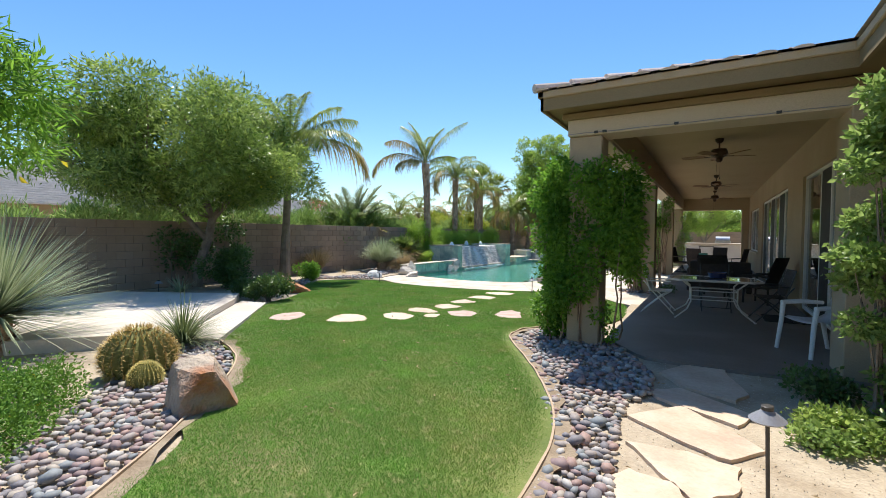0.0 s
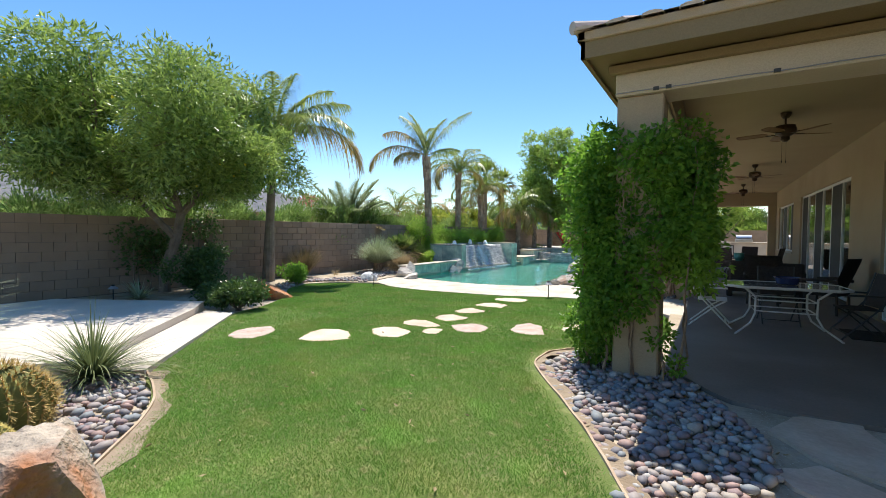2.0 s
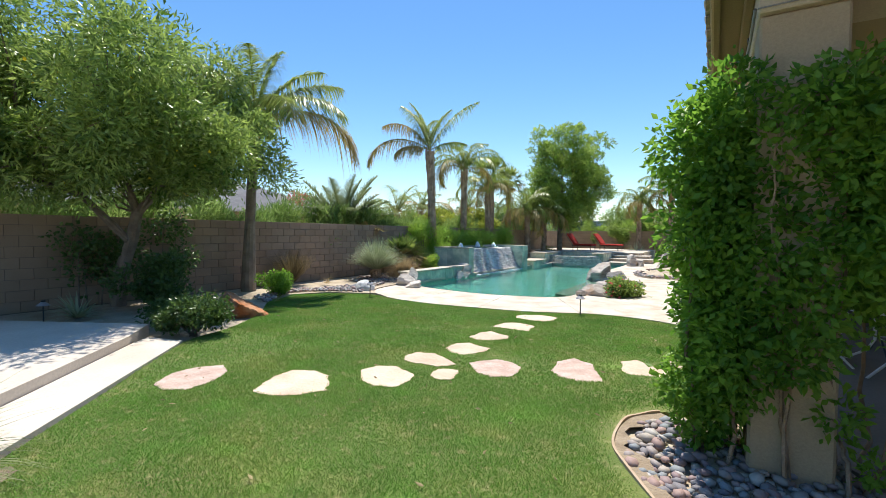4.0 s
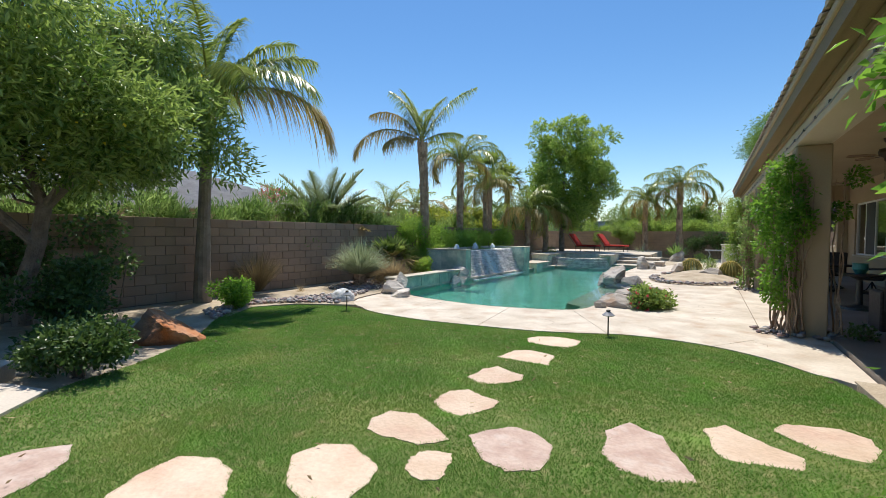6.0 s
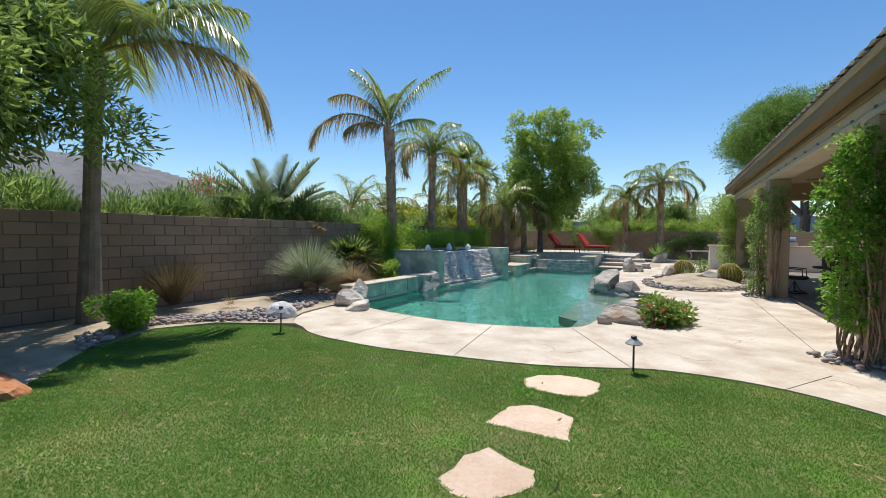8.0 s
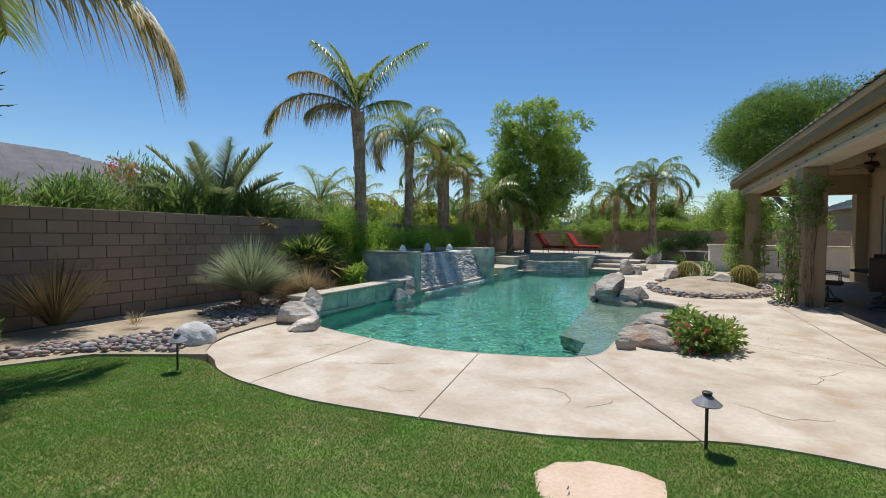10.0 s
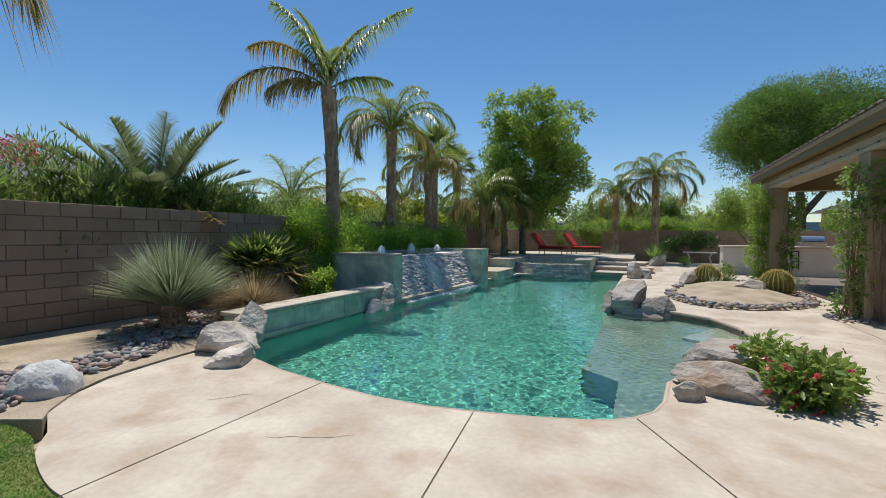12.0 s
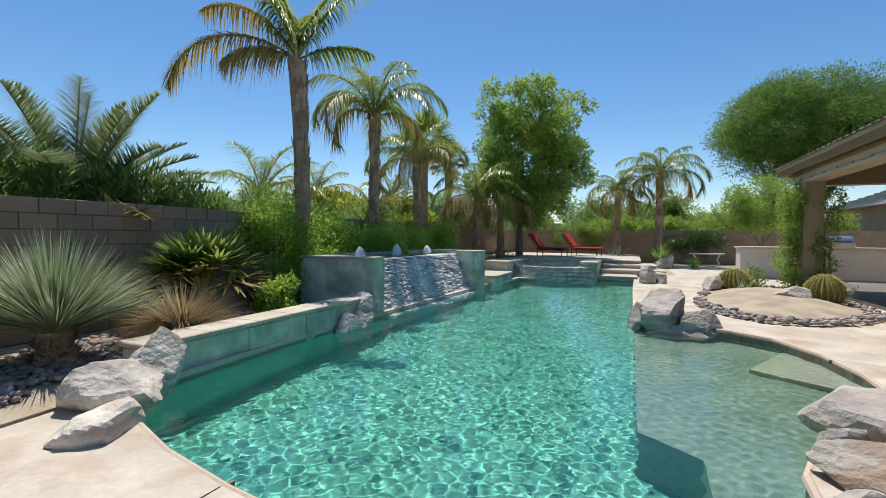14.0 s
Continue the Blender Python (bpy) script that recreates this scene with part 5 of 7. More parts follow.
# ---- path lights ----
def path_light(x, y, h, lean, turn, z=0.0):
    p = thing("path_light", pose(x, y, z, lean, 0, turn), "grey metal mushroom path light on a dark stake", "path light", "path lights")
    part("stake", tube([(0, 0, -0.05), (0, 0, h - 0.04)], 0.011, 8), M["black_metal"], p)
    part("shade", lathe([(0.02, h - 0.05), (0.085, h - 0.065), (0.095, h - 0.055), (0.035, h - 0.005), (0.03, h)], 20), M["grey_metal"], p)
    part("finial", lathe([(0.03, h), (0.032, h + 0.022), (0.026, h + 0.026)], 16), M["black_metal"], p)


path_light(-4.15, 11.64, 0.38, 0, 0, -0.076)
path_light(-9.12, 11.2, 0.38, 4, 60, -0.076)
path_light(0.32, 3.16, 0.5, 3, -40)
path_light(-11.5, 5.7, 0.3, 0, 0)

# ---- ceiling fans ----
def ceiling_fan(y, turn):
    f = thing("ceiling_fan", pose(0.1, y, 3.4, 0, 0, turn), "bronze ceiling fan with five wooden blades", "ceiling fan", "ceiling fans on the patio")
    part("canopy", lathe([(0.04, -0.09), (0.07, -0.05), (0.075, -0.002)], 16), M["bronze"], f)
    part("downrod", tube([(0, 0, -0.2), (0, 0, -0.08)], 0.015), M["bronze"], f)
    part("motor", lathe([(0.06, -0.38), (0.13, -0.34), (0.15, -0.28), (0.13, -0.21), (0.05, -0.19)], 20), M["bronze"], f)
    part("switch_cup", lathe([(0.03, -0.46), (0.06, -0.43), (0.06, -0.38)], 16), M["bronze"], f)
    for i in range(5):
        a = i * 72
        bm = bmesh.new()
        pts = [(0.22, -0.055), (0.3, -0.07), (0.6, -0.075), (0.65, -0.05), (0.65, 0.05), (0.6, 0.075), (0.3, 0.07), (0.22, 0.055)]
        bm2 = slab(pts, -0.34, -0.332)
        bm.free()
        b = part("blade", bm2, M["blade"], f, at=pose(0, 0, 0, 0, 0, a) @ pose(0, 0, 0, 10, 0, 0))
        part("blade_iron", box(0.1, 0.26, -0.02, 0.02, -0.345, -0.335), M["bronze"], f, at=pose(0, 0, 0, 0, 0, a))
    for dx in (-0.03, 0.03):
        part("pull_chain", tube([(dx, 0.03, -0.75), (dx, 0.03, -0.45)], 0.002, 4), M["bronze"], f)
        part("chain_knob", lathe([(0.004, -0.79), (0.008, -0.77), (0.004, -0.75)], 8), M["black_metal"], f, at=pose(dx, 0.03, 0))


for y, t in ((10.3, 20), (16.4, 44), (22.0, 10)):
    ceiling_fan(y, t)

# ---- patio furniture ----
def glass_table(x, y, turn):
    t = thing("patio_table", pose(x, y, SLAB, 0, 0, turn), "white metal patio table with a glass top", "table")
    out = [(-0.72, -0.3), (-0.55, -0.48), (0.55, -0.48), (0.72, -0.3), (0.72, 0.3), (0.55, 0.48), (-0.55, 0.48), (-0.72, 0.3)]
    g = part("glass_top", slab(out, 0.705, 0.713), M["table_glass"], t, "pale clear glass top")
    bm = bmesh.new()
    add_tube(bm, [(*p, 0.70) for p in out + out[:2]], 0.02, 8)
    part("rim", bm, M["white_metal"], t)
    for sx in (-1, 1):
        for sy in (-1, 1):
            part("leg", tube([(sx * 0.62, sy * 0.42, 0.0), (sx * 0.42, sy * 0.3, 0.16), (sx * 0.36, sy * 0.26, 0.3), (sx * 0.36, sy * 0.28, 0.55), (sx * 0.5, sy * 0.36, 0.69)], 0.014, 8), M["white_metal"], t)
    for z in (0.34, 0.5):
        part("ring", tube([(0.36, 0.26, z), (-0.36, 0.26, z), (-0.36, -0.26, z), (0.36, -0.26, z), (0.36, 0.26, z)], 0.01, 6), M["white_metal"], t)


def folding_chair(x, y, turn, metal, seat, label):
    c = thing("folding_chair", pose(x, y, SLAB, 0, 0, turn), label, "chair", "folding chairs at the glass table")
    for sx in (-0.25, 0.25):
        part("leg", tube([(sx, -0.28, 0), (sx, 0.1, 0.42), (sx, 0.26, 0.62)], 0.012, 8), metal, c)
        part("back_leg", tube([(sx * 0.94, 0.3, 0), (sx * 0.94, -0.02, 0.3), (sx * 0.94, -0.2, 0.42)], 0.012, 8), metal, c)
        part("back_post", tube([(sx, 0.14, 0.42), (sx, 0.28, 0.92)], 0.012, 8), metal, c)
        part("armrest", box(sx - 0.025, sx + 0.025, -0.22, 0.2, 0.61, 0.635, 0.006), metal, c)
    part("seat", box(-0.23, 0.23, -0.22, 0.18, 0.415, 0.43, 0.004), seat, c)
    part("backrest", box(-0.23, 0.23, -0.006, 0.006, 0, 0.48, 0.003), seat, c, at=pose(0, 0.16, 0.45, -16))
    for z in (0.08,):
        part("stretcher", tube([(-0.25, -0.2, z), (0.25, -0.2, z)], 0.009, 6), metal, c)


def wicker_chair(x, y, turn, label="dark brown high-back wicker patio chair", sling=False):
    c = thing("wicker_chair", pose(x, y, SLAB, 0, 0, turn), label, "chair", "dark patio chairs")
    part("seat", box(-0.28, 0.28, -0.28, 0.26, 0.34, 0.44, 0.03), M["wicker"], c)
    bm = bmesh.new()
    rows = []
    for i in range(7):
        z = 0.44 + i * 0.1
        w = 0.28 + 0.05 * math.sin(i / 6 * 2.6)
        rows.append([bm.verts.new((w * u, 0.24 + i * 0.035 - 0.05 * (u * u), z)) for u in np.linspace(-1, 1, 7)])
    for a, b in zip(rows, rows[1:]):
        for k in range(6):
            bm.faces.new((a[k], a[k + 1], b[k + 1], b[k]))
    bmesh.ops.solidify(bm, geom=bm.faces[:], thickness=0.05)
    part("backrest", bm, M["wicker"], c, smooth=True)
    for sx in (-0.3, 0.3):
        part("armrest", tube([(sx, -0.26, 0.4), (sx * 1.08, -0.26, 0.62), (sx * 1.1, 0.1, 0.64), (sx, 0.28, 0.6)], 0.03, 8), M["wicker"], c)
    for sx in (-0.25, 0.25):
        for sy in (-0.24, 0.24):
            part("leg", tube([(sx * 1.05, sy * 1.05, 0), (sx, sy, 0.36)], 0.022, 8), M["wicker"], c)


def swivel_chair(x, y, turn):
    c = thing("swivel_chair", pose(x, y, SLAB, 0, 0, turn), "dark sling swivel dining chair with a ring base", "chair", "swivel chairs at the round table")
    part("base", tube([(0.26 * math.cos(a), 0.26 * math.sin(a), 0.02) for a in np.linspace(0, 2 * math.pi, 17)], 0.018, 6), M["black_metal"], c)
    for a in (0, 90, 180, 270):
        part("spoke", tube([(0.26, 0, 0.02), (0.1, 0, 0.1), (0, 0, 0.32)], 0.014, 6), M["black_metal"], c, at=pose(0, 0, 0, 0, 0, a))
    part("seat", box(-0.26, 0.26, -0.26, 0.24, 0.36, 0.44, 0.03), M["wicker"], c)
    part("backrest", box(-0.26, 0.26, -0.02, 0.02, 0, 0.62, 0.015), M["wicker"], c, at=pose(0, 0.24, 0.42, -14))
    for sx in (-0.28, 0.28):
        part("armrest", tube([(sx, -0.2, 0.4), (sx, -0.2, 0.63), (sx, 0.32, 0.66)], 0.016, 6), M["black_metal"], c)


def round_table(x, y, rad, label):
    t = thing("round_table", pose(x, y, SLAB), label, "table")
    part("tabletop", lathe([(rad - 0.02, 0.68), (rad, 0.695), (rad, 0.715), (rad - 0.01, 0.72)], 32), M["wicker"], t)
    part("pedestal", lathe([(0.3, 0.0), (0.28, 0.04), (0.06, 0.1), (0.05, 0.6), (0.2, 0.68)], 16), M["black_metal"], t)


def plastic_chair(x, y, turn):
    c = thing("plastic_chair", pose(x, y, SLAB, 0, 0, turn), "white moulded plastic garden chair", "chair")
    W = M["white_plastic"]
    bm = bmesh.new()
    rows = []
    for s, (yy, z) in enumerate(((-0.25, 0.41), (-0.2, 0.43), (0, 0.41), (0.18, 0.41), (0.23, 0.46), (0.27, 0.6), (0.32, 0.76), (0.33, 0.82))):
        w = 0.25 - 0.012 * max(s - 3, 0)
        rows.append([bm.verts.new((w * u, yy + 0.03 * (u * u) * (s > 3), z + 0.02 * u * u)) for u in np.linspace(-1, 1, 7)])
    for a, b in zip(rows, rows[1:]):
        for k in range(6):
            bm.faces.new((a[k], a[k + 1], b[k + 1], b[k]))
    bmesh.ops.solidify(bm, geom=bm.faces[:], thickness=0.012)
    part("seat_shell", bm, W, c, smooth=True)
    for sx in (-1, 1):
        part("front_leg", tube([(sx * 0.30, -0.3, 0), (sx * 0.28, -0.26, 0.4), (sx * 0.29, -0.24, 0.61)], [0.024, 0.028, 0.03], 8), W, c)
        part("rear_leg", tube([(sx * 0.27, 0.34, 0), (sx * 0.25, 0.24, 0.42)], [0.022, 0.03], 8), W, c)
        part("armrest", tube([(sx * 0.29, -0.26, 0.62), (sx * 0.3, 0.0, 0.635), (sx * 0.27, 0.26, 0.62)], [0.028, 0.032, 0.024], 8), W, c)


glass_table(0.05, 9.6, 4)
folding_chair(-0.85, 9.75, 90, M["white_metal"], M["frame"], "white metal folding chair with a pale sling")
folding_chair(0.95, 9.8, -80, M["black_metal"], M["wicker"], "dark folding chair with a sling seat")
folding_chair(0.1, 10.5, 5, M["black_metal"], M["wicker"], "dark folding chair with a sling seat")
wicker_chair(1.0, 12.2, -120)
wicker_chair(0.1, 12.9, 170)
sofa = thing("wicker_bench", pose(0.2, 14.2, SLAB, 0, 0, 180), "dark wicker loveseat on the patio", "bench")
part("seat", box(-0.7, 0.7, -0.3, 0.3, 0.12, 0.44, 0.03), M["wicker"], sofa)
part("backrest", box(-0.7, 0.7, 0.26, 0.36, 0.3, 0.82, 0.03), M["wicker"], sofa)
for sx in (-0.68, 0.68):
    part("armrest", box(sx - 0.06, sx + 0.06, -0.3, 0.3, 0.0, 0.62, 0.02), M["wicker"], sofa)
bowl = thing("planter_bowl", pose(0.12, 9.7, SLAB + 0.716), "dark blue glazed bowl on the glass table", "bowl")
part("bowl", lathe([(0.1, 0), (0.13, 0.01), (0.16, 0.1), (0.175, 0.105), (0.16, 0.11), (0.12, 0.03)], 20), M["blue_pot"], bowl)
round_table(-0.1, 20.4, 0.6, "round dark patio dining table")
for a in (20, 110, 200, 290):
    swivel_chair(-0.1 + 0.95 * math.sin(radians(a)), 20.4 + 0.95 * math.cos(radians(a)), -a)
round_table(-0.2, 16.6, 0.35, "small round dark side table")
pot = thing("plant_pot", pose(-0.2, 16.6, SLAB + 0.722), "teal glazed pot on the side table", "plant pot")
part("pot", lathe([(0.08, 0), (0.13, 0.1), (0.12, 0.2), (0.14, 0.22), (0.11, 0.22)], 18), M["teal_pot"], pot)
plastic_chair(1.2, 7.32, -62)
tagged(part("doormat", box(0.85, 1.5, 9.6, 10.4, SLAB + 0.002, SLAB + 0.016, 0.004), M["mat"]), "dark doormat at the sliding door", "doormat")

# ---- outdoor kitchen and bench at the far end ----
bar = thing("barbecue_island", pose(0, 0, 0), "white stucco barbecue island with a stone counter", "outdoor kitchen")
part("body", box(-2.3, 3.2, 30.6, 31.4, DECK, 1.0, 0.01), M["white_stucco"], bar)
part("counter", box(-2.35, 3.25, 30.5, 31.5, 1.003, 1.07, 0.01), M["cap"], bar)
part("door", box(-0.55, 0.1, 30.57, 30.597, 0.2, 0.85), M["white_stucco"], bar)
part("door_frame", tube([(-0.58, 30.58, 0.18), (-0.58, 30.58, 0.88), (0.13, 30.58, 0.88), (0.13, 30.58, 0.18)], 0.02, 6), M["black_metal"], bar)
grill = thing("grill", pose(0.6, 31.0, 1.072), "stainless built-in grill on the counter", "grill")
part("body", box(-0.4, 0.4, -0.28, 0.28, 0, 0.14, 0.01), M["steel"], grill)
part("hood", lathe([(0.28, -0.4), (0.28, 0.4)], 20), M["steel"], grill, at=pose(0, 0.0, 0.142, 0, 90, 0) @ Matrix.Scale(0.9, 4))
part("handle", tube([(-0.3, -0.32, 0.2), (0.3, -0.32, 0.2)], 0.015), M["black_metal"], grill)
ben = thing("garden_bench", pose(-2.3, 38.6, G0), "white metal garden bench in front of the block wall", "bench")
part("seat", box(-0.8, 0.8, -0.2, 0.2, 0.55, 0.62, 0.01), M["white_metal"], ben)
for sx in (-0.6, 0.6):
    part("leg", tube([(sx, -0.18, 0), (sx * 0.8, 0, 0.3), (sx, -0.15, 0.55)], 0.03, 6), M["white_metal"], ben)
    part("leg", tube([(sx, 0.18, 0), (sx * 0.8, 0, 0.3), (sx, 0.15, 0.55)], 0.03, 6), M["white_metal"], ben)


def lounger(x, y, turn):
    c = thing("sun_lounger", pose(x, y, 0.5, 0, 0, turn), "dark lounger with red cushions on the terrace", "sun lounger", "red loungers on the terrace")
    part("frame", box(-0.33, 0.33, -1.0, 0.35, 0.26, 0.30, 0.01), M["black_metal"], c)
    for sx in (-0.3, 0.3):
        for sy in (-0.9, 0.3):
            part("leg", tube([(sx, sy, 0), (sx, sy, 0.27)], 0.02, 6), M["black_metal"], c)
    part("mattress", box(-0.31, 0.31, -1.0, 0.3, 0.303, 0.40, 0.03), M["red_cushion"], c)
    part("backrest_cushion", box(-0.31, 0.31, 0, 0.85, 0, 0.1, 0.03), M["red_cushion"], c, at=pose(0, 0.28, 0.36, 52))
    part("backrest_frame", tube([(0.3, 0.3, 0.3), (0.3, 0.82, 0.98), (-0.3, 0.82, 0.98), (-0.3, 0.3, 0.3)], 0.018, 6), M["black_metal"], c)
    return c


settle(lounger(-9.6, 32.4, 75))
settle(lounger(-8.2, 33.7, 75))

# ---- plants ----
def palm_tree(name, x, y, h, r0, seed, label, fronds=15, length=2.3, grey=False, dry=3, lean=(0, 0), droop=1.0, mat_leaf=None, leaflets=52, z0=G0, width=0.038, sag=0.65, lf=0.31, spread=1.05, crown=()):
    """A feather palm: trunk with old leaf bases, and single fronds with hanging leaflets."""
    rg = np.random.default_rng(seed)
    p = thing(name, pose(x, y, z0), label, "palm tree")
    bm = bmesh.new()
    n = 9
    pts = [(lean[0] * (i / n) ** 1.5, lean[1] * (i / n) ** 1.5, h * i / n) for i in range(n + 1)]
    rad = [r0 * (1.25 - 0.45 * min(i / n * 2.2, 1) + (0.12 if i > n - 2 else 0)) for i in range(n + 1)]
    add_tube(bm, pts, rad, 12)
    part("trunk", bm, M["palm_bark_grey" if grey else "palm_bark"], p)
    if not grey:
        boots = bmesh.new()
        for i in range(int(h * 26)):
            t = rg.uniform(0.12, 1)
            a = rg.uniform(0, 2 * math.pi)
            q = np.array([np.interp(t, np.linspace(0, 1, n + 1), [c[k] for c in pts]) for k in range(3)])
            rr = np.interp(t, np.linspace(0, 1, n + 1), rad)
            d = np.array([math.cos(a), math.sin(a), 0])
            s = np.array([-d[1], d[0], 0])
            L, w = rg.uniform(0.18, 0.4), rg.uniform(0.03, 0.07)
            b0, b1 = q + d * rr * 0.96, q + d * (rr + rg.uniform(0.01, 0.06)) + np.array([0, 0, L])
            vv = [boots.verts.new(c) for c in (b0 - s * w, b0 + s * w, b1 + s * w * 0.5, b1 - s * w * 0.5)]
            boots.faces.new(vv)
        tagged(part("leaf_base", boots, M["palm_bark"], p, "shaggy brown old leaf bases"), kind="stuff")
    top = np.array(pts[-1])
    for i in range(len(crown) or fronds):
        az = i * 2.39996 + rg.uniform(-0.2, 0.2)
        k = i / max(fronds - 1, 1)
        e0 = 1.35 - spread * k + rg.uniform(-0.12, 0.12)
        L = length * rg.uniform(0.85, 1.12) * (0.8 + 0.2 * min(k * 3, 1))
        isdry = i >= fronds - dry
        bend = droop * (0.95 + 1.15 * k)
        if crown:
            az, e0, L, bend, isdry = radians(crown[i][0]), radians(crown[i][1]), *crown[i][2:]
        m = 16
        q, e, rach = top + np.array([0, 0, 0.05]), e0, []
        step = L / m
        for j in range(m + 1):
            rach.append(q.copy())
            q = q + step * np.array([math.cos(az) * math.cos(e), math.sin(az) * math.cos(e), math.sin(e)])
            e -= bend / m * (0.45 + 1.1 * j / m)
        rach = np.array(rach)
        bm = bmesh.new()
        add_tube(bm, rach, list(np.linspace(0.028, 0.005, m + 1)), 5)
        fr = part("frond", bm, M["rachis"], p)
        ts = np.repeat(np.linspace(0.14, 1.0, leaflets), 2)
        side = np.tile([1.0, -1.0], leaflets)
        idx = ts * m
        i0 = np.minimum(idx.astype(int), m - 1)
        base = rach[i0] + (rach[i0 + 1] - rach[i0]) * (idx - i0)[:, None]
        tan = unit(rach[i0 + 1] - rach[i0])
        lat = unit(np.cross(tan, np.array([0, 0, 1.0]))) * side[:, None]
        up = np.cross(tan, lat) * -side[:, None]
        d = lat * 0.85 + tan * 0.65 + up * 0.25 + rg.normal(size=base.shape) * 0.14
        ll = length * lf * (np.sin(np.clip(ts * 0.92 + 0.08, 0, 1) * math.pi) ** 0.6 * 0.9 + 0.12) * rg.uniform(0.8, 1.15, len(ts))
        v, f = blades(base, d, ll, np.full(len(ts), width), rg.uniform(sag * 0.6, sag * 1.3, len(ts)) * (1.3 if isdry else 1), rg, 3)
        link_mesh("foliage", np_mesh("foliage", v, f), M["palm_dry"] if isdry else (mat_leaf or M["palm"]), fr)
    return p


QP = "feather palm with a brown shaggy trunk and drooping fronds"
# single fronds: heading, rise, length, bend, drying
WALL_PALM = [(55, 50, 2.6, 1.1, 0), (52, 30, 3.1, 2.2, 1), (75, 62, 2.7, 1.0, 0), (228, 58, 3.0, 1.1, 0), (245, 35, 2.8, 1.7, 0), (100, 80, 2.4, 0.7, 0), (185, 72, 2.6, 1.0, 0),
             (320, 60, 2.4, 1.3, 0), (345, 32, 2.5, 1.9, 0), (140, 40, 2.5, 1.7, 0), (285, 45, 2.6, 1.6, 0), (25, 38, 2.6, 1.7, 0)]
POOL_PALM = [(205, 34, 3.4, 2.3, 1), (198, 60, 2.7, 1.6, 1), (216, 22, 1.6, 1.4, 1), (190, 80, 2.4, 0.7, 0), (23, 60, 3.0, 0.8, 0), (42, 30, 1.7, 0.9, 0), (113, 66, 2.5, 1.0, 0), (160, 72, 2.4, 0.9, 0), (250, 68, 2.3, 1.0, 0), (65, 76, 2.3, 0.8, 0)]
palm_tree("palm_tree", -12.3, 10.1, 4.3, 0.15, 1, "tall feather palm with a slim ringed trunk by the wall", grey=True, lean=(0.25, 0.05), length=3.0, leaflets=120, crown=WALL_PALM, width=0.034, sag=0.95, lf=0.27)
palm_tree("palm_tree", -12.4, 19.16, 5.1, 0.20, 2, QP, lean=(-0.2, 0), length=2.8, leaflets=120, width=0.034, crown=POOL_PALM, sag=1.0, lf=0.19)
palm_tree("palm_tree", -12.55, 22.2, 4.6, 0.17, 3, QP, 18, 2.45, False, 3, droop=1.75, width=0.034, spread=0.75, leaflets=70, sag=0.9, lf=0.22)
palm_tree("palm_tree", -12.6, 25.0, 3.75, 0.18, 4, QP, 18, 2.2, False, 5, droop=1.75, spread=0.8, leaflets=60, sag=0.9, lf=0.22)
palm_tree("palm_tree", -11.9, 29.2, 2.9, 0.2, 5, QP, 20, 2.5, False, 6, droop=1.6, leaflets=60, sag=0.9, lf=0.24)
palm_tree("palm_tree", -11.3, 30.6, 2.6, 0.17, 6, QP, 16, 2.2, False, 6, droop=1.6, leaflets=60, sag=0.9, lf=0.24)
palm_tree("palm_tree", -6.7, 38.2, 3.8, 0.19, 7, QP, 17, 2.5, False, 3, droop=1.7, leaflets=64, sag=0.9, lf=0.22, width=0.042)
palm_tree("palm_tree", -4.6, 38.3, 4.75, 0.22, 8, QP, 18, 2.9, False, 4, droop=1.7, leaflets=72, sag=0.9, lf=0.22, width=0.042)
palm_tree("palm_tree", -14.8, 16.1, 1.6, 0.25, 9, "young date palm with stiff arching fronds behind the wall", 36, 2.5, False, 3, droop=0.35, sag=0.06, width=0.028, leaflets=130, lf=0.2, mat_leaf=M["date"], spread=1.15)
palm_tree("palm_tree", -16.5, 22.0, 2.6, 0.15, 10, "feather palm behind the wall", 12, 2.2, True, 2, droop=1.1)
palm_tree("palm_tree", -18, 26.5, 3.0, 0.15, 11, "yellowing feather palm behind the wall", 12, 2.1, True, 6, droop=1.1)
palm_tree("palm_tree", -17, 31.0, 3.2, 0.15, 12, "feather palm behind the wall", 12, 2.2, True, 3, droop=1.1)
palm_tree("palm_tree", -2.0, 60.0, 4.6, 0.2, 13, "distant feather palm above the roofs", 14, 2.4, True, 2, droop=1.0, leaflets=18)


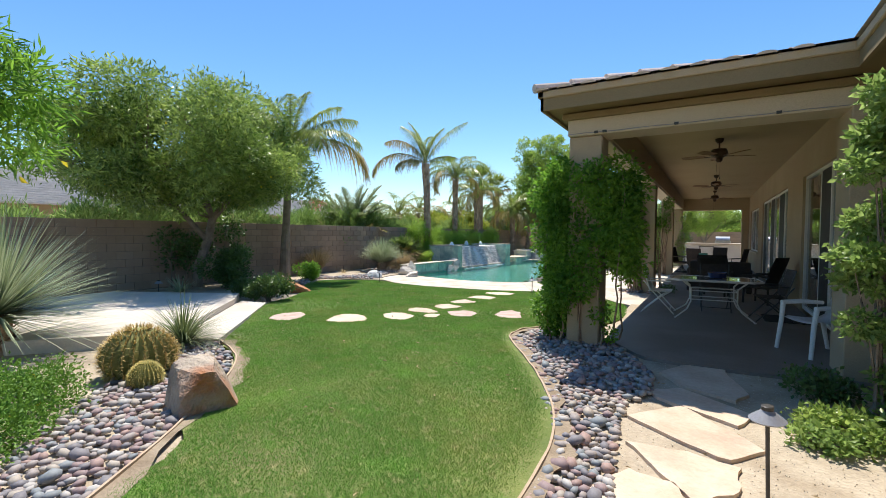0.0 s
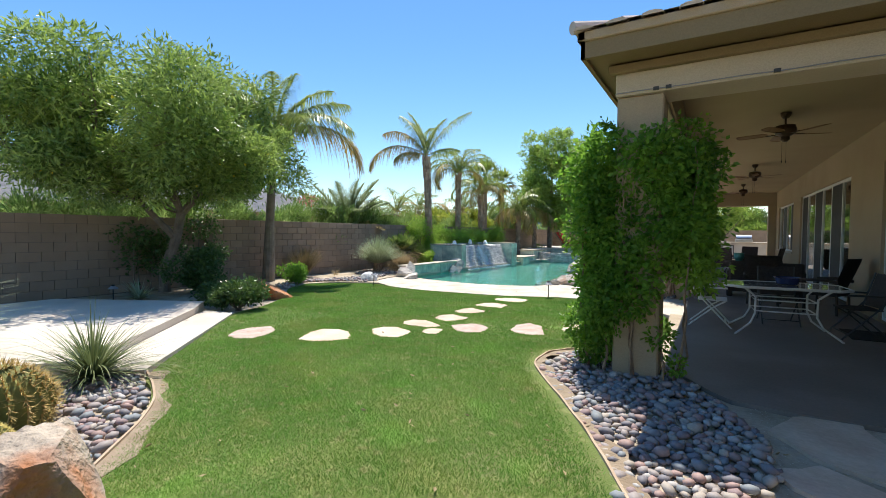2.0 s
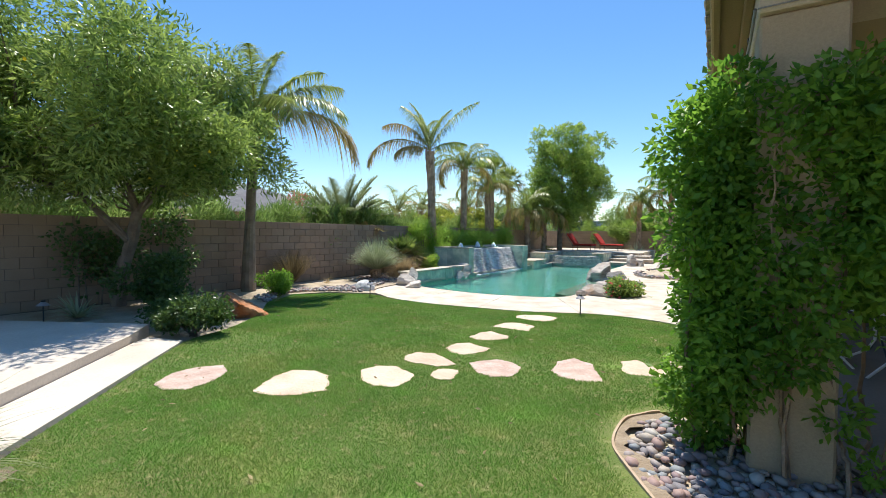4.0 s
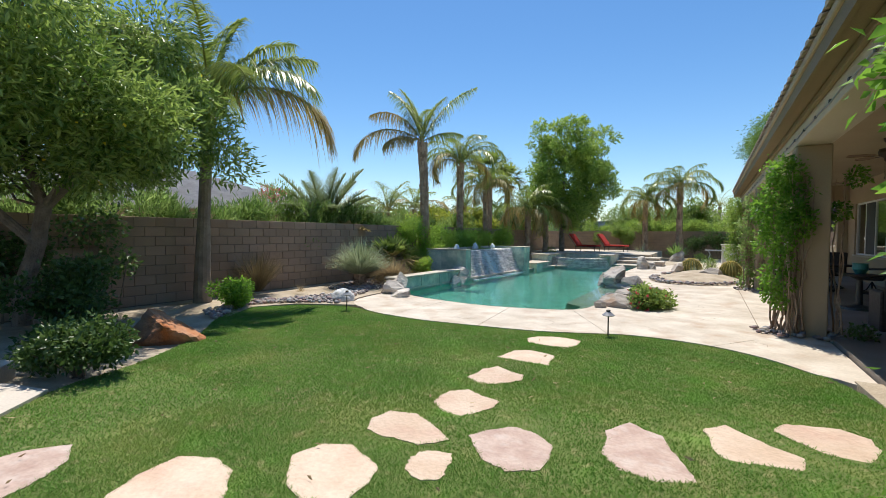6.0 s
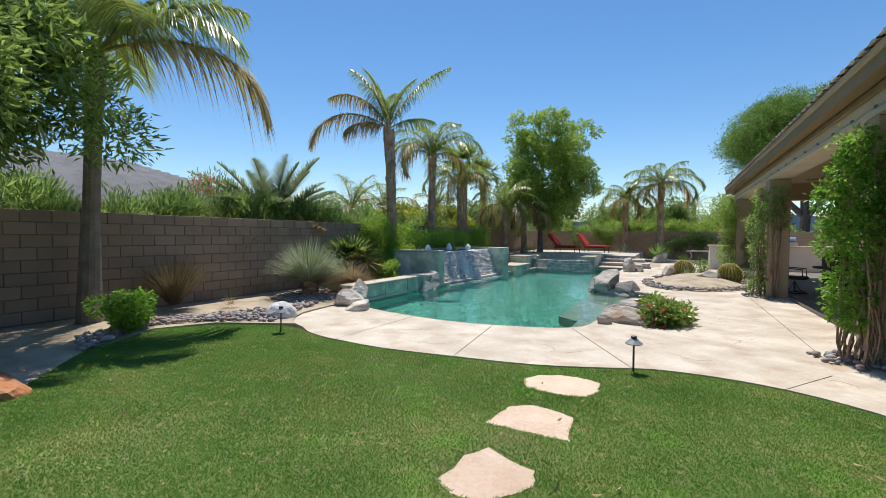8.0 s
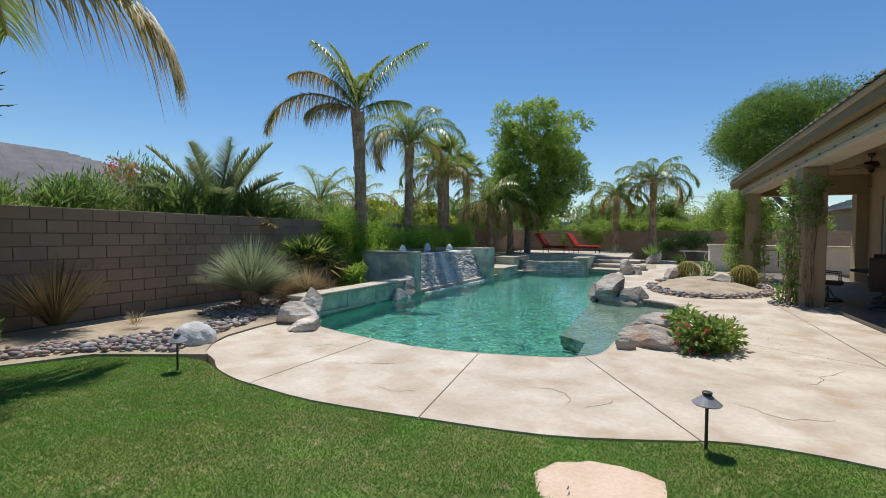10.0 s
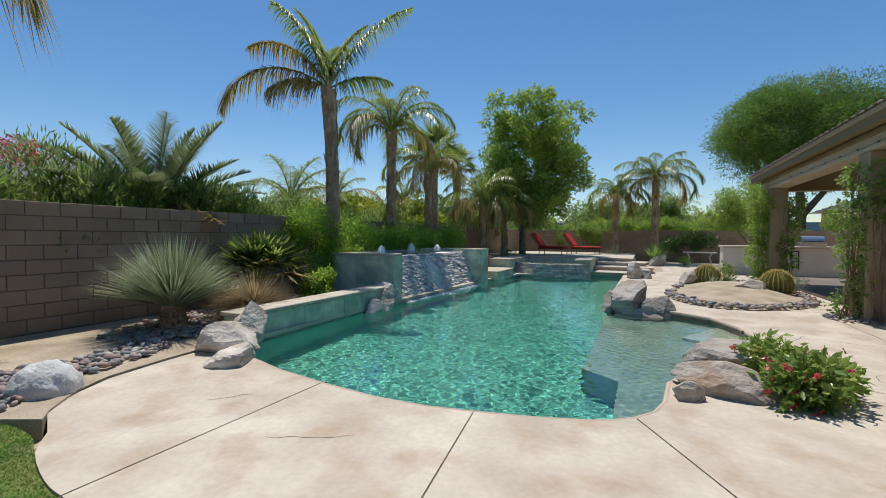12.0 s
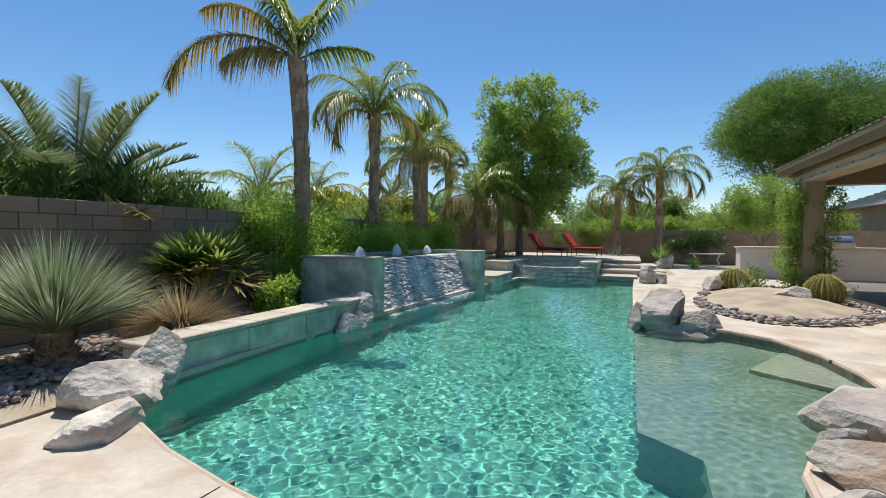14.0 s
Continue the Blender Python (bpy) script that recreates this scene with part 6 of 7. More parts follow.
def fan_palm(x, y, h, r, seed, label, leaves=16, dry=4, name="fan_palm", cat="palm tree", mat_leaf=None):
    rg = np.random.default_rng(seed)
    p = thing(name, pose(x, y, G0), label, cat)
    part("trunk", tube([(0, 0, 0), (0.03, 0, h * 0.5), (0, 0, h)], [0.22, 0.17, 0.2], 10), M["palm_bark"], p)
    for i in range(leaves):
        az, el = i * 2.39996, 1.3 - (1.15 if mat_leaf else 1.7) * i / leaves + rg.uniform(-0.1, 0.1)
        d = np.array([math.cos(az) * math.cos(el), math.sin(az) * math.cos(el), math.sin(el)])
        c = np.array([0, 0, h]) + d * r * 0.5
        fr = part("leaf_stalk", tube([(0, 0, h), tuple(c)], 0.012, 5), M["rachis"], p)
        lat = unit(np.cross(d, np.array([0.01, 0, 1.0])))
        up = np.cross(lat, d)
        a = np.linspace(-1.5, 1.5, 24)
        dd = d * np.cos(a)[:, None] + lat * np.sin(a)[:, None] + up * 0.12 * rg.normal(size=24)[:, None]
        v, f = blades(np.repeat(c[None], 24, 0), dd, np.full(24, r * 0.62), np.full(24, r * 0.085), rg.uniform(0.1, 0.35, 24), rg, 3)
        link_mesh("leaf_blade", np_mesh("leaf_blade", v, f), M["palm_dry"] if i >= leaves - dry else mat_leaf or M["palm"], fr)
    return p


fan_palm(-13.6, 27.5, 5.0, 1.5, 20, "tall fan palm behind the other palms", 22, 5)
fan_palm(-14.8, 33.0, 5.2, 1.4, 22, "tall fan palm behind the other palms", 20, 4)
fan_palm(-12.0, 16.35, 0.5, 1.1, 21, "small fan palm shrub by the block wall", 26, 8, "fan_palm_shrub", "shrub", M["palm"])


def tree(name, x, y, label, limbs, clumps, n, ll, lw, material, seed, bark="bark", droop=0.1, twigs=40, r0=0.14):
    """A tree with a tapered trunk, limbs, twigs and a crown of single leaves."""
    rg = np.random.default_rng(seed)
    t = thing(name, pose(x, y, G0), label, "tree")
    bm = bmesh.new()
    for pts, ra, rb in limbs:
        add_tube(bm, pts, list(np.linspace(ra, rb, len(pts))), 9)
    c = np.array(clumps)
    tips = [np.array(l[0][-1]) for l in limbs]
    for i in range(twigs):
        q = c[rg.integers(len(c)), :3]
        o = min(tips, key=lambda s: np.linalg.norm(s - q))
        mid = (o + q) / 2 + rg.normal(size=3) * 0.15
        add_tube(bm, [o, mid, q], [0.03, 0.02, 0.006], 5)
    part("trunk", bm, M[bark], t)
    foliage("crown", clumps, n, ll, lw, material, t, rg, droop)
    return t


rg = np.random.default_rng(77)
cl = np.concatenate([scatter_clumps((0.85, -0.6, 3.9), (2.5, 3.5, 1.75), 90, 0.62, rg), scatter_clumps((1.5, 1.3, 3.25), (1.8, 1.9, 1.1), 34, 0.46, rg), scatter_clumps((0.4, -2.4, 3.5), (1.6, 1.6, 1.2), 26, 0.5, rg), scatter_clumps((0.75, -0.7, 2.75), (2.0, 2.9, 0.75), 46, 0.46, rg)])
lt = tree("broadleaf_tree", -12.35, 7.15, "spreading evergreen tree with narrow leaves in front of the wall",
          [([(0, 0, 0), (0.1, -0.02, 0.6), (0.35, 0.1, 1.3), (0.5, 0.15, 1.9)], 0.14, 0.10), ([(0.5, 0.15, 1.9), (0.8, 0.6, 2.6), (1.2, 1.0, 3.2)], 0.09, 0.04),
           ([(0.35, 0.1, 1.3), (0.3, -0.7, 2.2), (0.5, -1.6, 3.0)], 0.08, 0.035), ([(0.5, 0.15, 1.9), (0.4, -0.1, 2.9), (0.8, -0.3, 3.9)], 0.08, 0.03), ([(0.3, -0.7, 2.2), (0.0, -1.8, 2.6), (0.1, -3.0, 3.1)], 0.05, 0.02)],
          cl, 84000, 0.14, 0.037, M["leaf"], 71, droop=0.1, twigs=110)
foliage("blossom", cl, 160, 0.06, 0.05, M["yellow"], lt, rg, label="small yellow blossoms", shell=0.9)

cl = scatter_clumps((-0.35, -0.1, 2.6), (1.0, 1.0, 1.45), 40, 0.34, rg)
nt = tree("flowering_tree", -4.65, 0.75, "light green narrow-leaved tree with a few yellow blossoms", [([(-0.8, -0.5, 0), (-0.7, -0.4, 1.0), (-0.4, -0.2, 2.0), (-0.3, 0, 2.8)], 0.07, 0.03), ([(-0.7, -0.4, 1.0), (-0.9, -0.1, 1.8), (-0.7, 0.3, 2.6)], 0.05, 0.02)],
          cl, 10500, 0.125, 0.02, M["vine"], 72, droop=0.2, twigs=50)
foliage("blossom", cl, 14, 0.09, 0.07, M["yellow"], nt, rg, label="yellow trumpet blossoms", shell=0.9)

cl = np.concatenate([scatter_clumps((0.2, 0, 4.8), (3.1, 2.9, 3.1), 120, 0.55, rg), scatter_clumps((0.5, 0, 7.4), (2.9, 2.6, 1.9), 56, 0.42, rg)])
tree("shade_tree", -11.0, 33.0, "tall bright green shade tree beside the terrace", [([(0, 0, 0), (0, 0, 2), (0.1, 0, 4), (0.1, 0, 6.5)], 0.2, 0.05), ([(0, 0, 2), (-0.8, 0, 3.5), (-1.3, 0, 4.6)], 0.1, 0.03), ([(0, 0, 2.4), (0.9, 0, 3.9), (1.5, 0.2, 5.2)], 0.1, 0.03)],
     cl, 42000, 0.19, 0.08, M["leaf_bright"], 73, twigs=70)
cl = np.concatenate([scatter_clumps((0.8, 0, 9.0), (7.3, 5.4, 4.3), 240, 1.35, rg, 0.7), scatter_clumps((1.5, 0, 8.0), (5.0, 4.0, 2.2), 40, 1.2, rg)])
tree("mesquite_tree", 5.0, 50.0, "huge rounded feathery green tree beyond the far wall", [([(0, 0, 0), (0.2, 0, 3), (0, 0, 6.5)], 0.45, 0.2), ([(0.2, 0, 3), (2, 0, 5.5), (3.4, 0, 8)], 0.25, 0.08), ([(0.2, 0, 3), (-2, 0, 5.5), (-3.2, 0, 8.2)], 0.25, 0.08)],
     cl, 150000, 0.24, 0.05, M["fine"], 74, twigs=80)
cl = scatter_clumps((0, 0, 3.1), (1.5, 1.5, 1.5), 34, 0.5, rg)
tree("small_tree", -0.4, 36.5, "small light green tree at the far wall", [([(0, 0, 0), (0.05, 0, 1.0), (0.2, 0, 2.0), (0.5, 0, 3.2)], 0.07, 0.03), ([(0.05, 0, 1.0), (-0.5, 0, 1.9), (-0.9, 0, 2.8)], 0.05, 0.02), ([(0.1, 0, 1.2), (0.7, 0.2, 2.0), (1.2, 0.2, 2.7)], 0.05, 0.02)],
     cl, 9000, 0.12, 0.05, M["leaf_bright"], 75, twigs=36)
for i, (x, y, z, s, m) in enumerate(((-7.6, 44, 2.6, 2.0, "leaf"), (-3.8, 43.6, 2.5, 1.9, "leaf"), (0.2, 43.4, 2.6, 1.9, "leaf_bright"), (-9, 46, 2.4, 2.2, "oleander"), (-5.5, 46, 2.3, 1.9, "oleander"), (-2, 47, 2.2, 2.0, "leaf_bright"), (1.5, 45, 2.6, 1.8, "leaf"), (-13.5, 45, 2.6, 2.2, "leaf_dark"), (-17, 42, 2.3, 2.0, "lime"), (9.5, 44, 3.0, 2.6, "leaf"), (-20, 34, 2.2, 2.2, "leaf_dark"), (-19.5, 27, 1.9, 1.9, "lime"), (-18, 38, 2.6, 2.2, "leaf"), (-15.6, 29.5, 1.9, 1.5, "lime"), (-23, 40, 2.8, 2.6, "leaf_dark"), (-15.0, 24.0, 1.9, 1.4, "lime"), (-28, 33, 2.6, 2.6, "leaf"), (-15.2, 36, 2.2, 1.7, "leaf_dark"), (-22, 24.5, 1.8, 1.5, "leaf"))):
    cl = scatter_clumps((0, 0, z), (s * 1.15, s, z * 0.72), 30, s * 0.34, rg)
    tree("background_tree", x, y, "rounded leafy garden tree beyond the wall", [([(0, 0, 0), (0.1, 0, z * 0.5), (0, 0, z)], 0.12, 0.05)], cl, 7500, 0.2, 0.07, M[m], 80 + i, twigs=12)

M["lime_hedge"] = leaf_mat("hedge_leaves", (0.2, 0.36, 0.04), (0.46, 0.62, 0.11), 0.42, 0.6)
# oleander hedge behind the west wall
def hedge(name, x0, x1, y0, y1, z0, z1, n, ll, lw, material, seed, label, upright=0.9, cat="hedge", dense=1.6):
    rg = np.random.default_rng(seed)
    h = thing(name, pose(0, 0, 0), label, cat)
    k = max(int((y1 - y0) * (x1 - x0) * dense), 8)
    cl = np.stack([rg.uniform(x0, x1, k), rg.uniform(y0, y1, k), rg.uniform(z0 + (z1 - z0) * 0.3, z1 - 0.2, k), *(rg.uniform(0.3, 0.55, (3, k)))], 1)
    p, u = crown_points(cl, n, rg, 0.3)
    d = u * 0.6 + rg.normal(size=(n, 3)) * 0.5 + np.array([0, 0, upright])
    v, f = leaf_arrays(p, d, ll, lw, rg)
    link_mesh("foliage", np_mesh("foliage", v, f), material, h)
    bm = bmesh.new()
    for i in range(k):
        add_tube(bm, [(cl[i, 0], cl[i, 1], G0), (cl[i, 0] + rg.normal() * 0.1, cl[i, 1] + rg.normal() * 0.1, cl[i, 2])], [0.02, 0.008], 5)
    tagged(part("stem", bm, M["bark"], h), kind="stuff")
    return h


hedge("oleander_hedge", -14.6, -13.3, 0.0, 24.0, 0.6, 2.35, 72000, 0.17, 0.032, M["oleander"], 91, "long-leaved green oleander hedge behind the block wall", dense=4.5)
hedge("oleander_hedge", -15.5, -13.3, 24.0, 40.0, 0.6, 2.3, 9000, 0.17, 0.035, M["oleander"], 92, "long-leaved green oleander hedge behind the block wall")
fl = hedge("oleander_bush", -15.3, -14.4, 13.4, 14.3, 1.4, 2.9, 1600, 0.17, 0.03, M["oleander"], 93, "oleander bush with pink blossoms behind the wall", cat="shrub")
foliage("blossom", [(-14.9, 13.9, 2.75, 0.4, 0.4, 0.25)], 160, 0.06, 0.05, M["pink"], fl, rg, label="pink oleander blossoms")
hedge("boxwood_hedge", -12.75, -11.75, 18.4, 26.5, 0.0, 1.7, 46000, 0.06, 0.04, M["lime_hedge"], 94, "dense bright green hedge behind the waterfall wall", 0.3, dense=7)
hedge("boxwood_hedge", -12.85, -12.35, 17.9, 19.0, 0.9, 2.1, 5000, 0.065, 0.04, M["lime_hedge"], 98, "dense bright green hedge against the block wall", 0.3)
hedge("north_hedge", -13.0, 6.0, 41.0, 42.5, 0.8, 2.6, 16000, 0.16, 0.06, M["leaf_bright"], 95, "green hedge beyond the far wall", 0.4)
hedge("wall_vine", -10.5, -7.0, 39.5, 39.85, 0.8, 2.3, 6500, 0.09, 0.05, M["leaf"], 96, "green vine over the far block wall", 0.2, "vine")
hedge("wall_vine", -3.9, -1.6, 39.4, 39.85, 0.5, 1.9, 4200, 0.10, 0.06, M["leaf_dark"], 97, "dark green vine on the far block wall", 0.0, "vine")


def bush(name, x, y, r, h, n, ll, lw, material, seed, label, category="shrub", flowers=None, nf=60, fs=0.04, clumps=18):
    rg = np.random.default_rng(seed)
    b = thing(name, pose(x, y, G0), label, category)
    cl = scatter_clumps((0, 0, h * 0.52), (r, r, h * 0.5), clumps, r * 0.38, rg)
    foliage("foliage", cl, n, ll, lw, material, b, rg)
    bm = bmesh.new()
    for i in range(9):
        q = cl[i % len(cl), :3]
        add_tube(bm, [(rg.normal() * 0.04, rg.normal() * 0.04, 0), q * 0.5 + np.array([0, 0, 0.02]), q], [0.014, 0.01, 0.004], 5)
    part("stem", bm, M["bark"], b)
    if flowers:
        p, u = crown_points(cl, nf, rg, 0.95)
        u[:, 2] = np.abs(u[:, 2]) + 0.3
        pts = np.repeat(p, 7, 0)
        d = np.repeat(u, 7, 0) + rg.normal(size=(nf * 7, 3)) * 0.8
        v, f = leaf_arrays(pts, d, fs, fs * 0.8, rg)
        link_mesh("blossom", np_mesh("blossom", v, f), flowers, b)
    return b


# dark leaf colour here also stands for the tree's shade
bush("shrub", -8.4, 6.5, 0.55, 0.60, 4600, 0.06, 0.034, M["leaf_dark"], 101, "green leafy shrub between the pad and the lawn")
bush("shrub", -9.4, 6.75, 0.5, 0.45, 2200, 0.07, 0.04, M["leaf_dark"], 102, "low dark green shrub beside the pad")
bush("shrub", -11.3, 7.4, 0.75, 1.15, 4200, 0.08, 0.05, M["leaf_dark"], 103, "dark glossy shrub in the tree's shade")
bush("shrub", -11.1, 10.0, 0.52, 0.62, 3600, 0.06, 0.035, M["vine"], 104, "rounded green shrub by the pebble bed")
bush("shrub", -11.05, 16.95, 0.48, 0.72, 3600, 0.06, 0.036, M["lime_hedge"], 105, "rounded shrub with small yellow blossoms by the pool wall", flowers=M["yellow"], nf=60, fs=0.035)
bush("shrub", -12.1, 18.0, 0.45, 1.05, 4200, 0.04, 0.025, M["leaf_bright"], 106, "clipped bright green round shrub", clumps=40)
settle(bush("flower_bush", -4.1, 14.6, 0.52, 0.5, 2600, 0.085, 0.045, M["leaf"], 107, "green bedding plant with pink flowers on the deck edge", "flower bush", M["pink"], 34, 0.055))
settle(bush("shrub", -3.0, 25.3, 0.35, 0.8, 900, 0.05, 0.03, M["leaf"], 108, "small airy shrub on the mound"))
settle(bush("shrub", -1.9, 23.6, 0.4, 0.5, 900, 0.06, 0.02, M["spike"], 109, "grey-green shrub on the mound"))
bush("shrub", -3.3, 35.2, 0.4, 0.5, 700, 0.06, 0.03, M["leaf_bright"], 110, "small green shrub by the far wall")
settle(bush("shrub", -10.7, 23.9, 0.45, 1.1, 1400, 0.07, 0.03, M["lime"], 111, "yellow-green shrub beyond the waterfall wall"))
settle(bush("shrub", -11.4, 24.6, 0.5, 1.2, 1600, 0.06, 0.03, M["oleander"], 112, "grey-green shrub beyond the waterfall wall"))
settle(bush("shrub", -10.6, 29.3, 0.4, 0.95, 900, 0.06, 0.03, M["lime"], 113, "yellow-green shrub beside the spa"))
bush("shrub", -0.9, 13.0, 0.2, 0.3, 260, 0.05, 0.03, M["leaf_dark"], 114, "small dark plant at the column foot")
bush("shrub", 1.02, 4.35, 0.42, 0.21, 2400, 0.05, 0.03, M["leaf"], 115, "low variegated ground cover beside the flagstones")
bush("shrub", 0.72, 4.15, 0.22, 0.16, 700, 0.05, 0.03, M["oleander"], 116, "low variegated ground cover beside the flagstones")
# leaf colour darkened to stand for the house shadow at the patio edge
bush("shrub", 0.95, 5.45, 0.36, 0.24, 1100, 0.05, 0.03, M["leaf_dark"], 117, "low shrub at the patio edge, leaves darkened for the shadow there")
bush("vine_shrub", 1.24, 4.8, 0.38, 2.95, 10000, 0.06, 0.036, M["oleander"], 118, "tall pale green climbing shrub at the house corner", clumps=34)
bush("ground_cover", -4.9, 1.35, 0.75, 0.13, 6500, 0.04, 0.018, M["weed"], 119, "low green creeping ground cover", "ground cover", M["yellow"], 5, 0.03)
bush("ground_cover", -4.2, 0.8, 0.6, 0.12, 5000, 0.04, 0.018, M["weed"], 120, "low green creeping ground cover", "ground cover")
bush("ground_cover", -5.6, 1.55, 0.6, 0.12, 4200, 0.04, 0.018, M["weed"], 121, "low green creeping ground cover", "ground cover")

# bougainvillea-like creeper on the wall beside the tree
hedge("wall_creeper", -12.8, -12.5, 6.4, 9.2, 0.3, 2.1, 2600, 0.085, 0.06, M["leaf_dark"], 125, "dark creeper spreading over the block wall", 0.0, "vine")


def spiky(name, x, y, n, length, width, bend, material, seed, label, trunk=0.0, low=-0.2, cat="succulent", base_r=0.06):
    rg = np.random.default_rng(seed)
    s = thing(name, pose(x, y, G0), label, cat)
    a = rg.uniform(0, 2 * math.pi, n)
    e = np.arcsin(np.clip(rg.uniform(low, 1, n), -1, 1))
    d = np.stack([np.cos(a) * np.cos(e), np.sin(a) * np.cos(e), np.sin(e)], 1)
    b = d * base_r + np.array([0, 0, trunk + 0.02])
    v, f = blades(b, d, length * rg.uniform(0.7, 1.1, n), np.full(n, width), bend * rg.uniform(0.4, 1.4, n), rg, 4)
    link_mesh("foliage", np_mesh("foliage", v, f), material, s)
    if trunk:
        bm = bmesh.new()
        add_tube(bm, [(0, 0, 0), (0, 0, trunk * 0.5), (0, 0, trunk + 0.1)], [0.2, 0.17, 0.14], 14)
        for i in range(160):
            aa, zz = rg.uniform(0, 6.283), rg.uniform(0.02, trunk)
            q = Vector((math.cos(aa), math.sin(aa), 0))
            t = Vector((-q.y, q.x, 0)) * 0.025
            bm.faces.new([bm.verts.new(c) for c in (q * 0.17 + t + Vector((0, 0, zz)), q * 0.17 - t + Vector((0, 0, zz)), q * 0.24 + Vector((0, 0, zz + 0.06)))])
        part("trunk", bm, M["palm_bark"], s)
    return s


spiky("desert_spoon", -11.4, 14.16, 1500, 1.15, 0.022, 0.12, M["spike"], 131, "large grey-green spiky desert spoon on a short trunk", 0.30, 0.33)
spiky("desert_spoon", -7.6, 1.85, 1200, 1.45, 0.022, 0.10, M["spike"], 132, "large grey-green spiky desert spoon beside the pad", 0.45, -0.12)
spiky("grass_tuft", -11.1, 15.35, 1900, 0.98, 0.013, 0.5, M["dry"], 133, "dry tan ornamental grass clump", 0.06, 0.3, "ornamental grass")
spiky("grass_tuft", -6.02, 3.28, 360, 0.95, 0.016, 0.45, M["tuft"], 134, "green arching grass tuft by the pad", 0, 0.35, "ornamental grass")
spiky("grass_tuft", -12.3, 11.5, 620, 1.15, 0.014, 0.18, M["brown_tuft"], 135, "upright brown-green grass clump by the wall", 0, 0.72, "ornamental grass", 0.12)
spiky("grass_tuft", -11.6, 12.2, 60, 0.35, 0.008, 0.3, M["dry"], 136, "small dry grass sprig in the sand", 0, 0.4, "ornamental grass")
spiky("agave", -11.3, 6.1, 70, 0.55, 0.04, 0.25, M["spike"], 137, "grey-green strappy plant in the shade", 0, 0.2)
spiky("agave", -6.6, 36.2, 90, 1.3, 0.05, 0.15, M["spike"], 138, "blue-grey spiky agave by the terrace", 0, 0.1)
spiky("grass_tuft", -4.6, 35.9, 240, 1.1, 0.05, 0.15, M["oleander"], 139, "upright green strap-leaved clump by the palms", 0, 0.5, "ornamental grass", 0.2)
settle(spiky("agave", -3.5, 24.0, 40, 0.5, 0.05, 0.1, M["spike"], 140, "small agave on the mound", 0, 0.2))


def barrel_cactus(x, y, r, h, seed, spine, label, z=G0, ribs=22):
    rg = np.random.default_rng(seed)
    c = thing("barrel_cactus", pose(x, y, z), label, "cactus")
    bm = bmesh.new()
    rings = []
    for i in range(13):
        t = i / 12
        zz = h * t
        rad = r * (math.sin((t * 0.83 + 0.16) * math.pi * 0.98) ** 0.55 + 0.02)
        rings.append([bm.verts.new((rad * (1 + 0.07 * (-1) ** k) * math.cos(k * math.pi / ribs), rad * (1 + 0.07 * (-1) ** k) * math.sin(k * math.pi / ribs), zz)) for k in range(ribs * 2)])
    for a, b in zip(rings, rings[1:]):
        for k in range(ribs * 2):
            bm.faces.new((a[k], a[(k + 1) % (ribs * 2)], b[(k + 1) % (ribs * 2)], b[k]))
    bm.faces.new(rings[-1])
    part("body", bm, M["cactus"], c)
    pts, ds = [], []
    for k in range(ribs):
        for t in np.linspace(0.06, 1.0, 15):
            rad = r * (math.sin((t * 0.83 + 0.16) * math.pi * 0.98) ** 0.55 + 0.02) * 1.07
            a = k * 2 * math.pi / ribs
            for _ in range(9):
                pts.append((rad * math.cos(a), rad * math.sin(a), h * t))
                ds.append((math.cos(a) + rg.normal() * 0.6, math.sin(a) + rg.normal() * 0.6, (t - 0.4) * 1.5 + rg.normal() * 0.6))
    v, f = blades(np.array(pts), np.array(ds), np.full(len(pts), r * 0.2), np.full(len(pts), r * 0.034), np.zeros(len(pts)), rg, 1)
    tagged(link_mesh("spine", np_mesh("spine", v, f), spine, c), kind="stuff")
    return c


barrel_cactus(-5.22, 2.38, 0.32, 0.5, 151, M["spine"], "large ribbed barrel cactus with tan spines")
barrel_cactus(-4.74, 2.22, 0.135, 0.25, 152, M["spine_gold"], "small golden barrel cactus beside the large one")
settle(barrel_cactus(-2.4, 22.5, 0.30, 0.55, 153, M["spine_gold"], "golden barrel cactus on the sandy mound", 0.06))
settle(barrel_cactus(-3.6, 24.4, 0.32, 0.52, 154, M["spine_gold"], "golden barrel cactus on the sandy mound", 0.06))


# ---- column vines ----
def column_vine(y, lobes, n, seed, material, label, stems, ll=0.075):
    rg = np.random.default_rng(seed)
    v = thing("column_vine", pose(-1.51, y, G0), label, "vine", "vines on the patio columns")
    cl = []
    for cx, cy, z0, z1, rr, k in lobes:
        for z in np.linspace(z0, z1, k):
            s = rr * rg.uniform(0.75, 1.2)
            cl.append((cx + rg.normal() * 0.08, cy + rg.normal() * 0.08, z, s, s, s * 1.1))
    foliage("foliage", cl, n, ll, ll * 0.55, material, v, rg, droop=0.3)
    bm = bmesh.new()
    for i in range(stems):
        a = rg.uniform(0, 6.283)
        lb = lobes[rg.integers(len(lobes))]
        x0, y0 = lb[0] * 0.85 + rg.normal() * 0.06, lb[1] * 0.9 + rg.normal() * 0.06
        pts = [(x0 + rg.normal() * 0.03, y0 + rg.normal() * 0.03, 0)]
        drift = np.zeros(2)
        for z in np.linspace(0.2, lb[3], 14):
            drift += rg.normal(size=2) * 0.02
            pts.append((x0 * (1 - 0.12 * z / 2.6) + drift[0], y0 + drift[1], z))
        add_tube(bm, pts, list(np.linspace(0.015, 0.004, 15)), 5)
    part("stem", bm, M["palm_bark"], v, "brown woody climbing stems")


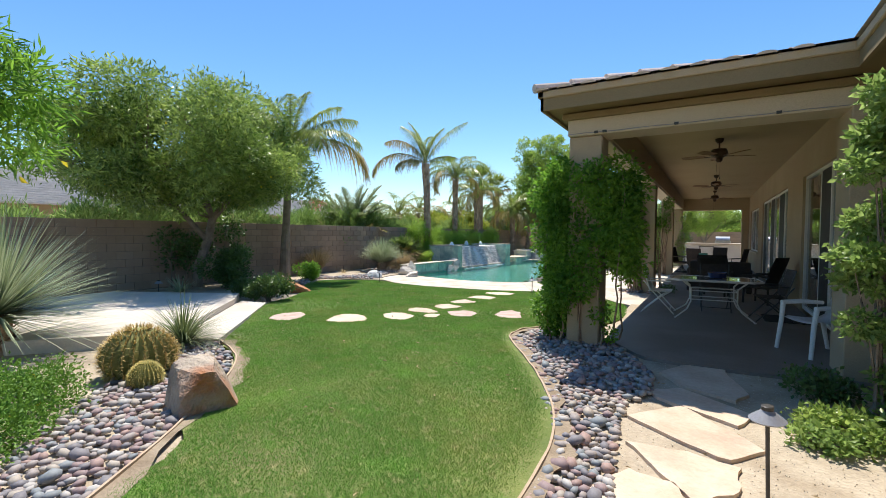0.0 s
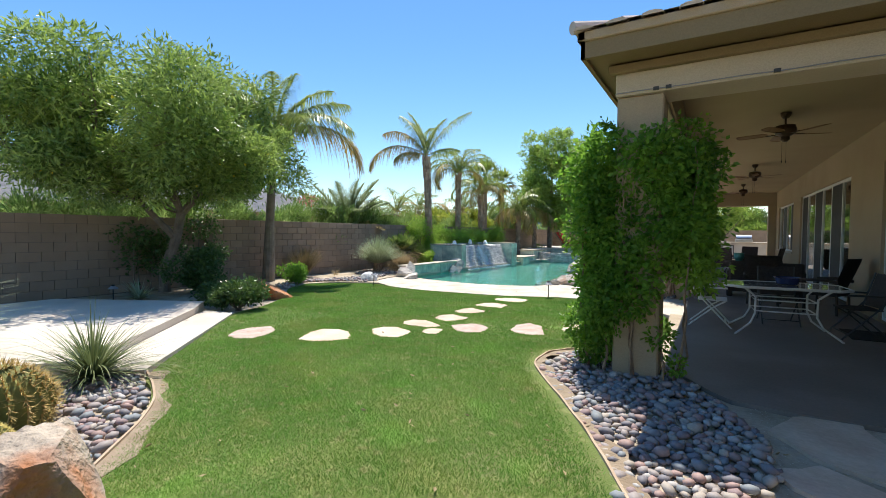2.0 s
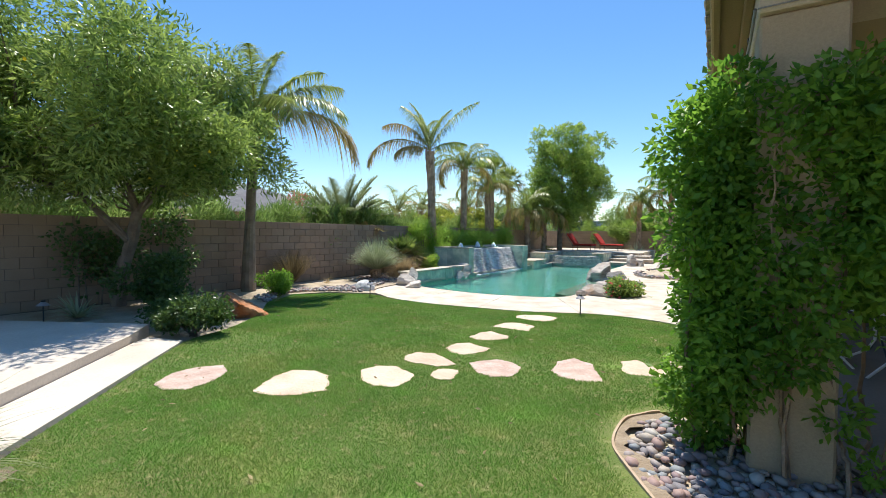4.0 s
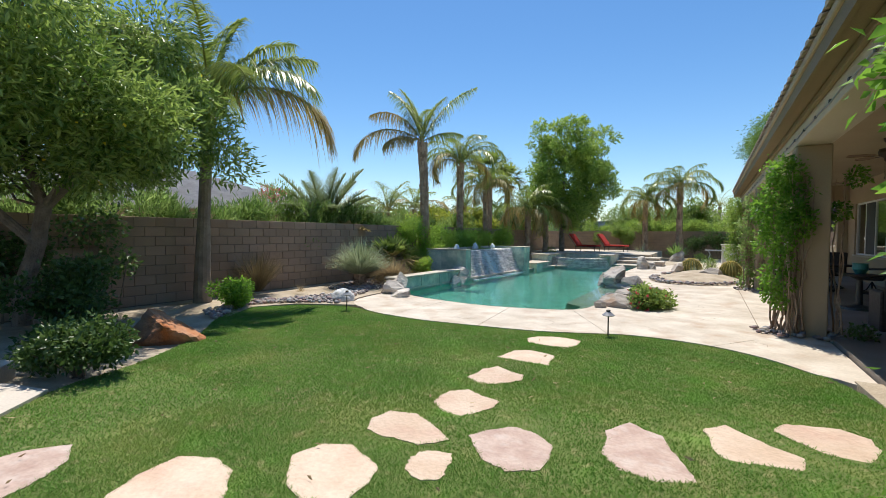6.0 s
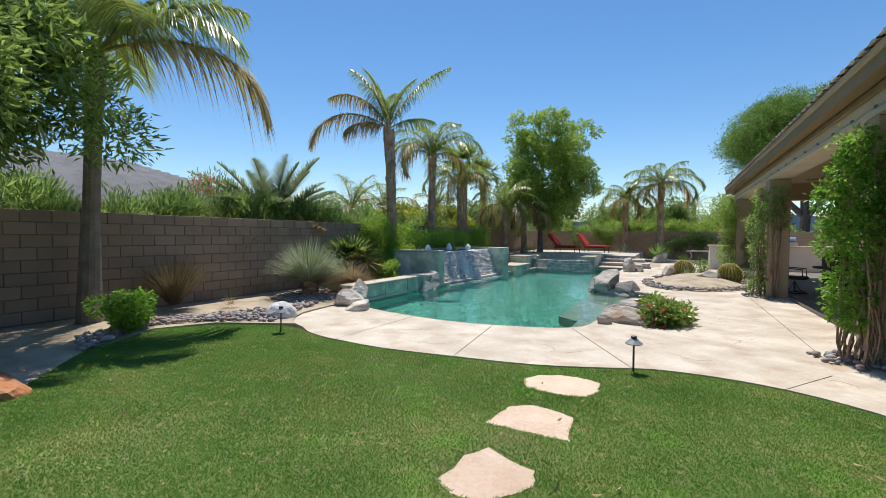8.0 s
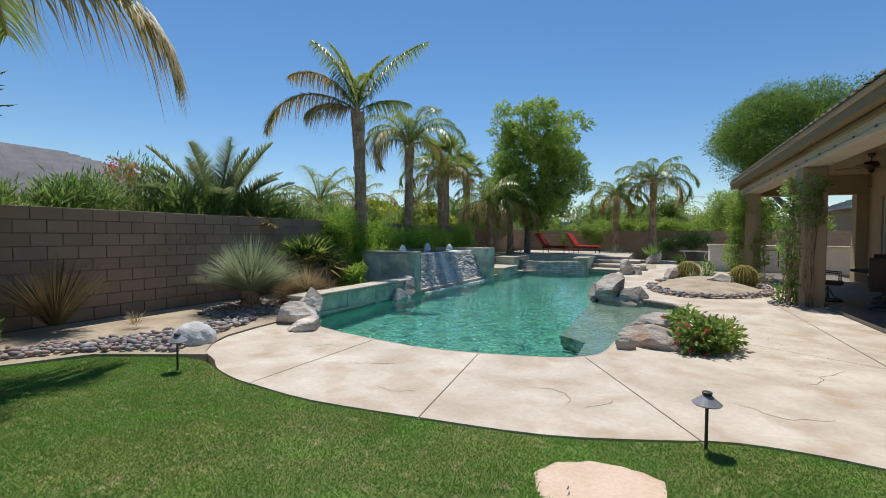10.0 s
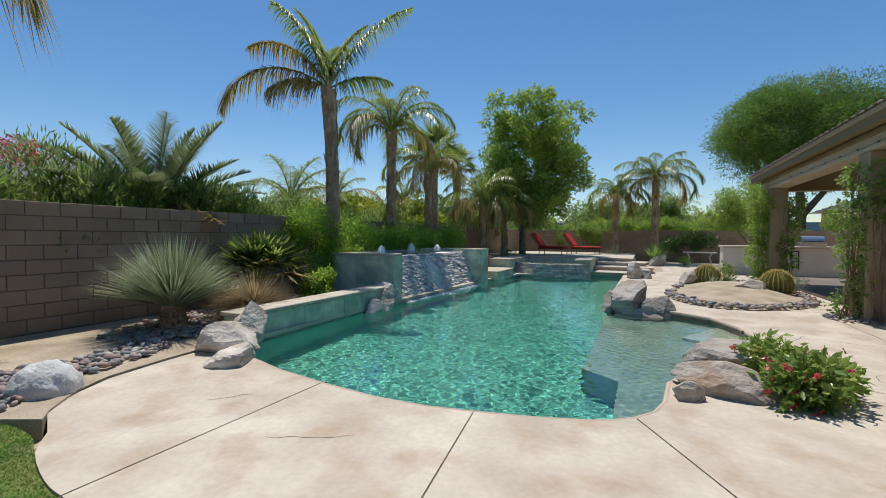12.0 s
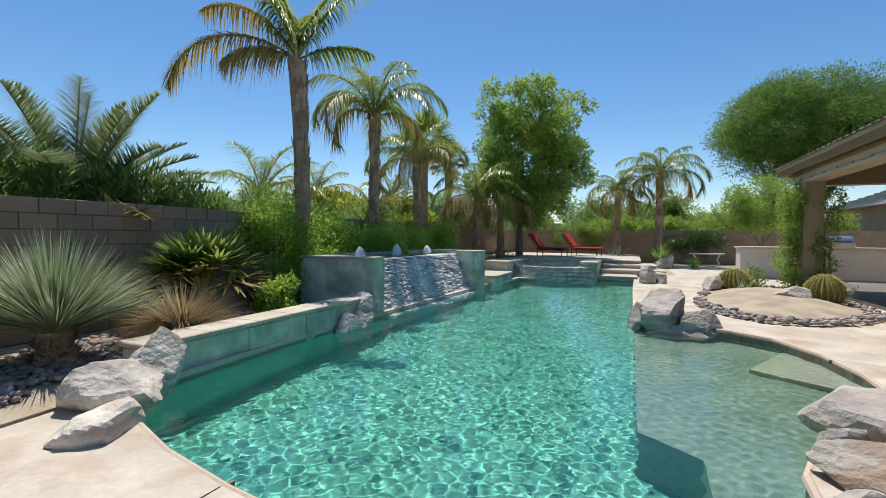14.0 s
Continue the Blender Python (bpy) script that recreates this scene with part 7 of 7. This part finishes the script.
column_vine(6.52, [(-0.47, -0.02, 0.3, 2.3, 0.25, 11), (-0.36, -0.22, 0.25, 2.45, 0.22, 10), (-0.38, 0.2, 0.4, 2.4, 0.24, 8), (-0.05, -0.33, 0.85, 2.3, 0.2, 8), (0.30, -0.30, 1.15, 2.35, 0.22, 7), (0.46, -0.05, 1.15, 2.45, 0.24, 7), (0.46, 0.2, 1.3, 2.2, 0.22, 5), (0.33, -0.2, 0.2, 0.45, 0.12, 2)],
            30000, 161, M["vine"], "thick bright green climbing vine around the first patio column", 10, 0.064)
column_vine(13.4, [(-0.42, -0.05, 0.6, 2.5, 0.2, 8), (-0.2, -0.3, 1.7, 2.5, 0.22, 4), (0.38, -0.1, 1.9, 2.4, 0.14, 2), (-0.3, -0.3, 0.5, 1.7, 0.14, 5)], 7000, 162, M["vine"], "climbing vine with bare woody stems on a patio column", 34, 0.06)
column_vine(20.0, [(-0.4, -0.05, 0.2, 2.5, 0.22, 8), (-0.1, -0.3, 1.9, 2.5, 0.2, 3)], 3000, 163, M["oleander"], "climbing vine with woody stems on a patio column", 24)
column_vine(26.4, [(-0.45, 0, 0.2, 2.7, 0.34, 9), (0.3, -0.2, 0.3, 2.4, 0.26, 6)], 6500, 164, M["leaf_bright"], "dense bright green vine around the far patio column", 14)
for y in (13.4, 20.0):
    pebble_bed("column_bed", [(-2.1, y - 0.5), (-1.2, y - 0.55), (-0.9, y), (-1.2, y + 0.5), (-2.0, y + 0.4), (-2.3, y)], 70, 0.04, 0.07, int(y), "river pebbles at the column foot", z=DECK + 0.002)

# ---- neighbours' houses and distance ----
M["neigh_tile"] = mat("pale_roof_tile", (0.60, 0.54, 0.49), (0.74, 0.68, 0.62), 0.85, 2.0, 20, 0.3, 0.01)


def neighbour(name, x, y, w, d, wall_h, rise, turn, label):
    h = thing(name, pose(x, y, G0, 0, 0, turn), label, "house")
    part("wall", box(-w / 2, w / 2, -d / 2, d / 2, 0, wall_h), M["stucco"], h)
    o = 0.6
    bm = bmesh.new()
    b = [bm.verts.new(p) for p in ((-w / 2 - o, -d / 2 - o, wall_h), (w / 2 + o, -d / 2 - o, wall_h), (w / 2 + o, d / 2 + o, wall_h), (-w / 2 - o, d / 2 + o, wall_h))]
    k = max(d - w, 0) / 2 + 0.3
    t = [bm.verts.new((0, -k, wall_h + rise)), bm.verts.new((0, k, wall_h + rise))]
    bm.faces.new((b[0], b[1], t[0])), bm.faces.new((b[1], b[2], t[1], t[0])), bm.faces.new((b[2], b[3], t[1])), bm.faces.new((b[3], b[0], t[0], t[1])), bm.faces.new(b[::-1])
    part("roof", bm, M["neigh_tile"], h)
    rows = bmesh.new()
    for i in range(22):
        f = i / 22
        X, Yk = (w / 2 + o) * (1 - f), (d / 2 + o) * (1 - f) + k * f
        z = wall_h + rise * f + 0.03
        for sx in (-1, 1):
            add_box(rows, sx * X - 0.04, sx * X + 0.04, -Yk, Yk, z - 0.04, z + 0.035)
        for sy in (-1, 1):
            add_box(rows, -X, X, sy * Yk - 0.04, sy * Yk + 0.04, z - 0.04, z + 0.035)
    tagged(part("tile_course", rows, M["neigh_tile"], h, "rows of pale clay roof tiles"), kind="stuff")
    part("roof_vent", box(1.5, 2.0, -1.2, -0.8, wall_h + rise * 0.55, wall_h + rise * 0.8), M["mortar"], h)
    return h


neighbour("neighbour_house", -26.5, 13.0, 11, 20, 2.5, 2.3, 0, "neighbouring house with a pale tiled hip roof behind the wall")
neighbour("neighbour_house", -34, 31, 12, 13, 2.5, 2.2, 0, "neighbouring house with a pale tiled hip roof behind the wall")
neighbour("neighbour_house", 13.8, 47.0, 14, 9, 3.3, 3.1, 0, "house with a tiled roof beyond the far wall")
neighbour("neighbour_house", -4, 78, 16, 12, 2.7, 3.0, 0, "distant house with a tiled roof")
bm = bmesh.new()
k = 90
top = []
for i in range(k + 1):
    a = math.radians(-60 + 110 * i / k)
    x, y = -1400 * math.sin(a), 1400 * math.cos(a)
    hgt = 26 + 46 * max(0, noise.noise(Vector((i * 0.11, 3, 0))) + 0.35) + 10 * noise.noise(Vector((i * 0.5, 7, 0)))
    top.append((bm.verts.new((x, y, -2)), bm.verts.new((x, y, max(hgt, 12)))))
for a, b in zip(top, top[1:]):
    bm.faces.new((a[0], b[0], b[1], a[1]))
tagged(part("backdrop", bm, M["mount"]), "mountain ridge on the horizon with blue haze in its colour", "mountains", kind="structure")

# ---- small litter on the lawn ----
rg = np.random.default_rng(9)
n = 130
x, y = rg.uniform(-9, -1, n), rg.uniform(1.5, 11, n)
k = inside(LAWN, x, y)
v, f = leaf_arrays(np.stack([x[k], y[k], 0.03 + fall_of(y[k])], 1), rg.normal(size=(k.sum(), 3)) * np.array([1, 1, 0.15]), 0.06, 0.02, rg)
tagged(link_mesh("fallen_leaves", np_mesh("fallen_leaves", v, f), M["dry"]), "scattered dry leaves on the grass", "fallen leaves", kind="stuff")

# ---- grit and litter on the sand beside the flagstones ----
rg = np.random.default_rng(19)
n = 3600
x, y = rg.uniform(-0.55, 1.5, n), rg.uniform(1.4, 6.0, n)
v, f = leaf_arrays(np.stack([x, y, np.full(n, G0 + 0.003)], 1), rg.normal(size=(n, 3)) * np.array([1, 1, 0.35]), 0.010, 0.009, rg, 0.9)
tagged(link_mesh("grit", np_mesh("grit", v, f), M["cap"]), "fine grit and crumbs on the sandy soil", "grit", kind="stuff")
n = 170
v, f = leaf_arrays(np.stack([rg.uniform(-0.5, 1.5, n), rg.uniform(1.4, 6.0, n), np.full(n, G0 + 0.012)], 1), rg.normal(size=(n, 3)) * np.array([1, 1, 0.12]), 0.05, 0.014, rg)
tagged(link_mesh("fallen_leaves", np_mesh("fallen_leaves", v, f), M["dry"]), "scattered dry leaves on the sand", "fallen leaves", kind="stuff")

# ---- pieces of walls and beds ----
pebble_bed("pebble_bed", BED_R, 1500, 0.032, 0.062, 201, "grey and rose river pebbles beside the patio", lambda q: q[1] < 4.6)
pebble_bed("pebble_bed", BED_L, 1500, 0.03, 0.06, 202, "grey and rose river pebbles along the lawn", lambda q: q[1] < 2.2)
pebble_bed("pebble_bed", BED_W, 2500, 0.035, 0.075, 203, "grey river pebbles in front of the block wall")
ring = [(x, y) for x, y in ISL]
inner = [(-3.2 + (x + 3.2) * 0.86, 22.7 + (y - 22.7) * 0.86) for x, y in ISL]
for k in range(0, len(ISL), 6):
    seg = ring[k:k + 7] + inner[k:k + 7][::-1]
    if len(seg) > 5:
        settle(pebble_bed("pebble_border", seg, 60, 0.04, 0.07, 210 + k, "ring of river pebbles round the sandy mound", z=0.05))
yard_wall("wall_west", True, WX, -6.0, 40.0, 6.3, 17.8, "tan concrete block garden wall, nine courses high")
yard_wall("wall_north", False, 40.0, -13.0, 14.0, -99, -99, "tan concrete block wall at the far end")
